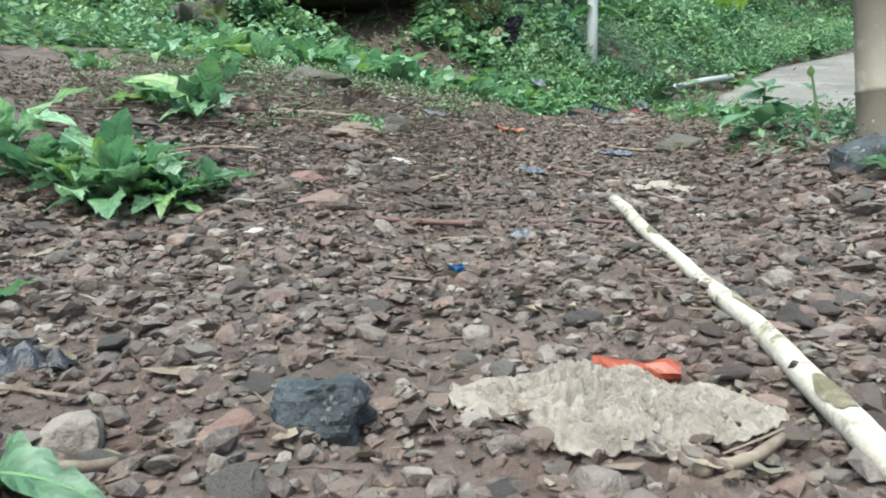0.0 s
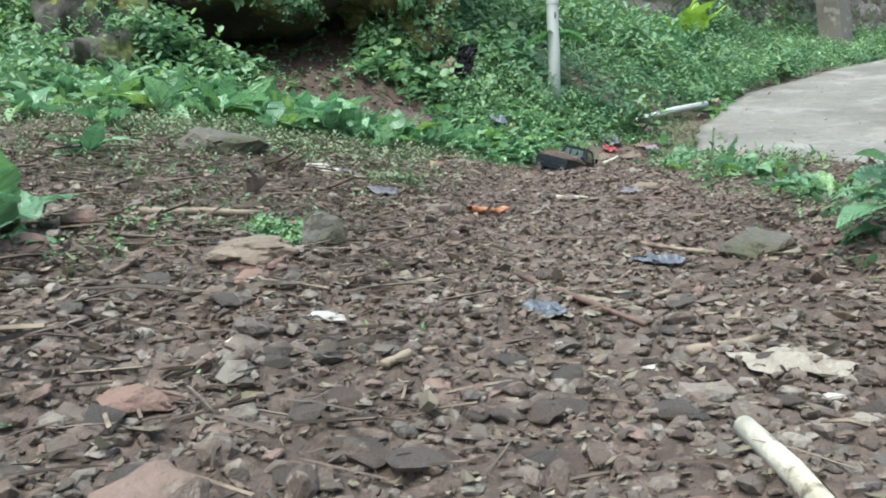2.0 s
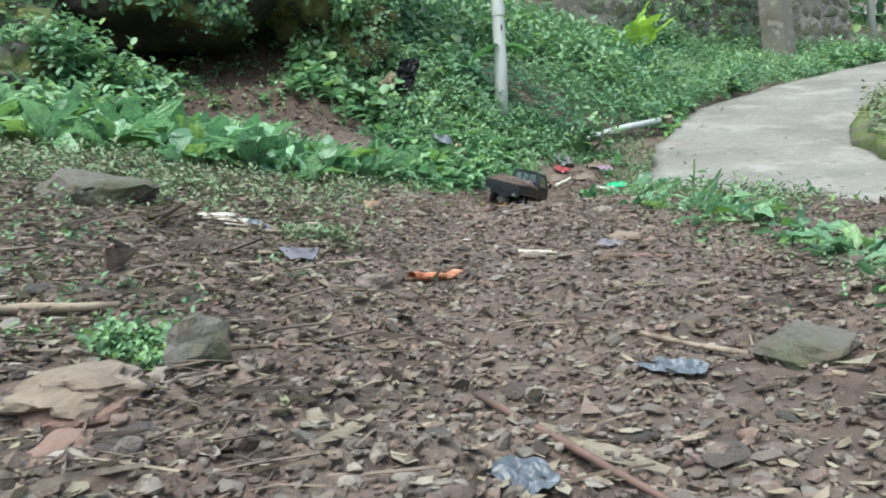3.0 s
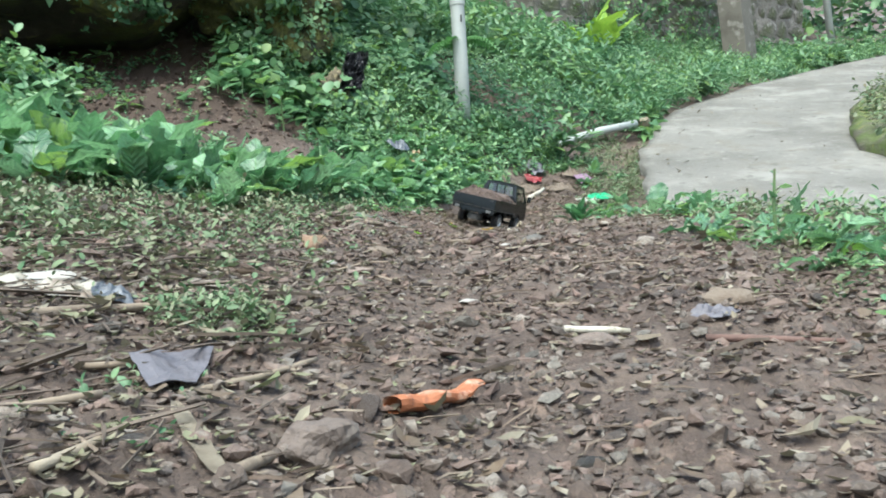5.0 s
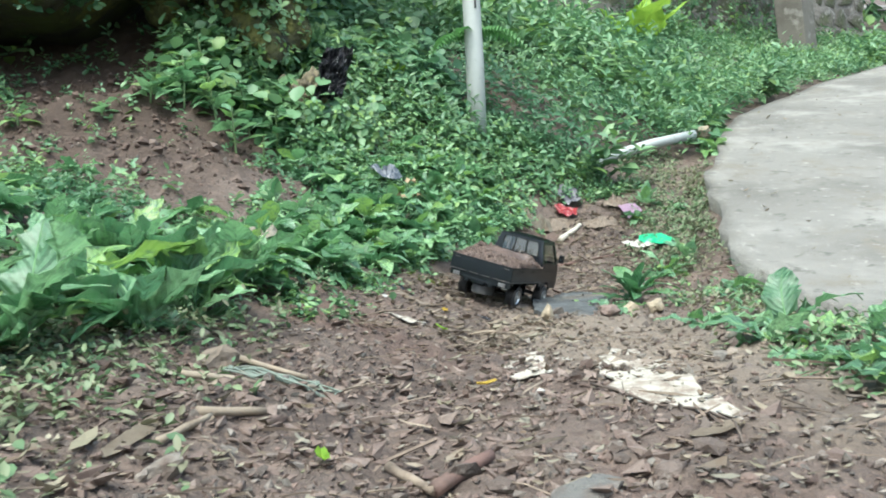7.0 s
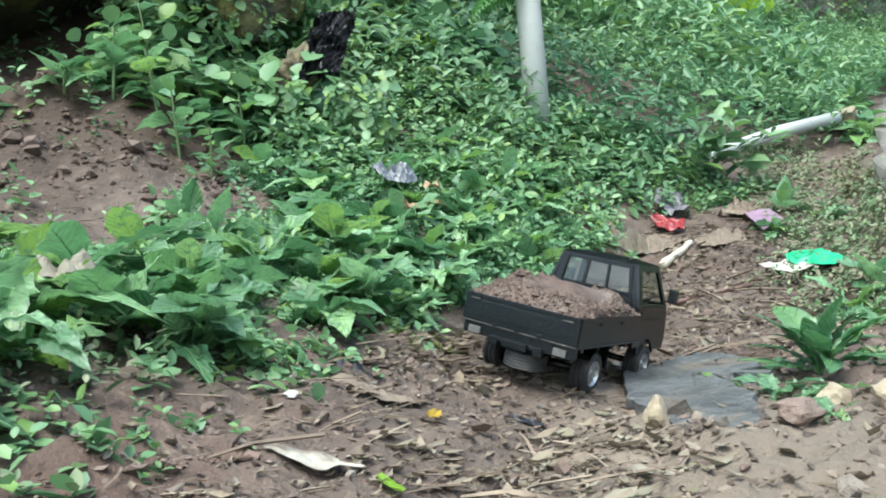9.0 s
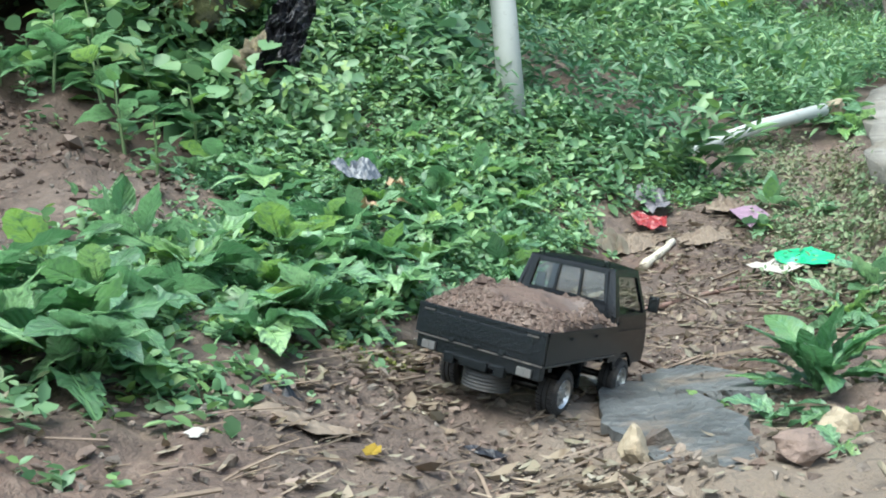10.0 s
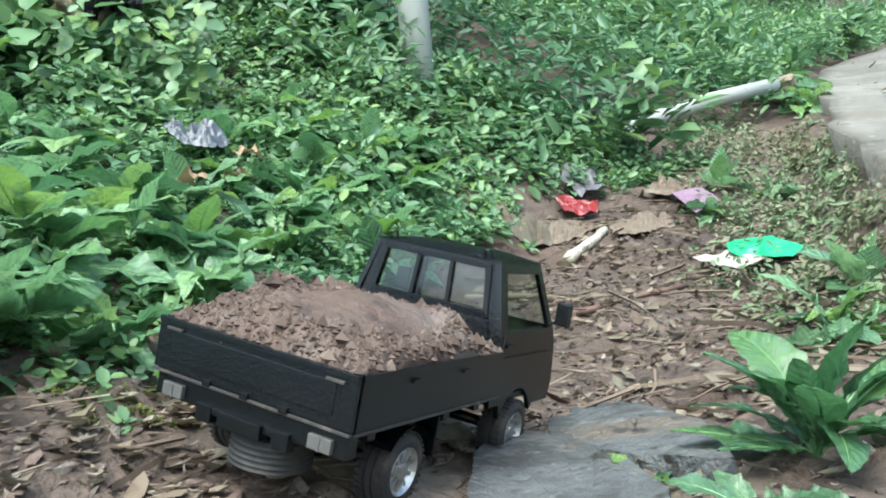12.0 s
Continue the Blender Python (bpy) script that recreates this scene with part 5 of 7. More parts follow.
x, y = scatter(46000, -1.0, 1.7, 3.2, 6.0, on_bank, 41)
p, nr = rooted(x, y)
low = smooth((0.95 - x) / 0.2) * smooth((5.45 - y) / 0.2)
p[:, 2] += clumps(x, y, 0.045, 4.5) * (1 - 0.5 * low) * smooth(np.hypot(x - PX, y - PY + 0.2) / 0.4)
masses("ground_cover", p, nr, np.random.default_rng(1).uniform(0.017, 0.034, len(x)) * (1 - 0.22 * low) * np.where(wobble(x * 6, y * 6, 39) > 0.25, 1.4, 1.0), SMALL_LEAF, "dense small-leaved green ground cover on the bank", 7, 1.7, 0.5, 51, simple=True)
x, y = scatter(30000, -0.5, 7.5, 5.7, 10.8, lambda x, y: on_bank(x, y) * (x > -0.4), 42)
p, nr = rooted(x, y)
p[:, 2] += clumps(x, y, 0.16, 1.6) * smooth(np.hypot(x - PX - 0.05, y - PY + 0.15) / 0.4)
masses("ground_cover", p, nr, np.random.default_rng(2).uniform(0.032, 0.066, len(x)) * (1 + 0.8 * (wobble(x * 1.1, y * 1.1, 36) > 0.2)), SMALL_LEAF, "thick green weeds covering the bank above the lane", 7, 2.6, 0.36, 52, simple=True)
x, y = scatter(11000, -2.6, -0.6, 3.3, 6.4, lambda x, y: on_bank(x, y), 43)
p, nr = rooted(x, y)
p[:, 2] += clumps(x, y, 0.14, 2.0)
masses("ground_cover", p, nr, np.random.default_rng(3).uniform(0.04, 0.08, len(x)), SMALL_LEAF, "leafy undergrowth round mossy boulders", 7, 2.2, 0.5, 53, simple=True)


def weeds(x, y):
    """Thin pale weeds on the path's margins."""
    left = smooth((np.interp(y, (0, 1.5, 2.2, 3.0, 3.5, 4.2, 5), (-0.8, -0.4, 0.04, 0.28, 0.34, 0.56, 0.85)) - x) / 0.3) * smooth((y - 1.3) / 1.2) * smooth((4.5 - y) / 0.5)
    right = smooth((x - np.interp(y, (0, 1.3, 1.9, 2.7, 3.4, 3.9, 4.4), (0.6, 0.58, 0.5, 0.62, 0.78, 0.95, 1.05))) / 0.2) * (x < lane_left(y) + 0.0)
    gully = 0.8 * (y > 4.4) * smooth((x - np.interp(y, (4.4, 5.0, 5.6, 6.2), (1.12, 1.2, 1.45, 1.7))) / 0.15) * (x < lane_left(y))
    patch = 0.15 + 0.85 * smooth((wobble(x * 5, y * 5, 33) + 0.5) / 0.6)
    mat = 0.8 * smooth((1.2 - np.hypot((x - 0.02) / 0.07, (y - 2.53) / 0.06)) / 0.4)
    return np.clip((left * np.interp(y, (2.3, 2.9), (0.4, 0.95)) + right * 0.9 * (y < 4.5) + gully) * patch + mat, 0, 1)


x, y = scatter(38000, -1.0, 1.9, 0.8, 6.3, weeds, 44)
p, nr = rooted(x, y)
masses("weeds", p, nr, np.random.default_rng(4).uniform(0.008, 0.021, len(x)) * np.interp(y, (2.0, 3.4), (0.75, 1.1)), PALE_LEAF, "thin pale creeping weeds on the path's margins", 6, 2.3, 0.45, 54, (-5, 40), True)
x, y = scatter(4600, 0.5, 1.75, 1.2, 4.6, lambda x, y: weeds(x, y) * (x > 0.5) * np.interp(y, (1.9, 2.4), (1, 0.3)), 45)
p, nr = rooted(x, y)
masses("weeds", p, nr, np.random.default_rng(5).uniform(0.015, 0.034, len(x)), SMALL_LEAF, "green weeds between the path and the lane", 6, 2.0, 0.42, 55)
x, y = scatter(9000, 2.2, 9, 1.5, 10, lambda x, y: (x > lane_right(y) + 0.0) * smooth((lane_right(y) + 2.2 - x) / 1.0), 46)
p, nr = rooted(x, y)
p[:, 2] = np.where(x < lane_right(y) + 0.3, np.maximum(p[:, 2], lane_height(y) + 0.08), p[:, 2] + 0.03)
masses("weeds", p, nr, np.random.default_rng(6).uniform(0.03, 0.06, len(x)), PALE_LEAF, "bright weeds beyond the lane's kerb", 6, 2.5, 0.4, 56, simple=True)


def on_mesh(ob, n, seed, keep):
    """Places spread over a mesh where keep(places, normals) holds."""
    rng = np.random.default_rng(seed)
    me = ob.data
    c, nr, ar = np.empty(len(me.polygons) * 3), np.empty(len(me.polygons) * 3), np.empty(len(me.polygons))
    me.polygons.foreach_get("center", c), me.polygons.foreach_get("normal", nr), me.polygons.foreach_get("area", ar)
    c, nr = c.reshape(-1, 3) + np.array(ob.matrix_basis.translation), nr.reshape(-1, 3)
    i = rng.choice(len(c), n, p=ar / ar.sum())
    c, nr = c[i] + rng.normal(size=(n, 3)) * 0.03, nr[i]
    k = rng.random(n) < keep(c, nr)
    return c[k], nr[k]


c, nr = on_mesh(big, 40000, 61, lambda c, n: (n[:, 1] < 0.15) * (n[:, 2] > -0.4) * (c[:, 2] < 3.3) * (c[:, 0] > -2.4) * (0.2 + 0.7 * (wobble(c[:, 0] * 2.5, c[:, 2] * 2.5, 71) > -0.05)))
masses("creeper", c, nr, np.random.default_rng(7).uniform(0.035, 0.08, len(c)), SMALL_LEAF, "leafy creepers and moss hanging over the rock", 6, 2.0, 0.6, 57, (-20, 30), True)
c, nr = on_mesh(hang, 1500, 62, lambda c, n: (n[:, 1] < 0.5) * (0.15 + 0.85 * (wobble(c[:, 0] * 4, c[:, 2] * 4, 72) > 0.0)))
masses("creeper", c, nr, np.random.default_rng(8).uniform(0.02, 0.05, len(c)), SMALL_LEAF, "creepers hanging on the mossy rock lobe", 6, 1.8, 0.6, 58, (-30, 30))
for ob, s in ((bould, 63), (bould2, 64)):
    c, nr = on_mesh(ob, 1100, s, lambda c, n: 0.9 * (wobble(c[:, 0] * 5, c[:, 2] * 5, s) > 0.1))
    masses("creeper", c, nr, np.random.default_rng(s).uniform(0.02, 0.045, len(c)), SMALL_LEAF, "small creepers growing over a boulder", 5, 1.5, 0.5, s)
# big heart-shaped leaves beside the hollow
rng = np.random.default_rng(65)
x, y = rng.uniform(-0.1, 0.5, 900), rng.uniform(5.5, 6.2, 900)
k = (wobble(x * 4, y * 4, 73) > -0.3)
p, nr = rooted(x[k], y[k])
masses("creeper", p, nr, rng.uniform(0.05, 0.095, len(p)), SMALL_LEAF, "heart-leaved creeper climbing the bank beside the hollow", 6, 1.9, 0.78, 66, (-35, 30))
x, y = scatter(1300, 0.22, 0.98, 5.92, 6.8, lambda x, y: 0.25 + 0.75 * (wobble(x * 3.5, y * 3.5, 67) > -0.15), 68)
p, nr = rooted(x, y)
masses("creeper", p, nr, np.random.default_rng(69).uniform(0.05, 0.09, len(p)), SMALL_LEAF, "heart-leaved creeper covering the steep bank by the pole", 6, 1.7, 0.8, 70, (-40, 20))
# leafy growth climbing between the boulders and the hollow
leafy = np.random.default_rng(160)
x, y = leafy.uniform(-1.25, -0.62, 420), leafy.uniform(4.72, 5.05, 420)
p, nr = rooted(x, y)
p[:, 2] += leafy.random(420) * np.interp(x, (-1.25, -1.0, -0.62), (0.34, 0.36, 0.12))
masses("ground_cover", p, nr, leafy.uniform(0.035, 0.07, 420), SMALL_LEAF, "bright leafy growth climbing beside the hollow", 7, 1.8, 0.55, 161, (-20, 35))
# leaves hanging from the edge of the overhang
n = 1500
p = np.stack([rng.uniform(-1.35, 0.25, n), rng.uniform(5.45, 5.8, n), 1.92 + 0.5 * rng.random(n) ** 1.6], -1)
p = p[(wobble(p[:, 0] * 4, p[:, 2] * 3, 74) > -0.15)]
masses("creeper", p, np.tile([0.0, -0.8, -0.5], (len(p), 1)), rng.uniform(0.025, 0.055, len(p)), SMALL_LEAF, "leafy strands hanging from the overhanging rock", 7, 3.5, 0.6, 75, (-30, 30), True)
x, y = scatter(2400, 1.2, 2.0, 4.9, 6.3, lambda x, y: (x > np.interp(y, (4.9, 5.2, 5.6, 6.2), (1.36, 1.48, 1.52, 1.7))) * (x < lane_left(y) - 0.01), 76)
p, nr = rooted(x, y)
masses("weeds", p, nr, rng.uniform(0.012, 0.026, len(p)), PALE_LEAF, "creeping weeds on the slope below the lane", 6, 1.8, 0.45, 77)
# sparse green sprigs among the litter beside the path
rng = np.random.default_rng(122)
x, y = scatter(5200, -0.75, 0.2, 1.35, 2.95, lambda x, y: smooth((0.05 + 0.12 * (y - 1.5) - x) / 0.3) * smooth((wobble(x * 6, y * 6, 123) - 0.05) / 0.4), 124)
p, nr = rooted(x, y)
masses("weeds", p, nr, rng.uniform(0.006, 0.015, len(p)), SMALL_LEAF, "tiny green weeds sprouting in leaf litter", 5, 1.2, 0.5, 125, (0, 40), True)
r, a = 0.05 * np.sqrt(rng.random(260)), rng.uniform(0, 6.28, 260)
p, nr = rooted(-0.14 + r * np.cos(a), 1.95 + 0.8 * r * np.sin(a))
masses("weeds", p, nr, rng.uniform(0.008, 0.016, 260), SMALL_LEAF, "small green weeds beside a mossy stone", 6, 2.0, 0.5, 126, (0, 40))
x, y = scatter(9500, -0.7, 0.4, 2.3, 3.75, lambda x, y: smooth((np.interp(y, (2.3, 2.8, 3.3, 3.75), (-0.12, 0.14, 0.24, 0.33)) - x) / 0.2) * smooth((y - 2.5) / 0.4) * smooth((x - bank_edge(y) + 0.1) / 0.1) * (0.3 + 0.7 * smooth((wobble(x * 6, y * 6, 151) + 0.5) / 0.5)), 152)
p, nr = rooted(x, y)
masses("weeds", p, nr, rng.uniform(0.009, 0.02, len(p)), PALE_LEAF, "close mat of pale weeds along the path", 5, 1.2, 0.55, 153, (-8, 35), True)
r, a = 0.065 * np.sqrt(rng.random(240)), rng.uniform(0, 6.28, 240)
p, nr = rooted(0.02 + 0.9 * r * np.cos(a), 2.53 + 0.8 * r * np.sin(a))
masses("weeds", p, nr, rng.uniform(0.007, 0.014, 240), PALE_LEAF, "low tuft of pale weeds on the path", 6, 2.2, 0.5, 154, (0, 45), True)
# weeds creeping onto the mud by the wheels
x, y = scatter(9000, 0.2, 0.8, 3.9, 4.85, lambda x, y: smooth((np.interp(y, (3.9, 4.2, 4.4, 4.6, 4.8), (0.42, 0.5, 0.56, 0.64, 0.74)) - x) / 0.12) * (0.08 + 0.42 * (wobble(x * 9, y * 9, 78) > 0.0)) * (1 - 0.6 * smooth((4.25 - y) / 0.15)), 79)
p, nr = rooted(x, y)
masses("weeds", p, nr, rng.uniform(0.012, 0.028, len(p)), SMALL_LEAF, "small round-leaved weeds creeping onto the mud", 6, 1.0, 0.62, 80, simple=True)
# creepers over the near part of the far wall
n = 1300
u, w = rng.uniform(-0.1, 3.4, n), 3.0 * rng.random(n) ** 1.3
k = wobble(u * 1.3, w * 1.3, 83) > 0.0
u, w = u[k], w[k]
p = np.stack([W0.x + u * math.cos(radians(turn)) + 0.03 * math.sin(radians(turn)), W0.y + u * math.sin(radians(turn)) - 0.05, W0.z + w], -1)
masses("creeper", p, np.tile([0.4, -0.8, 0.0], (len(p), 1)), rng.uniform(0.04, 0.08, len(p)), SMALL_LEAF, "leafy creepers hanging over the stone wall", 6, 1.6, 0.6, 84, (-25, 30), True)
x, y = scatter(1300, -1.9, -0.8, 4.4, 5.3, lambda x, y: (np.hypot(x + 1.27, y - 4.82) > 0.17) * 1.0, 85)
p, nr = rooted(x, y)
masses("ground_cover", p, nr, rng.uniform(0.03, 0.06, len(p)), SMALL_LEAF, "bright leafy plants growing round mossy boulders", 8, 2.6, 0.6, 86, (-10, 40))
r, a = 0.05 * np.sqrt(rng.random(1500)), rng.uniform(0, 6.28, 1500)
x, y = 0.6 + 1.3 * r * np.cos(a), 4.6 + r * np.sin(a)
k = wobble(x * 40, y * 40, 88) > -0.2
p, nr = rooted(x[k], y[k])
masses("moss", p, nr, rng.uniform(0.003, 0.006, len(p)), MOSS, "yellow-green moss patch on the mud", 5, 1.0, 0.7, 89, (10, 60), True)
# woods behind, closing the view
rng = np.random.default_rng(67)
c = np.concatenate([np.stack([rng.uniform(-7, 1, 1000), rng.uniform(7.6, 10.5, 1000), rng.uniform(2.6, 6.5, 1000)], -1),
                    np.stack([rng.uniform(6.0, 16, 2300), rng.uniform(12.6, 18, 2300), rng.uniform(2.8, 8.5, 2300)], -1),
                    np.stack([rng.uniform(0, 7, 1000), rng.uniform(10.8, 13, 1000), rng.uniform(4.8, 8.0, 1000)], -1)])
masses("woods", c, rng.normal(size=c.shape) * 0.3 + [0, -0.6, 0.3], rng.uniform(0.17, 0.33, len(c)), SMALL_LEAF, "dark green woods rising behind the bank", 6, 2.2, 0.5, 68, (-20, 50), True)

for x, y, s, n, h in ((-0.41, 1.27, 0.088, 15, 0.06), (-0.47, 1.22, 0.085, 13, 0.05), (-0.36, 1.25, 0.08, 12, 0.035), (-0.50, 1.29, 0.09, 13, 0.07), (-0.33, 1.33, 0.07, 9, 0.03), (-0.42, 1.40, 0.08, 10, 0.05)):
    leafy_plant("broadleaf_plant", x, y, s, n, BROAD, "leafy green weed in a clump on stony soil", (-8, 50), h)

# ---- stones that stand out ----
def stone(name, x, y, sx, sy, sz, turn, seed, mat, label, category="stone", sink=0.25, sub=3, rough=0.32, group=""):
    ob = part(name, lump(seed, sx, sy, sz, rough, sub), mat)
    ob.matrix_basis = Matrix.Translation((x, y, ground_at(x, y) + sz * (0.5 - sink))) @ lie(x, y) @ Matrix.Rotation(radians(turn), 4, "Z")
    return tagged(ob, label, category, group)


stone("dark_rock", -0.072, 0.662, 0.060, 0.043, 0.040, -12, 101, DARK_ROCK, "angular blue-black rock on gravel", "rock", 0.2, 4, 0.34)
stone("terracotta_stone", -0.124, 0.636, 0.038, 0.027, 0.022, 10, 102, TERRACOTTA, "broken piece of red terracotta beside a dark rock")
stone("side_rock", 0.665, 1.42, 0.085, 0.07, 0.06, 20, 103, DARK_ROCK, "rough grey rock half hidden in weeds", "rock", 0.3)
stone("flat_stone", -0.155, 1.83, 0.085, 0.055, 0.034, 8, 104, CARD, "flat tan slab of stone lying on litter", "stone", 0.0, 4, 0.5)
stone("terracotta_shard", -0.155, 1.755, 0.05, 0.032, 0.014, 30, 105, TERRACOTTA, "flat red terracotta shard beside a slab")
stone("terracotta_shard", -0.19, 1.44, 0.055, 0.03, 0.02, -5, 106, TERRACOTTA, "weathered red terracotta shard on gravel")
stone("terracotta_shard", -0.41, 1.755, 0.06, 0.05, 0.02, 50, 107, TERRACOTTA, "red brick fragment beside broad leaves")
stone("terracotta_shard", -0.385, 1.87, 0.05, 0.04, 0.03, 20, 108, TERRACOTTA, "pale red brick fragment beside broad leaves")
stone("brick_piece", -0.155, 1.32, 0.075, 0.045, 0.035, 5, 109, STONE, "brown brick fragment on gravel")
stone("mossy_stone", -0.345, 2.60, 0.17, 0.10, 0.07, -10, 110, MOSS_STONE, "low grey mossy stone set in the path", "stone", 0.35)
stone("mossy_stone", -0.09, 1.945, 0.075, 0.06, 0.06, 15, 111, MOSS_STONE, "grey mossy stone beside a slab", "stone", 0.35)
stone("mossy_stone", 0.53, 1.935, 0.08, 0.07, 0.05, -20, 112, MOSS_STONE, "earthy mossy stone at the path's edge", "stone", 0.5)
stone("brick_piece", 0.565, 2.585, 0.05, 0.034, 0.024, -15, 113, CARD, "tan stone block on brown soil")
stone("flat_stone", 0.37, 2.49, 0.055, 0.03, 0.015, -30, 114, STONE, "flat pale stone on brown soil")
stone("flat_stone", 0.10, 2.275, 0.05, 0.035, 0.022, 20, 115, STONE, "flat brown stone on littered soil")
stone("flat_stone", 0.547, 3.215, 0.055, 0.04, 0.015, 20, 116, STONE, "flat grey stone pressed into the path")
stone("pale_stone", 0.818, 4.285, 0.022, 0.026, 0.03, 0, 117, PALE_STONE, "egg-sized yellowish stone on a slate slab", "stone", 0.0)
stone("pale_stone", 1.00, 4.30, 0.034, 0.03, 0.03, 20, 118, PALE_STONE, "cream stone among leaves by the slate", "stone", 0.2)
stone("pale_stone", 1.045, 4.27, 0.04, 0.032, 0.034, 60, 119, PALE_STONE, "cream stone under weeds by the slate", "stone", 0.2)
stone("brown_stone", 0.92, 4.20, 0.048, 0.034, 0.022, -20, 120, STONE, "rounded brown stone at a slab's end")
stone("grey_stone", 1.03, 3.72, 0.07, 0.05, 0.035, 0, 121, STONE, "grey rounded stone at the path's edge")
stone("pale_stone", 0.86, 4.86, 0.06, 0.04, 0.025, 10, 122, PALE_STONE, "pale flaking stone past the truck")
stone("pale_stone", 0.95, 4.93, 0.03, 0.025, 0.02, 40, 123, PALE_STONE, "small cream stone in the gully")
stone("pale_stone", 1.02, 5.0, 0.025, 0.02, 0.018, 90, 124, PALE_STONE, "small cream stone in the gully")
def flagstone(outline, thick, tilt, label, seed):
    """A flat broken slab with an uneven outline; tilt: rise of its far edge."""
    rng = np.random.default_rng(seed)
    pts = []
    for (x0, y0), (x1, y1) in zip(outline, outline[1:] + outline[:1]):
        for t in (0, 0.2, 0.4, 0.6, 0.8):
            pts.append((x0 + (x1 - x0) * t + 0.003 * rng.normal(), y0 + (y1 - y0) * t + 0.004 * rng.normal()))
    cx, cy = np.mean(pts, 0)
    bm = bmesh.new()
    rings = []
    for k, (shrink, dz) in enumerate(((1.0, -0.03), (1.0, 0.6 * thick), (0.985, thick), (0.8, thick), (0.5, thick), (0.22, thick))):
        ring = []
        for x, y in pts:
            px, py = cx + (x - cx) * shrink, cy + (y - cy) * shrink
            z = ground_at(cx, cy, 0) + (ground_at(px, py, 0) - ground_at(cx, cy, 0)) * 0.5 + tilt * (py - cy) + dz + 0.003 * noise.noise(Vector((px * 25, py * 25, seed)))
            ring.append(bm.verts.new((px, py, z)))
        rings.append(ring)
    for q, s in zip(rings, rings[1:]):
        for i in range(len(pts)):
            j = (i + 1) % len(pts)
            bm.faces.new((q[i], q[j], s[j], s[i]))
    bm.faces.new(rings[-1])
    return tagged(part("slate_slab", bm, SLATE), label, "slab")


flagstone([(0.885, 4.64), (0.935, 4.615), (0.955, 4.49), (0.945, 4.36), (0.90, 4.21), (0.865, 4.19), (0.832, 4.25), (0.826, 4.34), (0.828, 4.46)], 0.021, 0.04, "large cracked grey slate slab lying in mud", 131)
flagstone([(0.935, 4.655), (0.975, 4.685), (1.012, 4.675), (1.042, 4.575), (1.008, 4.465), (0.96, 4.525), (0.92, 4.60)], 0.02, 0.03, "smooth grey slate slab beside broad leaves", 132)
for n, (x, y, s, t) in enumerate(((-0.262, 1.062, 0.030, 60), (-0.224, 1.16, 0.026, 20), (0.38, 1.318, 0.028, -20), (0.383, 1.468, 0.024, 0), (-0.063, 1.655, 0.038, -10), (-0.135, 2.59, 0.05, -5), (0.262, 1.58, 0.028, 0), (-0.30, 0.70, 0.022, 0),
                                   (0.478, 4.214, 0.022, 10), (0.30, 2.72, 0.02, 0), (0.15, 2.86, 0.022, 30), (0.46, 3.12, 0.02, 0), (0.60, 3.55, 0.02, 40))):
    stone("white_chip", x, y, s, s * 0.55, s * 0.22, t, 140 + n, WHITE_CHIP, "chalky white chip lying on the soil", "stone", 0.15, 2, 0.6, "white chips")


stone("flat_stone", 0.237, 3.021, 0.05, 0.03, 0.012, 5, 151, CARD, "flat tan oval stone on the path")
stone("flat_stone", 0.187, 3.106, 0.036, 0.03, 0.012, 20, 152, STONE, "flat grey-brown shard on the path")
stone("brown_stone", 0.235, 3.565, 0.05, 0.03, 0.03, -15, 153, CARD, "angular tan stone beside tangled string")
stone("pale_stone", 0.197, 3.68, 0.028, 0.022, 0.02, 10, 154, PALE_STONE, "pale cream stone between dry sticks")
stone("terracotta_shard", -0.155, 1.812, 0.085, 0.05, 0.02, 8, 155, TERRACOTTA, "red terracotta layer under a tan slab")
husk = stone("brown_husk", 0.131, 2.968, 0.044, 0.036, 0.034, 10, 156, HUSK, "tan dry fruit husk lying on the path", "husk", 0.5, 4, 0.12)

# tangled string
bm = bmesh.new()
loop = []
rng = np.random.default_rng(157)
for k in range(9):
    ang, wide, tall = rng.uniform(-0.2, 0.5), rng.uniform(0.03, 0.055), rng.uniform(0.008, 0.018)
    ox, oy = 0.297 + rng.normal() * 0.01, 3.55 + rng.normal() * 0.006
    for i in range(25):
        t = 2 * math.pi * i / 24
        u, v = wide * math.cos(t) + 0.004 * math.sin(5 * t + k), tall * math.sin(t) + 0.003 * math.sin(3 * t + k)
        px, py = ox + u * math.cos(ang) - v * math.sin(ang), oy + u * math.sin(ang) + v * math.cos(ang)
        loop.append((px, py, ground_at(px, py) + 0.004 + 0.0012 * (k % 4)))
tube(bm, loop, 0.0011, 5)
tagged(part("string_tangle", bm, STRING, smooth_faces=True), "tangled loops of pale green string on mud", "string")

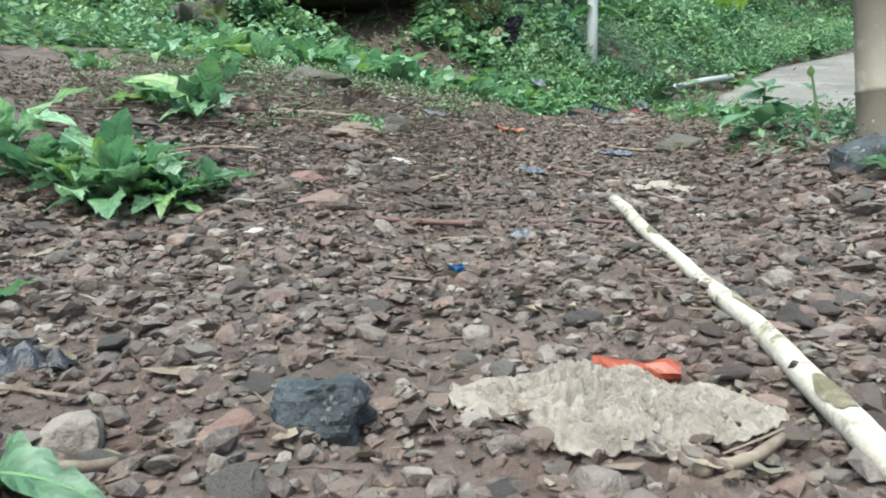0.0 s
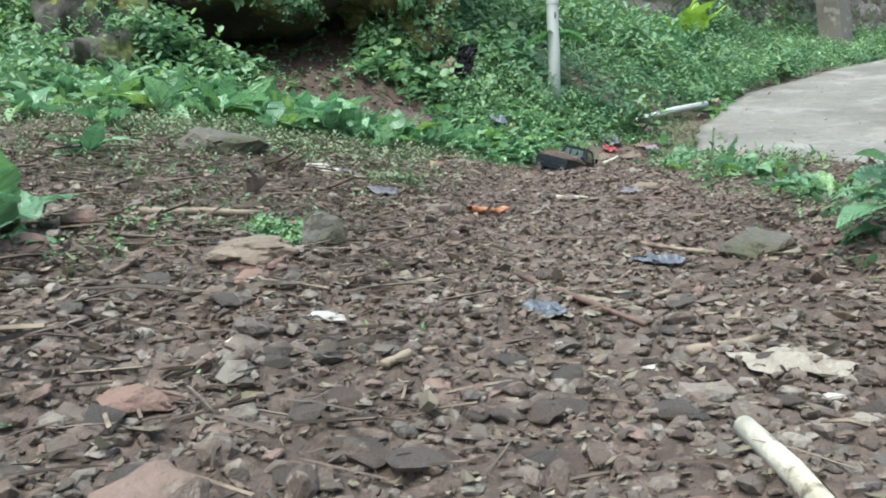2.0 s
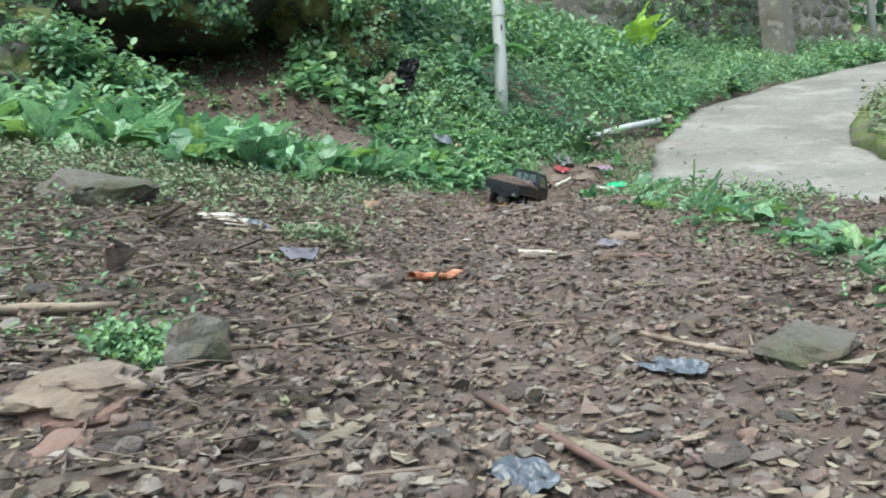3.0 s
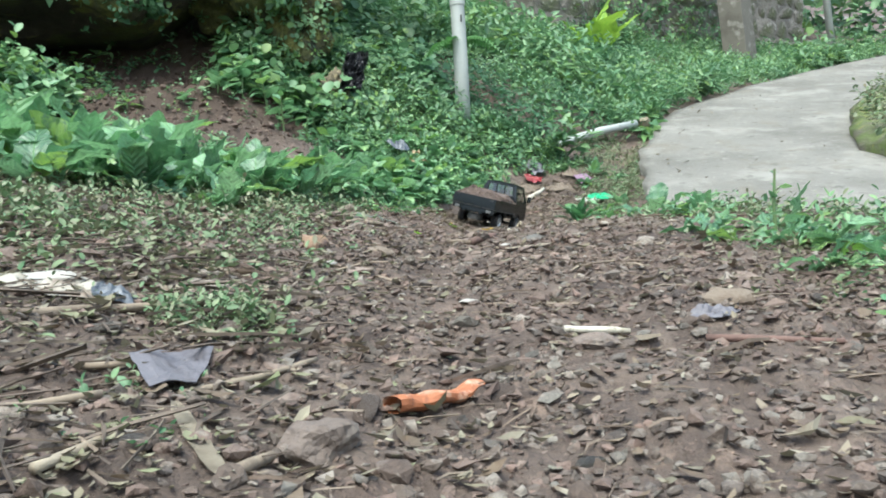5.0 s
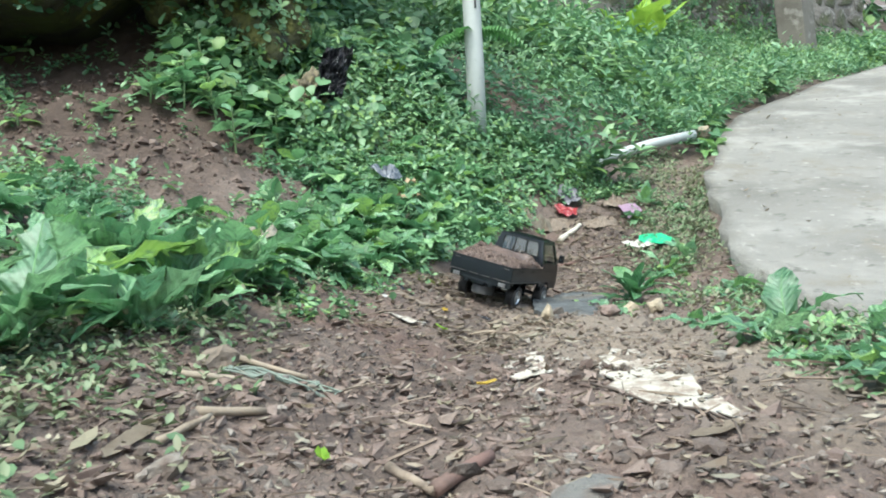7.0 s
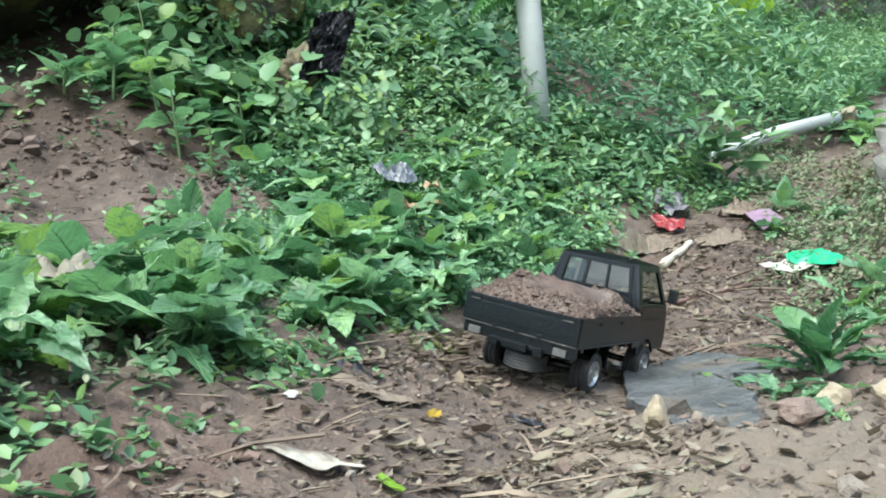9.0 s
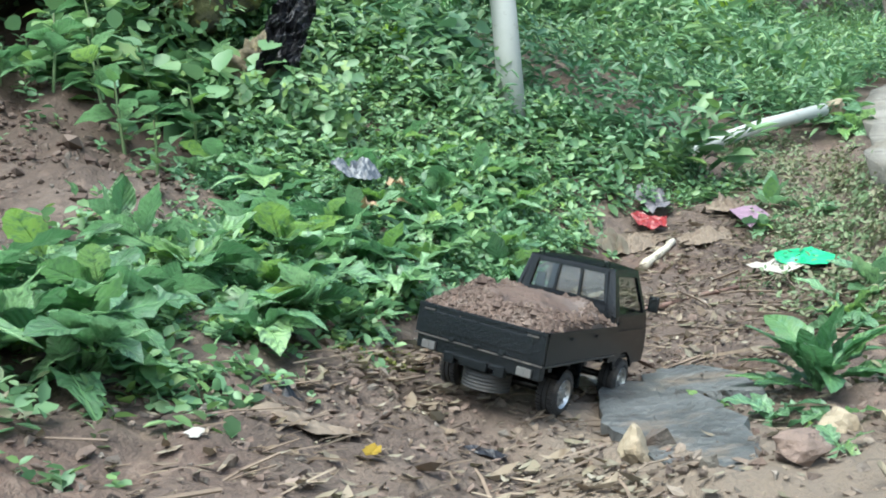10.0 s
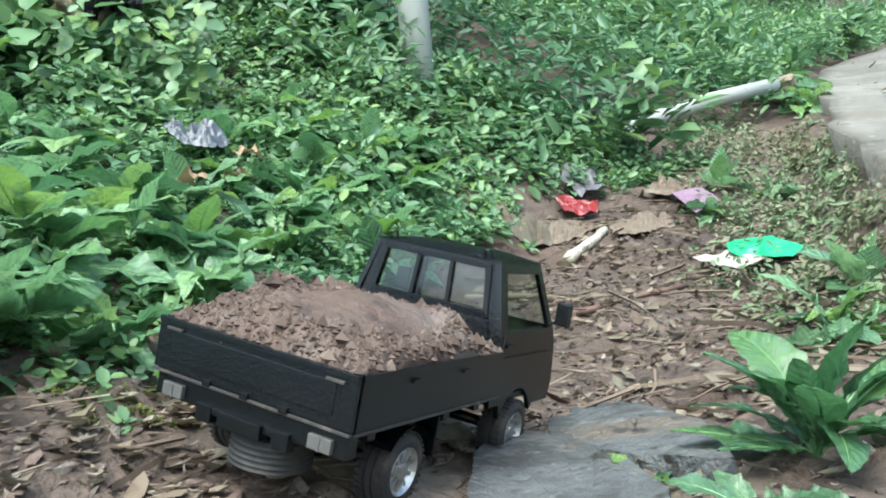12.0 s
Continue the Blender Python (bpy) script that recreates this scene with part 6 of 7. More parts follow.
# ---- wood ----
def stick(name, pts, r0, r1, mat, label, category="stick", lift=0.0, knots=0, sides=8, group=""):
    """A stick laid along ground places (x, y)."""
    rng = np.random.default_rng(len(label) + int(1000 * abs(pts[0][0])))
    line = []
    for (x0, y0), (x1, y1) in zip(pts, pts[1:]):
        for t in (0, 0.25, 0.5, 0.75):
            line.append((x0 + (x1 - x0) * t, y0 + (y1 - y0) * t))
    line.append(pts[-1])
    n = len(line)
    rad = [(r0 + (r1 - r0) * k / (n - 1)) * (1 + 0.08 * rng.normal()) for k in range(n)]
    zs = np.array([ground_at(x, y, 0.5) for x, y in line])
    fit = np.polyfit(np.arange(n), zs, 1 if n < 9 else 2)
    zs = np.maximum(np.polyval(fit, np.arange(n)), zs - 0.004) + np.array(rad) * 0.8 + lift
    ob = part(name, tube(bmesh.new(), [(x + 0.15 * r0 * rng.normal(), y, z) for (x, y), z in zip(line, zs)], rad, sides), mat, smooth_faces=True)
    return tagged(ob, label, category, group)


pole_stick = stick("peeled_stick", [(0.276, 1.40), (0.272, 1.1), (0.27, 0.8), (0.264, 0.56)], 0.0085, 0.0098, PEELED, "long pale peeled stick with mossy bark patches", lift=0.004, sides=14)
rings = [pole_stick.data.vertices[k * 14:k * 14 + 14] for k in range(len(pole_stick.data.vertices) // 14)]
for n, (k0, part_of, first) in enumerate(((1, 0.9, 2), (3, 0.6, 5), (5, 0.95, 1), (7, 0.8, 4), (9, 0.95, 2), (10, 0.9, 6))):
    bm = bmesh.new()
    rows = []
    for t in np.linspace(0, part_of, 9):
        span = 1 + int(round(3 * math.sin(math.pi * (t / part_of * 0.9 + 0.05)) + (0.7 if int(t * 37) % 2 else 0)))
        row = []
        for w in (-1, -0.5, 0, 0.5, 1):
            at = (first + 3 + w * span / 2) % 14
            lo, hi, f = int(at), (int(at) + 1) % 14, at - int(at)
            a = rings[k0][lo].co.lerp(rings[k0][hi].co, f)
            b = rings[k0 + 1][lo].co.lerp(rings[k0 + 1][hi].co, f)
            mid = (sum((q.co for q in rings[k0]), Vector()) / 14).lerp(sum((q.co for q in rings[k0 + 1]), Vector()) / 14, t)
            p = a.lerp(b, t)
            row.append(bm.verts.new(mid + (p - mid) * 1.09))
        rows.append(row)
    for q, s in zip(rows, rows[1:]):
        for k in range(4):
            bm.faces.new((q[k], q[k + 1], s[k + 1], s[k]))
    part("bark_patch", bm, BARK, pole_stick, "strip of mossy bark left on")
for pts, r, mat, lab in (
        ([(-0.085, 1.285), (0.05, 1.275), (0.13, 1.30), (0.18, 1.255)], 0.0045, RED_TWIG, "long thin reddish twig lying across the path"),
        ([(0.136, 1.30), (0.212, 1.32), (0.266, 1.275)], 0.004, RED_TWIG, "short reddish twig on gravel"),
        ([(0.10, 1.26), (0.14, 1.20), (0.13, 1.15)], 0.003, TWIG, "thin forked brown twig on gravel"),
        ([(-0.004, 1.55), (0.02, 1.575), (0.048, 1.593)], 0.0052, TWIG, "short thick dead branch on gravel"),
        ([(0.297, 1.585), (0.34, 1.60), (0.394, 1.62)], 0.0055, TWIG, "short dark branch on soil"),
        ([(-0.163, 1.522), (-0.152, 1.56), (-0.135, 1.575), (-0.118, 1.6)], 0.0028, PEELED, "pale thin root lying on gravel"),
        ([(-0.25, 0.55), (-0.215, 0.578), (-0.18, 0.597)], 0.0055, TWIG, "short brown branch on gravel"),
        ([(0.03, 0.72), (0.11, 0.70)], 0.004, TWIG, "grey twig beside a wrapper"),
        ([(0.155, 0.575), (0.19, 0.60), (0.22, 0.622)], 0.005, TWIG, "dark branch along the sacking's edge"),
        ([(0.006, 2.342), (0.06, 2.39), (0.107, 2.456)], 0.003, WOOD_CHIP, "thin split branch on littered soil"),
        ([(-0.067, 2.372), (0.042, 2.419)], 0.0025, TWIG, "thin dark twig behind a plastic sheet")):
    stick("twig", pts, r, r * 0.75, mat, lab, "stick", 0.002, group="sticks on the path")
for pts, r, mat, lab in (
        ([(-0.098, 2.295), (-0.044, 2.33)], 0.0035, TWIG, "short dark branch among litter"),
        ([(-0.058, 2.211), (-0.026, 2.265)], 0.004, WOOD_CHIP, "short pale branch among litter"),
        ([(0.043, 2.212), (0.068, 2.26)], 0.005, TWIG, "short brown branch among litter"),
        ([(0.482, 2.48), (0.584, 2.412)], 0.004, RED_TWIG, "brown straight stick across the soil"),
        ([(0.362, 2.548), (0.425, 2.529)], 0.004, PEELED, "short pale peeled stick on soil"),
        ([(-0.16, 2.44), (-0.02, 2.56)], 0.005, TWIG, "grey-brown stick among litter"),
        ([(0.43, 3.26), (0.49, 3.315)], 0.007, RED_TWIG, "short reddish piece of wood on the path"),
        ([(0.40, 3.33), (0.43, 3.26)], 0.005, TWIG, "short dark piece of branch on the path"),
        ([(0.23, 3.39), (0.29, 3.42)], 0.005, WOOD_CHIP, "pale stick at the weeds' edge"),
        ([(0.20, 3.50), (0.34, 3.55)], 0.004, WOOD_CHIP, "pale stick at the weeds' edge"),
        ([(0.22, 3.62), (0.33, 3.60)], 0.004, WOOD_CHIP, "pale stick at the weeds' edge")):
    stick("twig", pts, r, r * 0.75, mat, lab, "stick", 0.002, group="sticks on the path")
for pts, r, mat, lab in (
        ([(0.21, 3.30), (0.245, 3.37)], 0.004, WOOD_CHIP, "pale stick at the weeds' edge"),
        ([(1.165, 5.33), (1.225, 5.40), (1.285, 5.47)], 0.011, PEELED, "yellowish peeled stick among rubbish in the gully"),
        ([(1.06, 5.06), (1.13, 5.075), (1.18, 5.11), (1.27, 5.12)], 0.0055, RED_TWIG, "brown branch across the gully"),
        ([(0.95, 5.1), (1.1, 5.2)], 0.005, TWIG, "brown branch across the gully"),
        ([(-0.52, 1.40), (-0.32, 1.62), (-0.28, 1.78)], 0.0035, TWIG, "thin bent twig by broad leaves"),
        ([(-0.34, 1.98), (-0.18, 2.05)], 0.006, TWIG, "dead brown branch on litter"),
        ([(0.38, 2.10), (0.50, 1.94), (0.52, 1.86)], 0.004, TWIG, "thin dark twig on soil"),
        ([(0.18, 1.94), (0.29, 1.70)], 0.004, RED_TWIG, "long brown stick on soil")):
    stick("twig", pts, r, r * 0.75, mat, lab, "stick", 0.002, group="sticks on the path")


def chip(name, x, y, lx, ly, turn, mat, label, curl=0.25, thick=0.0025, category="wood", lift=0.004):
    """A thin bent strip or flake."""
    bm = bmesh.new()
    n = 8
    rows = []
    for j in range(n + 1):
        t = j / n - 0.5
        w = ly / 2 * (1 - 0.6 * abs(2 * t) ** 3) * (1 + 0.12 * math.sin(j * 2.3 + lx * 90))
        rows.append([bm.verts.new((t * lx, s * w, curl * lx * (t * t - 0.1) + curl * 0.6 * ly * abs(s))) for s in (-1, 0, 1)])
    for q, s in zip(rows, rows[1:]):
        for k in range(2):
            bm.faces.new((q[k], q[k + 1], s[k + 1], s[k]))
    bmesh.ops.solidify(bm, geom=bm.faces[:], thickness=thick)
    ob = part(name, bm, mat)
    ob.matrix_basis = Matrix.Translation((x, y, ground_at(x, y) + lift)) @ lie(x, y) @ Matrix.Rotation(radians(turn), 4, "Z")
    return tagged(ob, label, category)


chip("plank", 0.19, 3.325, 0.13, 0.018, 20, WOOD_CHIP, "short pale weathered plank strip on soil", 0.02, 0.006)
chip("bark_strip", 0.39, 2.51, 0.11, 0.022, -10, WOOD_CHIP, "pale curled bark strip on soil", 0.1)
chip("bark_strip", 0.025, 2.257, 0.12, 0.014, 63, WOOD_CHIP, "thick strip of split pale bark on soil", 0.05, 0.004)
chip("bark_strip", 0.05, 1.80, 0.085, 0.014, 12, WOOD_CHIP, "pale curled bark strip on gravel", 0.15)
chip("bark_strip", 0.25, 1.82, 0.16, 0.028, -60, WOOD_CHIP, "long tan bark strip on soil", 0.06)
chip("bark_strip", 0.80, 4.53, 0.07, 0.012, -5, WOOD_CHIP, "tan wood strip under the truck's wheel", 0.05)
chip("bark_strip", 0.49, 3.08, 0.08, 0.03, 0, WOOD_CHIP, "tan flake of wood on the path", 0.05)
chip("bark_strip", 0.70, 3.30, 0.07, 0.022, 10, WOOD_CHIP, "tan flake of wood on the path", 0.05)


# ---- rubbish ----
def crumple(name, x, y, lx, ly, turn, mat, label, bumps=0.02, seed=0, corners=5, n=26, lift=0.006, category="rubbish", thick=0.0006, fine=0.0, torn=1.0):
    """A crumpled sheet lying on the ground, with an uneven outline."""
    freq = 17 if category in ("packet", "bag") else 38
    rng = np.random.default_rng(seed)
    ph = rng.random(6) * 6.28
    c, s = math.cos(radians(turn)), math.sin(radians(turn))
    bm = bmesh.new()
    rows = []
    for j in range(n + 1):
        row = []
        for i in range(n + 1):
            u, v = 2 * i / n - 1, 2 * j / n - 1
            a, rr = math.atan2(v, u), max(abs(u), abs(v))
            edge = 1 + 0.09 * math.sin(a * corners + ph[0]) + 0.07 * math.sin(a * 2 + ph[1]) + 0.025 * math.sin(a * 9 + ph[2])
            k = rr / max(1e-6, math.hypot(u, v)) * (0.7 + 0.3 * max(abs(math.cos(a)), abs(math.sin(a)))) * 1.2
            px, py = u * lx / 2 * edge * k, v * ly / 2 * edge * k
            wx, wy = x + c * px - s * py, y + s * px + c * py
            q = Vector((px * freq / (lx * 8 + 0.3) + seed, py * freq / (lx * 8 + 0.3), seed * 0.7))
            z = ground_at(wx, wy, 0.4) + lift + bumps * (abs(noise.noise(q)) * 1.4 + 0.5 * abs(noise.noise(q * 2.1)) + 0.12 * noise.noise(q * 3.6) + fine * (1 - 2 * abs(noise.noise(q * 5.5 + Vector((3, 1, 0)))))) * (1.0 - 0.75 * rr * rr)
            row.append(bm.verts.new((wx, wy, z)))
        rows.append(row)
    for q, r in zip(rows, rows[1:]):
        for k in range(n):
            v = q[k].co
            if noise.noise(v * 42 + Vector((seed, 0, 0))) + 0.5 * noise.noise(v * 130) < torn:
                bm.faces.new((q[k], q[k + 1], r[k + 1], r[k]))
    bmesh.ops.delete(bm, geom=[v for v in bm.verts if not v.link_faces], context="VERTS")
    bmesh.ops.solidify(bm, geom=bm.faces[:], thickness=thick)
    ob = part(name, bm, mat)
    return tagged(ob, label, category)


def spread(name, outline, mat, label, bumps=0.01, seed=0, lift=0.006, category="rubbish", rings=9, steps=5, ragged=0.0, crease=9.0, thick=0.0006):
    """A creased sheet lying on the ground inside a plain outline."""
    c = Vector((sum(p[0] for p in outline), sum(p[1] for p in outline))) / len(outline)
    rim = [Vector(p).lerp(Vector(q), k / steps) for p, q in zip(outline, outline[1:] + outline[:1]) for k in range(steps)]
    wide = max((p - c).length for p in rim)
    bm = bmesh.new()

    def place(p):
        q = Vector(((p.x - c.x) / wide, (p.y - c.y) / wide, seed * 1.7))
        fold = 1 - abs(noise.noise(q * crease * 0.16)) * 2.2 + 0.45 * (1 - abs(noise.noise(q * crease * 0.4)) * 2) + 0.12 * noise.noise(q * crease * 1.3)
        return bm.verts.new((p.x, p.y, ground_at(p.x, p.y, 0.4) + lift + bumps * fold))

    loops = []
    for j in range(1, rings + 1):
        f = j / rings
        loops.append([place(c.lerp(p + (p - c) * ragged * noise.noise(Vector((p.x * 90, p.y * 90, seed))), f)) for p in rim])
    hub = place(c)
    n = len(rim)
    for k in range(n):
        bm.faces.new((hub, loops[0][k], loops[0][(k + 1) % n]))
        for q, r in zip(loops, loops[1:]):
            bm.faces.new((q[k], r[k], r[(k + 1) % n], q[(k + 1) % n]))
    bmesh.ops.recalc_face_normals(bm, faces=bm.faces[:])
    bmesh.ops.solidify(bm, geom=bm.faces[:], thickness=thick)
    return tagged(part(name, bm, mat), label, category)


crumple("sacking", 0.122, 0.662, 0.165, 0.11, -16, SACKING, "grey weathered torn sacking flattened on gravel", 0.015, 3, 4, 100, 0.006, "sack", 0.0012, 1.1, 0.85)
crumple("sacking", 0.385, 1.545, 0.10, 0.06, -30, SACKING, "crumpled pale scrap of sacking on soil", 0.016, 5, 5, 26, 0.004, "sack")
spread("torn_sack", [(0.700, 3.646), (0.775, 3.79), (0.801, 3.647), (0.789, 3.56), (0.757, 3.45), (0.745, 3.325), (0.715, 3.357), (0.684, 3.405), (0.676, 3.497)], PAPER, "torn pale sack half buried in the path", 0.002, 7, 0.0045, "sack", 14, 8, 0.22, 16.0, 0.001)
stick("root", [(0.664, 3.55), (0.676, 3.483), (0.679, 3.40), (0.716, 3.362), (0.723, 3.311), (0.703, 3.259)], 0.0016, 0.0014, DEAD_TWIG, "thin dark root lying over the torn sack", "root", 0.006)
crumple("clay_crust", 0.775, 4.22, 0.15, 0.10, 25, CARD, "tan flaking clay crust on the muddy path", 0.008, 61, 5, 40, 0.003, "crust", 0.003)
crumple("clay_crust", 0.80, 4.50, 0.10, 0.07, 0, CARD, "tan flaking clay crust by the wheel", 0.008, 62, 5, 34, 0.003, "crust", 0.003)
crumple("clay_crust", 0.66, 3.79, 0.16, 0.08, 70, PAPER, "whitish clay crust on the path", 0.006, 63, 5, 50, 0.002, "crust", 0.002, 0.3, 0.15)
crumple("clay_crust", 0.865, 4.68, 0.09, 0.12, 20, PAPER, "whitish crumbling clay crust beside the slate", 0.012, 64, 5, 34, 0.004, "crust", 0.003)
crumple("clay_crust", 0.80, 4.535, 0.10, 0.05, 10, CARD, "tan crumbling clay crust behind the wheel", 0.008, 65, 5, 30, 0.003, "crust", 0.003)
crumple("plastic_scrap", 0.505, 4.10, 0.055, 0.02, 15, PAPER, "soiled white plastic scrap pressed into mud", 0.006, 67, 5, 24, 0.005)
crumple("paper_scrap", 0.545, 4.325, 0.07, 0.03, 10, CARD, "soiled tan paper pressed into mud", 0.008, 8, 4)
crumple("paper_scrap", 0.62, 3.66, 0.05, 0.025, 10, PAPER, "soiled pale paper scrap on the path", 0.006, 10, 4)
crumple("paper_scrap", 0.80, 4.72, 0.06, 0.035, 0, PAPER, "soiled pale paper scrap past the truck", 0.01, 11, 4)
crumple("plastic_scrap", 0.52, 4.37, 0.03, 0.018, 15, BLACK_FILM, "crumpled black plastic scrap on mud", 0.012, 12, 5)
crumple("plastic_scrap", 0.70, 4.38, 0.04, 0.02, 15, BLACK_FILM, "crumpled black plastic scrap by the wheel", 0.01, 13, 5)
spread("plastic_sheet", [(-0.034, 2.385), (-0.006, 2.395), (0.026, 2.415), (0.018, 2.344), (-0.012, 2.33)], GREY_FILM, "bent dark grey plastic sheet on litter", 0.003, 14, 0.010, "rubbish", 8, 5, 0.03, 7.0)
crumple("cardboard", -0.135, 2.575, 0.12, 0.05, 0, PAPER, "flat pale cardboard scrap on litter", 0.008, 15, 4, 20, 0.004)
crumple("blue_string", -0.075, 2.565, 0.03, 0.06, 25, BLUE_FILM, "tangled pale blue plastic string on litter", 0.01, 16, 7)
crumple("plastic_scrap", 0.39, 1.96, 0.06, 0.035, -20, BLUE_FILM, "crumpled bluish plastic scrap on soil", 0.01, 17, 5)
crumple("plastic_scrap", 0.185, 1.77, 0.05, 0.05, -20, BLUE_FILM, "crumpled grey-blue plastic wrapper on gravel", 0.012, 18, 5)
crumple("plastic_scrap", 0.52, 2.535, 0.05, 0.03, 0, GREY_FILM, "crumpled purple-grey plastic wrapper on soil", 0.014, 19, 5)
crumple("plastic_scrap", 0.12, 1.21, 0.035, 0.025, 0, BLUE_FILM, "dark blue-grey plastic scrap on gravel", 0.012, 20, 5)
crumple("plastic_scrap", -0.30, 0.72, 0.07, 0.04, 0, BLACK_FILM, "dark plastic scrap among gravel", 0.02, 21, 5)
spread("snack_packet", [(1.388, 5.20), (1.42, 5.27), (1.49, 5.25), (1.495, 5.15), (1.45, 5.125), (1.415, 5.15)], GREEN_FILM, "green snack packet lying in the gully", 0.006, 22, 0.022, "packet")
spread("snack_packet", [(1.337, 5.224), (1.402, 5.236), (1.425, 5.15), (1.352, 5.11)], WHITE_CHIP, "white corner of a torn packet in the gully", 0.004, 23, 0.018, "packet")
spread("snack_packet", [(1.235, 5.60), (1.275, 5.635), (1.325, 5.60), (1.290, 5.52), (1.240, 5.545)], RED_FILM, "crumpled shiny red packet on leaf litter", 0.010, 24, 0.022, "packet", 9, 5, 0.05, 14.0)
spread("snack_packet", [(1.474, 5.585), (1.543, 5.59), (1.534, 5.505), (1.458, 5.45)], PINK_FILM, "pale pink paper packet on leaf litter", 0.004, 25, 0.022, "packet")
spread("plastic_bag", [(1.27, 5.66), (1.30, 5.72), (1.37, 5.74), (1.365, 5.65), (1.30, 5.63)], GREY_FILM, "crumpled clear grey plastic bag by weeds", 0.012, 26, 0.025, "bag", 9, 5, 0.04, 14.0)
crumple("cardboard", 1.21, 5.50, 0.14, 0.08, 30, CARD, "soggy brown cardboard in the gully", 0.025, 27, 4, 36, 0.004, "cardboard", 0.0012, 0.35)
crumple("cardboard", 1.36, 5.47, 0.13, 0.07, 15, CARD, "soggy tan cardboard in the gully", 0.025, 28, 4, 36, 0.004, "cardboard", 0.0012, 0.35)
crumple("brown_husk", 1.13, 5.47, 0.10, 0.06, 0, LITTER, "dark brown husk in the gully", 0.05, 29, 5, 22, 0.006)
crumple("cardboard", 1.48, 5.62, 0.07, 0.06, 0, CARD, "reddish cardboard scrap under weeds", 0.04, 30, 4, 20, 0.02)
crumple("plastic_bag", 0.60, 5.24, 0.075, 0.06, 8, BLUE_FILM, "blue-grey plastic scrap caught in leaves", 0.04, 36, 5, 34, 0.085, "bag", 0.0006, 0.35)
DRY = [blade(60 + k, 0.55, 0.9, 1.7, mat=TAN_LEAF) for k in range(3)]
for k, (x, y, size, tip, turn, label) in enumerate(((0.66, 5.22, 0.06, 30, -35, "curled tan dead leaf on green leaves"), (0.635, 5.03, 0.06, 20, 60, "curled orange-tan dead leaf on green leaves"), (0.65, 5.05, 0.05, 25, -70, "split orange-tan dead leaf on green leaves"))):
    dead = new("dry_leaf", DRY[k])
    dead.matrix_basis = pose(x, y, ground_at(x, y, 0) + 0.085, tip, 0, turn) @ Matrix.Diagonal((size, size, size, 1))
    tagged(dead, label, "leaf")
bm = bmesh.new()
rows = []
for j in range(31):
    v = 2 * j / 30 - 1
    row = []
    for i in range(25):
        u = 2 * i / 24 - 1
        q = Vector((u * 2.2, v * 2.6, 4.7))
        edge = 1 + 0.25 * noise.noise(Vector((v * 2.5, 1.3, u)))
        row.append(bm.verts.new((0.05 * u * edge + 0.03 * v, 0.05 * abs(noise.noise(q)) + 0.02 * noise.noise(q * 2.7) + 0.05 * v, 0.10 * v * (1 + 0.2 * noise.noise(Vector((u * 2, 5.0, 0)))))))
    rows.append(row)
for q, s in zip(rows, rows[1:]):
    for k in range(24):
        bm.faces.new((q[k], q[k + 1], s[k + 1], s[k]))
bmesh.ops.solidify(bm, geom=bm.faces[:], thickness=0.0008)
bag = part("plastic_bag", bm, BLACK_FILM)
bag.matrix_basis = pose(0.478, 5.53, 1.575)
tagged(bag, "black plastic bag caught on the leafy bank", "bag")
rng = np.random.default_rng(120)
p = np.stack([rng.uniform(0.28, 0.62, 70), rng.uniform(5.44, 5.54, 70), rng.uniform(1.30, 1.44, 70)], -1)
masses("creeper", p, np.tile([0.0, -0.9, 0.2], (70, 1)), rng.uniform(0.025, 0.045, 70), SMALL_LEAF, "leaves hanging over rock and bag", 7, 1.8, 0.6, 121, (-20, 30))
crumple("brown_husk", 0.26, 4.30, 0.07, 0.05, 40, LITTER, "dark brown dead leaf among broad leaves", 0.04, 35, 5, 20, 0.05, "leaf")
for x, y, t, mat, lab in ((0.60, 4.275, 10, YELLOW_LEAF, "small yellow fallen leaf on mud"), (0.545, 3.59, 20, YELLOW_LEAF, "yellow fallen leaf beside the path"), (0.342, 3.32, 30, LIME_LEAF, "green fallen leaf on the path"), (0.56, 4.06, 60, LIME_LEAF, "pale green fallen leaf on mud"),
                          (0.93, 4.57, 15, LIME_LEAF, "green curled leaf lying on slate")):
    chip("fallen_leaf", x, y, 0.028, 0.013, t, mat, lab, 0.3, 0.0008, "leaf", 0.006)


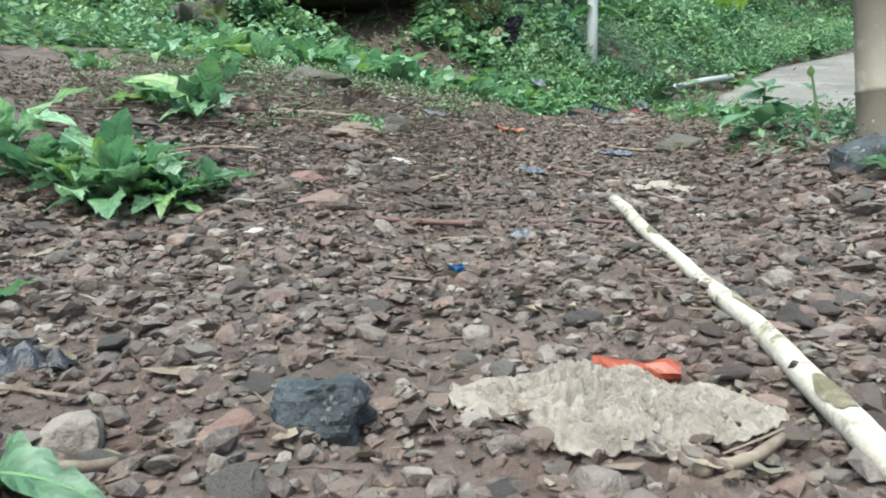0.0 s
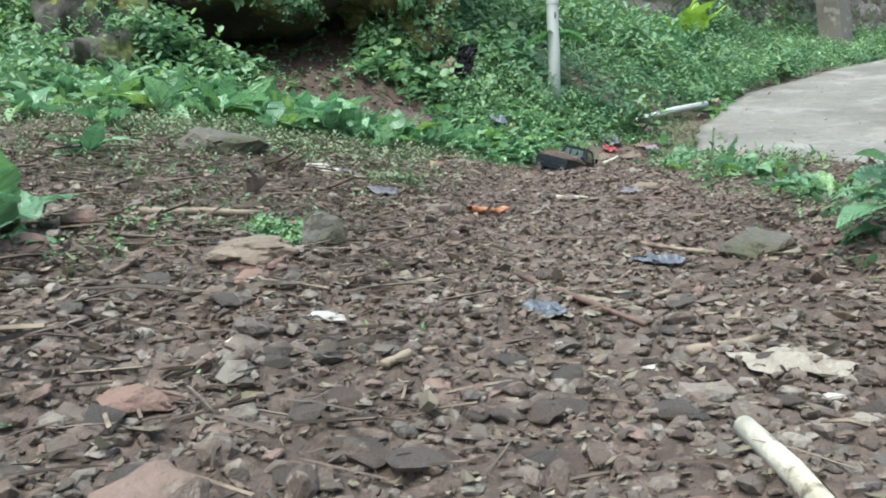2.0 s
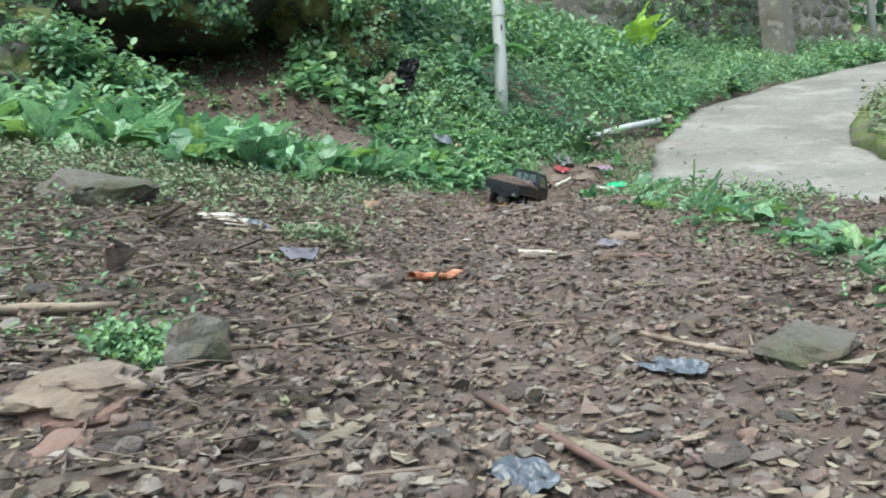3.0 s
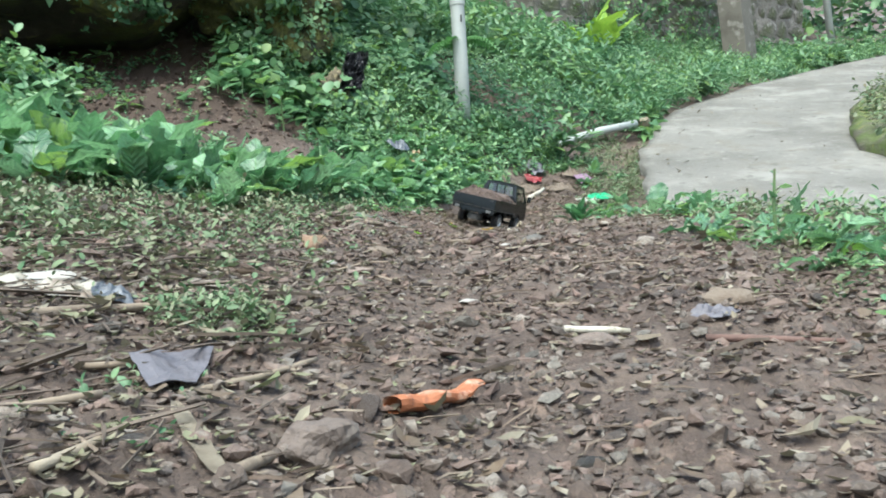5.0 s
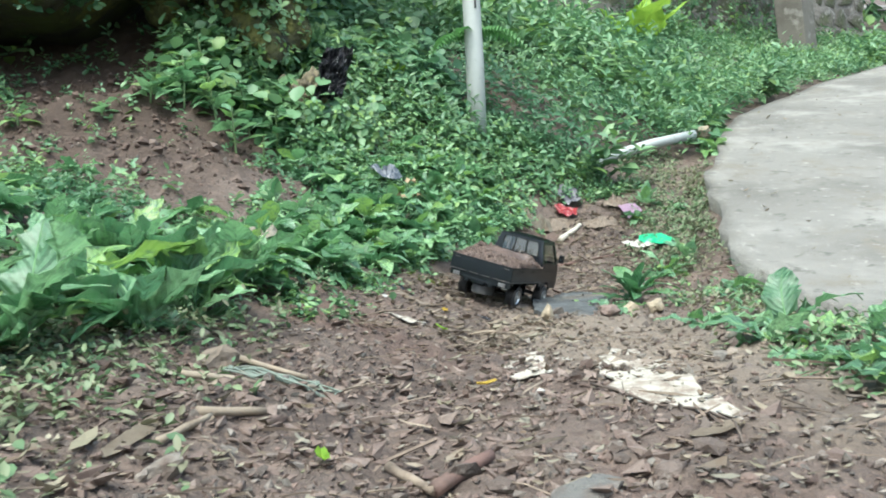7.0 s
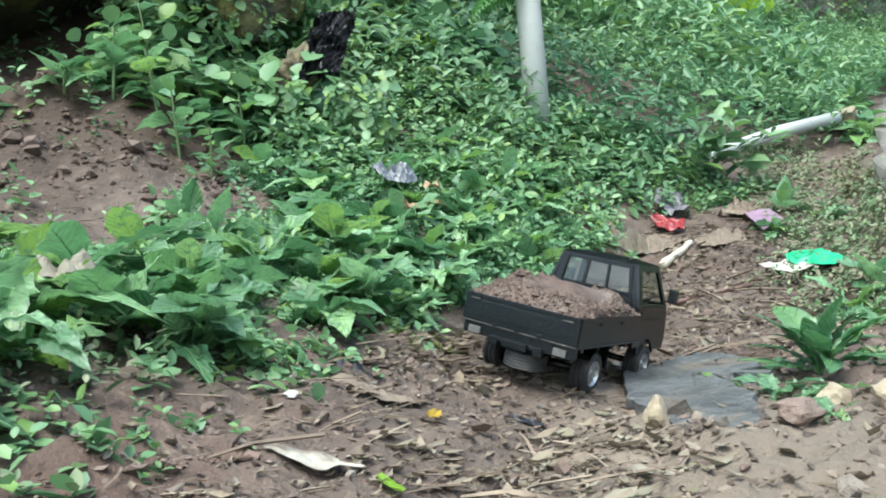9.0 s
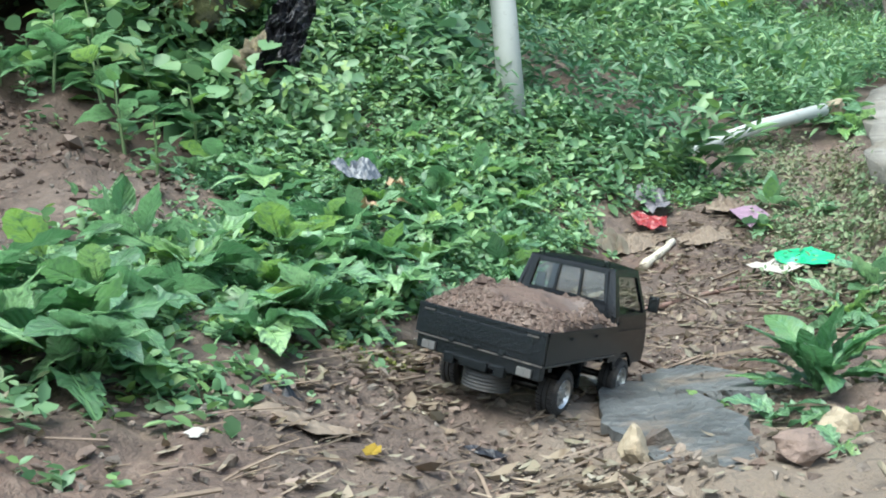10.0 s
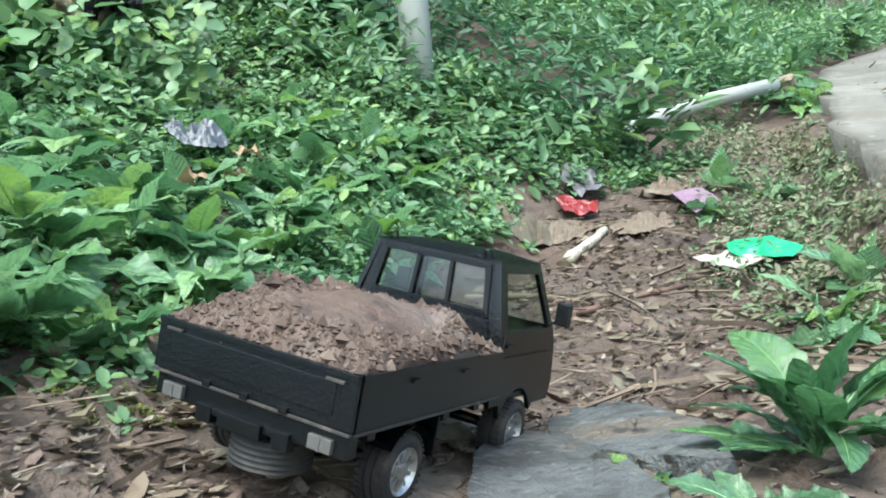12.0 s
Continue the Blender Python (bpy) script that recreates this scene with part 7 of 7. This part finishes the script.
def wrapper(x0, y0, x1, y1, label, mat=ORANGE, fat=1.0):
    """A twisted orange wrapper: a flattened tube with a torn open end."""
    bm = bmesh.new()
    a, b = Vector((x0, y0, 0)), Vector((x1, y1, 0))
    d = (b - a).normalized()
    side = Vector((-d.y, d.x, 0))
    rings = []
    for k in range(13):
        t = k / 12
        p = a.lerp(b, t)
        z = ground_at(p.x, p.y, 0.4) + 0.009
        w = fat * 0.012 * (1.25 - 0.45 * t) * (1 + 0.07 * math.sin(k * 2.1))
        h = fat * 0.008 * (1.2 - 0.3 * t) * (1 + 0.12 * math.sin(k * 1.3 + 1))
        rings.append([bm.verts.new(Vector((p.x, p.y, z)) + side * (w * math.cos(q) * (1 + 0.1 * math.sin(3 * q + k))) + Vector((0, 0, h * math.sin(q) * (1 + 0.15 * math.cos(2 * q + k))))) for q in [2 * math.pi * i / 12 for i in range(12)]])
    for q, s in zip(rings, rings[1:]):
        for i in range(12):
            bm.faces.new((q[i], q[(i + 1) % 12], s[(i + 1) % 12], s[i]))
    bm.faces.new(rings[-1])
    ob = part("wrapper", bm, mat)
    tagged(ob, label, "wrapper")
    p = a.lerp(b, 0.38)
    part("torn_flap", boxed(p.x - 0.006, p.x + 0.006, p.y - 0.004, p.y + 0.003, ground_at(p.x, p.y) + 0.002, ground_at(p.x, p.y) + 0.018 * fat, 0.002), mat, ob)
    return ob


wrapper(0.124, 0.737, 0.186, 0.722, "twisted shiny orange plastic wrapper on old sacking")
wrapper(0.158, 2.358, 0.238, 2.412, "crumpled faded orange plastic wrapper on soil", FADED_ORANGE, 0.75)
# small torn packet lying on the gravel
bm = bmesh.new()
px, py = 0.028, 1.012
pz = ground_at(px, py) + 0.012
tri = [[bm.verts.new((px + 0.012 * u * (0.18 + 0.82 * v) + 0.002 * math.sin(5 * v), py - 0.016 + 0.034 * v, pz + 0.003 * math.sin(7 * u + 3 * v) + 0.006 * v)) for u in (-1, -0.6, -0.2, 0.2, 0.6, 1)] for v in (0, 0.25, 0.5, 0.75, 1)]
for q, s in zip(tri, tri[1:]):
    for k in range(5):
        bm.faces.new((q[k], q[k + 1], s[k + 1], s[k]))
bmesh.ops.solidify(bm, geom=bm.faces[:], thickness=0.001)
packet = part("torn_packet", bm, PACKET_BLUE)
tagged(packet, "small torn blue and white plastic packet on gravel", "packet")
part("white_corner", boxed(px - 0.0115, px + 0.0115, py + 0.0155, py + 0.023, pz + 0.005, pz + 0.0075, 0.001), WHITE_CHIP, packet, "white torn edge")
part("printed_patch", boxed(px - 0.004, px + 0.004, py + 0.005, py + 0.016, pz + 0.0055, pz + 0.0085, 0.0008), TERRACOTTA, packet, "printed tan patch")

# ---- stones of the path: the larger ones singly, the rest as gravel ----
def pebble_shapes(n, seed, sub=1):
    rng = np.random.default_rng(seed)
    ico = bmesh.new()
    bmesh.ops.create_icosphere(ico, subdivisions=sub, radius=0.5)
    ico.verts.ensure_lookup_table()
    base = np.array([v.co[:] for v in ico.verts])
    tris = np.array([[v.index for v in f.verts] for f in ico.faces])
    ico.free()
    out = []
    for _ in range(n):
        v = base.copy() * rng.uniform(0.75, 1.25, 3)
        for _k in range(5 if sub == 1 else 8):
            nrm = rng.normal(size=3)
            nrm /= np.linalg.norm(nrm)
            over = np.clip(v @ nrm - rng.uniform(0.24, 0.42), 0, None)
            v -= over[:, None] * nrm
        v *= 1 + (0.10 if sub == 1 else 0.05) * rng.normal(size=(len(v), 1))
        out.append(v * [1.25, rng.uniform(0.8, 1.2), rng.uniform(0.5, 0.85)])
    return out, tris


def stoniness(x, y):
    along = np.interp(y, (0.2, 1.5, 2.0, 3.0, 3.8, 4.4, 5.2), (1, 1, 0.6, 0.5, 0.35, 0.15, 0.12))
    side = smooth((x + 0.95) / 0.5) * smooth((0.95 + 0.12 * y - x) / 0.3)
    return along * side * smooth((x - bank_edge(y)) / 0.15) * smooth((np.hypot((x - 0.118) / 0.13, (y - 0.655) / 0.1) - 0.8) / 0.3) * (0.35 + 0.65 * smooth((wobble(x * 4, y * 4, 81) + 0.5) / 0.6))


def on_clay(x, y, seed):
    """Which places lie on the strip of dry clay."""
    return np.random.default_rng(seed).random(len(x)) < smooth((1.15 - np.hypot((x - 0.85) * 5.0, (y - 3.95) * 1.35)) / 0.5)


shapes, tris = pebble_shapes(24, 9)
broken, broken_tris = pebble_shapes(24, 10, 2)
rng = np.random.default_rng(91)
pebble_meshes = [from_arrays("stone", s, broken_tris, STONE) for s in broken]
x, y = scatter(900, -0.7, 0.75, 0.42, 3.4, lambda x, y: stoniness(x, y) * np.interp(y, (0, 1.8, 2.4, 3.4), (1, 0.8, 0.3, 0.2)), 92)
for k in range(min(300, len(x))):
    s = rng.uniform(0.02, 0.048) * (1 if y[k] < 2 else 0.75)
    m = Matrix.Translation((x[k], y[k], ground_at(x[k], y[k]) + s * 0.08)) @ lie(x[k], y[k]) @ Matrix.Rotation(rng.random() * 6.28, 4, "Z") @ Matrix.Rotation(rng.normal() * 0.16, 4, "X") @ Matrix.Diagonal((s, s, s * 0.52, 1))
    mesh_part("stone", pebble_meshes[rng.integers(24)], ground, m)


def heap(name, x, y, size, shapes, tris, mat, label, sink=0.15, tip=0.35, seed=1, lift=0.0, category="gravel", flat=True):
    rng = np.random.default_rng(seed)
    n = len(x)
    z = height(x, y)
    which = rng.integers(0, len(shapes), n)
    V, F, at = [], [], 0
    for w, sh in enumerate(shapes):
        i = np.where(which == w)[0]
        a, b, c = rng.random(len(i)) * 6.28, rng.normal(size=len(i)) * tip, rng.normal(size=len(i)) * tip
        ca, sa, cb, sb, cc, sc = np.cos(a), np.sin(a), np.cos(b), np.sin(b), np.cos(c), np.sin(c)
        zero, one = np.zeros_like(a), np.ones_like(a)
        R = np.stack([ca, -sa, zero, sa, ca, zero, zero, zero, one], -1).reshape(-1, 3, 3) @ np.stack([one, zero, zero, zero, cb, -sb, zero, sb, cb], -1).reshape(-1, 3, 3) @ np.stack([cc, zero, sc, zero, one, zero, -sc, zero, cc], -1).reshape(-1, 3, 3)
        v = np.einsum("nij,kj->nki", R, sh) * size[i][:, None, None]
        v += np.stack([x[i], y[i], z[i] + size[i] * (0.5 - sink) * np.ptp(sh[:, 2]) + lift], -1)[:, None]
        V.append(v.reshape(-1, 3))
        F.append((np.arange(len(i))[:, None, None] * len(sh) + tris[None]).reshape(-1, 3) + at)
        at += len(i) * len(sh)
    ob = new(name, from_arrays(name, np.concatenate(V), np.concatenate(F), mat, flat=flat))
    return tagged(ob, label, category, kind="stuff")


ico = np.array([(0, 0.5257, 0.8507), (0, -0.5257, 0.8507), (0, 0.5257, -0.8507), (0, -0.5257, -0.8507), (0.5257, 0.8507, 0), (-0.5257, 0.8507, 0)])
small, small_tris = [], np.array([(0, 1, 4), (0, 5, 1), (0, 4, 5), (1, 3, 4), (1, 5, 3), (2, 4, 3), (2, 3, 5), (2, 5, 4)])
for k in range(24):
    small.append(ico * [0.6, 0.62, 0.34] * (1 + 0.22 * rng.normal(size=(6, 1))) + 0.05 * rng.normal(size=(6, 3)))
x, y = scatter(13000, -0.9, 1.3, 0.3, 4.6, lambda x, y: stoniness(x, y) * np.interp(y, (0, 1.8, 2.5, 3.2, 4.6), (1, 0.8, 0.36, 0.18, 0.15)), 93)
size = (np.random.default_rng(94).gamma(2.6, 0.0042, len(x)) + 0.009) * np.interp(y, (1.6, 2.2, 3.0, 4.2), (1, 0.72, 0.7, 0.5))
near = y < 2.3
heap("gravel", x[near], y[near], size[near], broken, broken_tris, GRAVEL, "loose worn gravel and stones on the path", 0.32, 0.22, 95)
heap("gravel", x[~near], y[~near], size[~near], [s * [1.1, 0.95, 0.55] for s in shapes], tris, GRAVEL, "flat broken stones trodden into the mud", 0.42, 0.18, 97)
x, y = scatter(46000, -0.75, 0.9, 0.35, 3.3, lambda x, y: 0.95 * smooth((x + 0.75) / 0.3) * smooth((x - bank_edge(y)) / 0.15) * np.interp(y, (0, 1.3, 1.7, 2.2, 3.3), (1, 0.9, 0.6, 0.45, 0.3)) * (0.45 + 0.55 * smooth((wobble(x * 5, y * 5, 82) + 0.5) / 0.6)), 99)
heap("gravel", x, y, (np.random.default_rng(100).gamma(2.4, 0.0032, len(x)) + 0.006) * np.interp(y, (1.6, 2.3), (1, 0.8)), [s * [1, 1, 0.8] for s in shapes], tris, GRAVEL, "closely packed small brown and grey stones", 0.4, 0.25, 110)
x, y = scatter(50000, -1.2, 1.5, 0.25, 5.2, lambda x, y: 0.4 + 0.6 * stoniness(x, y), 96)
heap("gravel", x, y, np.random.default_rng(97).gamma(2.5, 0.0020, len(x)) + 0.003, small, small_tris, GRAVEL, "fine gravel and crumbs of soil on the path", 0.25, 0.5, 98)

x, y = scatter(13000, 0.3, 1.5, 3.3, 5.6, lambda x, y: smooth((x - bank_edge(y)) / 0.1) * smooth((lane_left(y) - 0.08 - x) / 0.1) * (0.2 + 0.8 * smooth((wobble(x * 7, y * 7, 87) + 0.3) / 0.5)), 111)
dry = on_clay(x, y, 170)
size = np.random.default_rng(112).gamma(1.8, 0.0026, len(x)) + 0.002
flat_clods = [s * [1.1, 0.95, 0.5] for s in shapes]
heap("mud_clods", x[~dry], y[~dry], size[~dry], flat_clods, tris, MUD, "soft brown mud clods on the path", 0.4, 0.3, 113)
heap("clay_clods", x[dry], y[dry], size[dry], flat_clods, tris, CLAY, "dry tan clay clods along the path", 0.4, 0.3, 171)

x, y = scatter(34000, -0.4, 1.0, 1.7, 3.8, lambda x, y: smooth((y - 1.6) / 0.5) * smooth((x - bank_edge(y)) / 0.15) * smooth((0.85 - x) / 0.2) * (0.35 + 0.65 * smooth((wobble(x * 6, y * 6, 147) + 0.4) / 0.6)), 148)
dry = on_clay(x, y, 172)
size = (np.random.default_rng(149).gamma(1.5, 0.0038, len(x)) + 0.002) * np.interp(y, (2.2, 3.0), (1.0, 1.2))
crumbs = [s * [1.15, 0.9, 0.5] for s in small]
heap("mud_clods", x[~dry], y[~dry], size[~dry], crumbs, small_tris, MUD, "crumbled brown soil on the path", 0.35, 0.28, 150)
heap("clay_clods", x[dry], y[dry], size[dry], crumbs, small_tris, CLAY, "crumbled tan clay on the path", 0.35, 0.28, 173)
x, y = scatter(260, 1.4, 3.5, 4.0, 8.0, lambda x, y: (x > lane_left(y) + 0.05) * (x < lane_right(y) - 0.1) * (0.25 + 0.75 * (x < lane_left(y) + 0.35)), 114)
LANE_BITS = (x, y)

# twigs, straw and dead leaves
bar = np.array([(-0.5, 0.035, 0), (-0.5, -0.02, 0.03), (-0.5, -0.02, -0.03), (0.1, 0.05, 0.02), (0.1, 0.0, 0.05), (0.1, 0.0, -0.01), (0.5, 0.0, 0.0), (0.5, -0.02, 0.02), (0.5, -0.02, -0.015)])
bar_tris = np.array([(0, 1, 4), (0, 4, 3), (1, 2, 5), (1, 5, 4), (2, 0, 3), (2, 3, 5), (3, 4, 7), (3, 7, 6), (4, 5, 8), (4, 8, 7), (5, 3, 6), (5, 6, 8)])
bars = [bar * [1, rng.uniform(0.25, 0.75), rng.uniform(0.3, 0.75)] + np.where(np.abs(bar[:, :1] - 0.1) < 0.01, 1.0, 0.0) * [0, rng.normal() * 0.08, 0.02] for _ in range(12)]
litter_zone = lambda x, y: smooth((x + 1.5) / 0.5) * smooth((1.25 + 0.1 * y - x) / 0.3) * (0.25 + 0.75 * smooth((x - bank_edge(y)) / 0.2)) * np.interp(y, (0.2, 1.2, 1.8, 3.2, 4, 5.4), (0.35, 0.5, 0.9, 0.7, 0.4, 0.4))
x, y = scatter(8200, -1.3, 1.45, 0.3, 5.6, litter_zone, 101)
heap("twigs", x, y, np.random.default_rng(102).gamma(2.2, 0.014, len(x)) + 0.012, bars, bar_tris, TWIG, "scattered dead twigs and straw on the soil", 0.0, 0.12, 103, 0.003, "litter")
flake = np.array([(-0.5, 0, 0.06), (-0.15, 0.22, 0.0), (-0.15, -0.22, 0.05), (0.1, 0, -0.06), (0.3, 0.17, 0.03), (0.3, -0.17, 0.0), (0.55, 0.02, 0.1)])
flake_tris = np.array([(0, 2, 3), (0, 3, 1), (1, 3, 4), (2, 5, 3), (3, 6, 4), (3, 5, 6)])
flakes = [flake * [1, rng.uniform(0.6, 1.3), rng.uniform(0.5, 2.5)] for _ in range(10)]
x, y = scatter(46000, -1.4, 1.5, 0.3, 5.7, lambda x, y: litter_zone(x, y) * np.interp(y, (3.6, 4.1), (1, 0.6)), 104)
heap("leaf_litter", x, y, (np.random.default_rng(105).gamma(2.4, 0.0042, len(x)) + 0.005) * np.interp(y, (1.2, 1.9, 2.6, 4), (1, 1.0, 0.8, 0.8)), flakes, flake_tris, LITTER, "scattered brown and grey dead leaf bits", 0.0, 0.2, 106, 0.003, "litter")
in_gully = lambda x, y: smooth((x - bank_edge(y)) / 0.1) * smooth((lane_left(y) - 0.1 - x) / 0.1)
x, y = scatter(4200, 0.75, 1.7, 4.6, 5.85, in_gully, 107)
heap("twigs", x[:500], y[:500], np.random.default_rng(145).gamma(2.2, 0.018, 500) + 0.015, bars, bar_tris, TWIG, "dead roots and twigs lying in the gully", 0.0, 0.15, 146, 0.004, "litter")
heap("leaf_litter", x, y, np.random.default_rng(108).gamma(2.0, 0.0048, len(x)) + 0.004, flakes, flake_tris, LITTER, "dead leaves and bark bits filling the gully", 0.0, 0.35, 109, 0.004, "litter")

x, y = scatter(4200, 0.35, 1.0, 3.9, 4.7, lambda x, y: smooth((x - np.interp(y, (3.9, 4.3, 4.7), (0.36, 0.44, 0.62))) / 0.08) * smooth((0.86 - x) / 0.1) * (0.25 + 0.75 * (wobble(x * 8, y * 8, 131) > -0.1)), 132)
heap("leaf_litter", x, y, np.random.default_rng(133).gamma(2.2, 0.0042, len(x)) + 0.004, flakes, flake_tris, LITTER, "trodden straw and dead leaves in the mud", 0.0, 0.15, 134, 0.002, "litter")
heap("twigs", x[:700], y[:700], np.random.default_rng(135).gamma(2.2, 0.010, 700) + 0.010, bars, bar_tris, TWIG, "thin roots and straw trodden into the mud", 0.0, 0.1, 136, 0.002, "litter")
x, y = scatter(3200, -1.2, 0.35, 4.85, 5.9, lambda x, y: smooth((1.05 - np.hypot((x + 0.35) / 1.0, (y - 5.32) / 0.5)) / 0.3), 137)
heap("earth_clods", x, y, np.random.default_rng(138).gamma(1.5, 0.0055, len(x)) + 0.004, shapes, tris, CRUMB, "broken brown earth fallen under the rock", 0.3, 0.4, 139)
x, y = scatter(15000, -0.8, 0.45, 1.6, 3.3, lambda x, y: smooth((np.interp(y, (1.6, 2.4, 3.3), (0.05, 0.3, 0.4)) - x) / 0.4) * smooth((y - 1.5) / 0.5) * smooth((x - bank_edge(y)) / 0.2) * (0.4 + 0.6 * (wobble(x * 6, y * 6, 141) > -0.2)), 142)
heap("leaf_litter", x, y, np.random.default_rng(143).gamma(2.4, 0.0030, len(x)) + 0.004, flakes, flake_tris, STRAW, "pale dry grass and leaf bits beside the path", 0.0, 0.2, 144, 0.004, "litter")
x, y = scatter(2600, -0.7, 0.25, 1.2, 2.8, lambda x, y: smooth((0.2 - x) / 0.3) * smooth((y - 1.2) / 0.3), 155)
heap("twigs", x, y, np.random.default_rng(156).gamma(2.0, 0.018, len(x)) + 0.012, bars, bar_tris, DEAD_TWIG, "thin dark twigs tangled in the litter", 0.0, 0.14, 157, 0.005, "litter")
x, y = LANE_BITS
heap("leaf_litter", x, y, np.random.default_rng(115).gamma(2.4, 0.005, len(x)) + 0.006, flakes, flake_tris, LITTER, "few dead leaf bits lying on the lane", 0.0, 0.25, 116, 0.052, "litter")
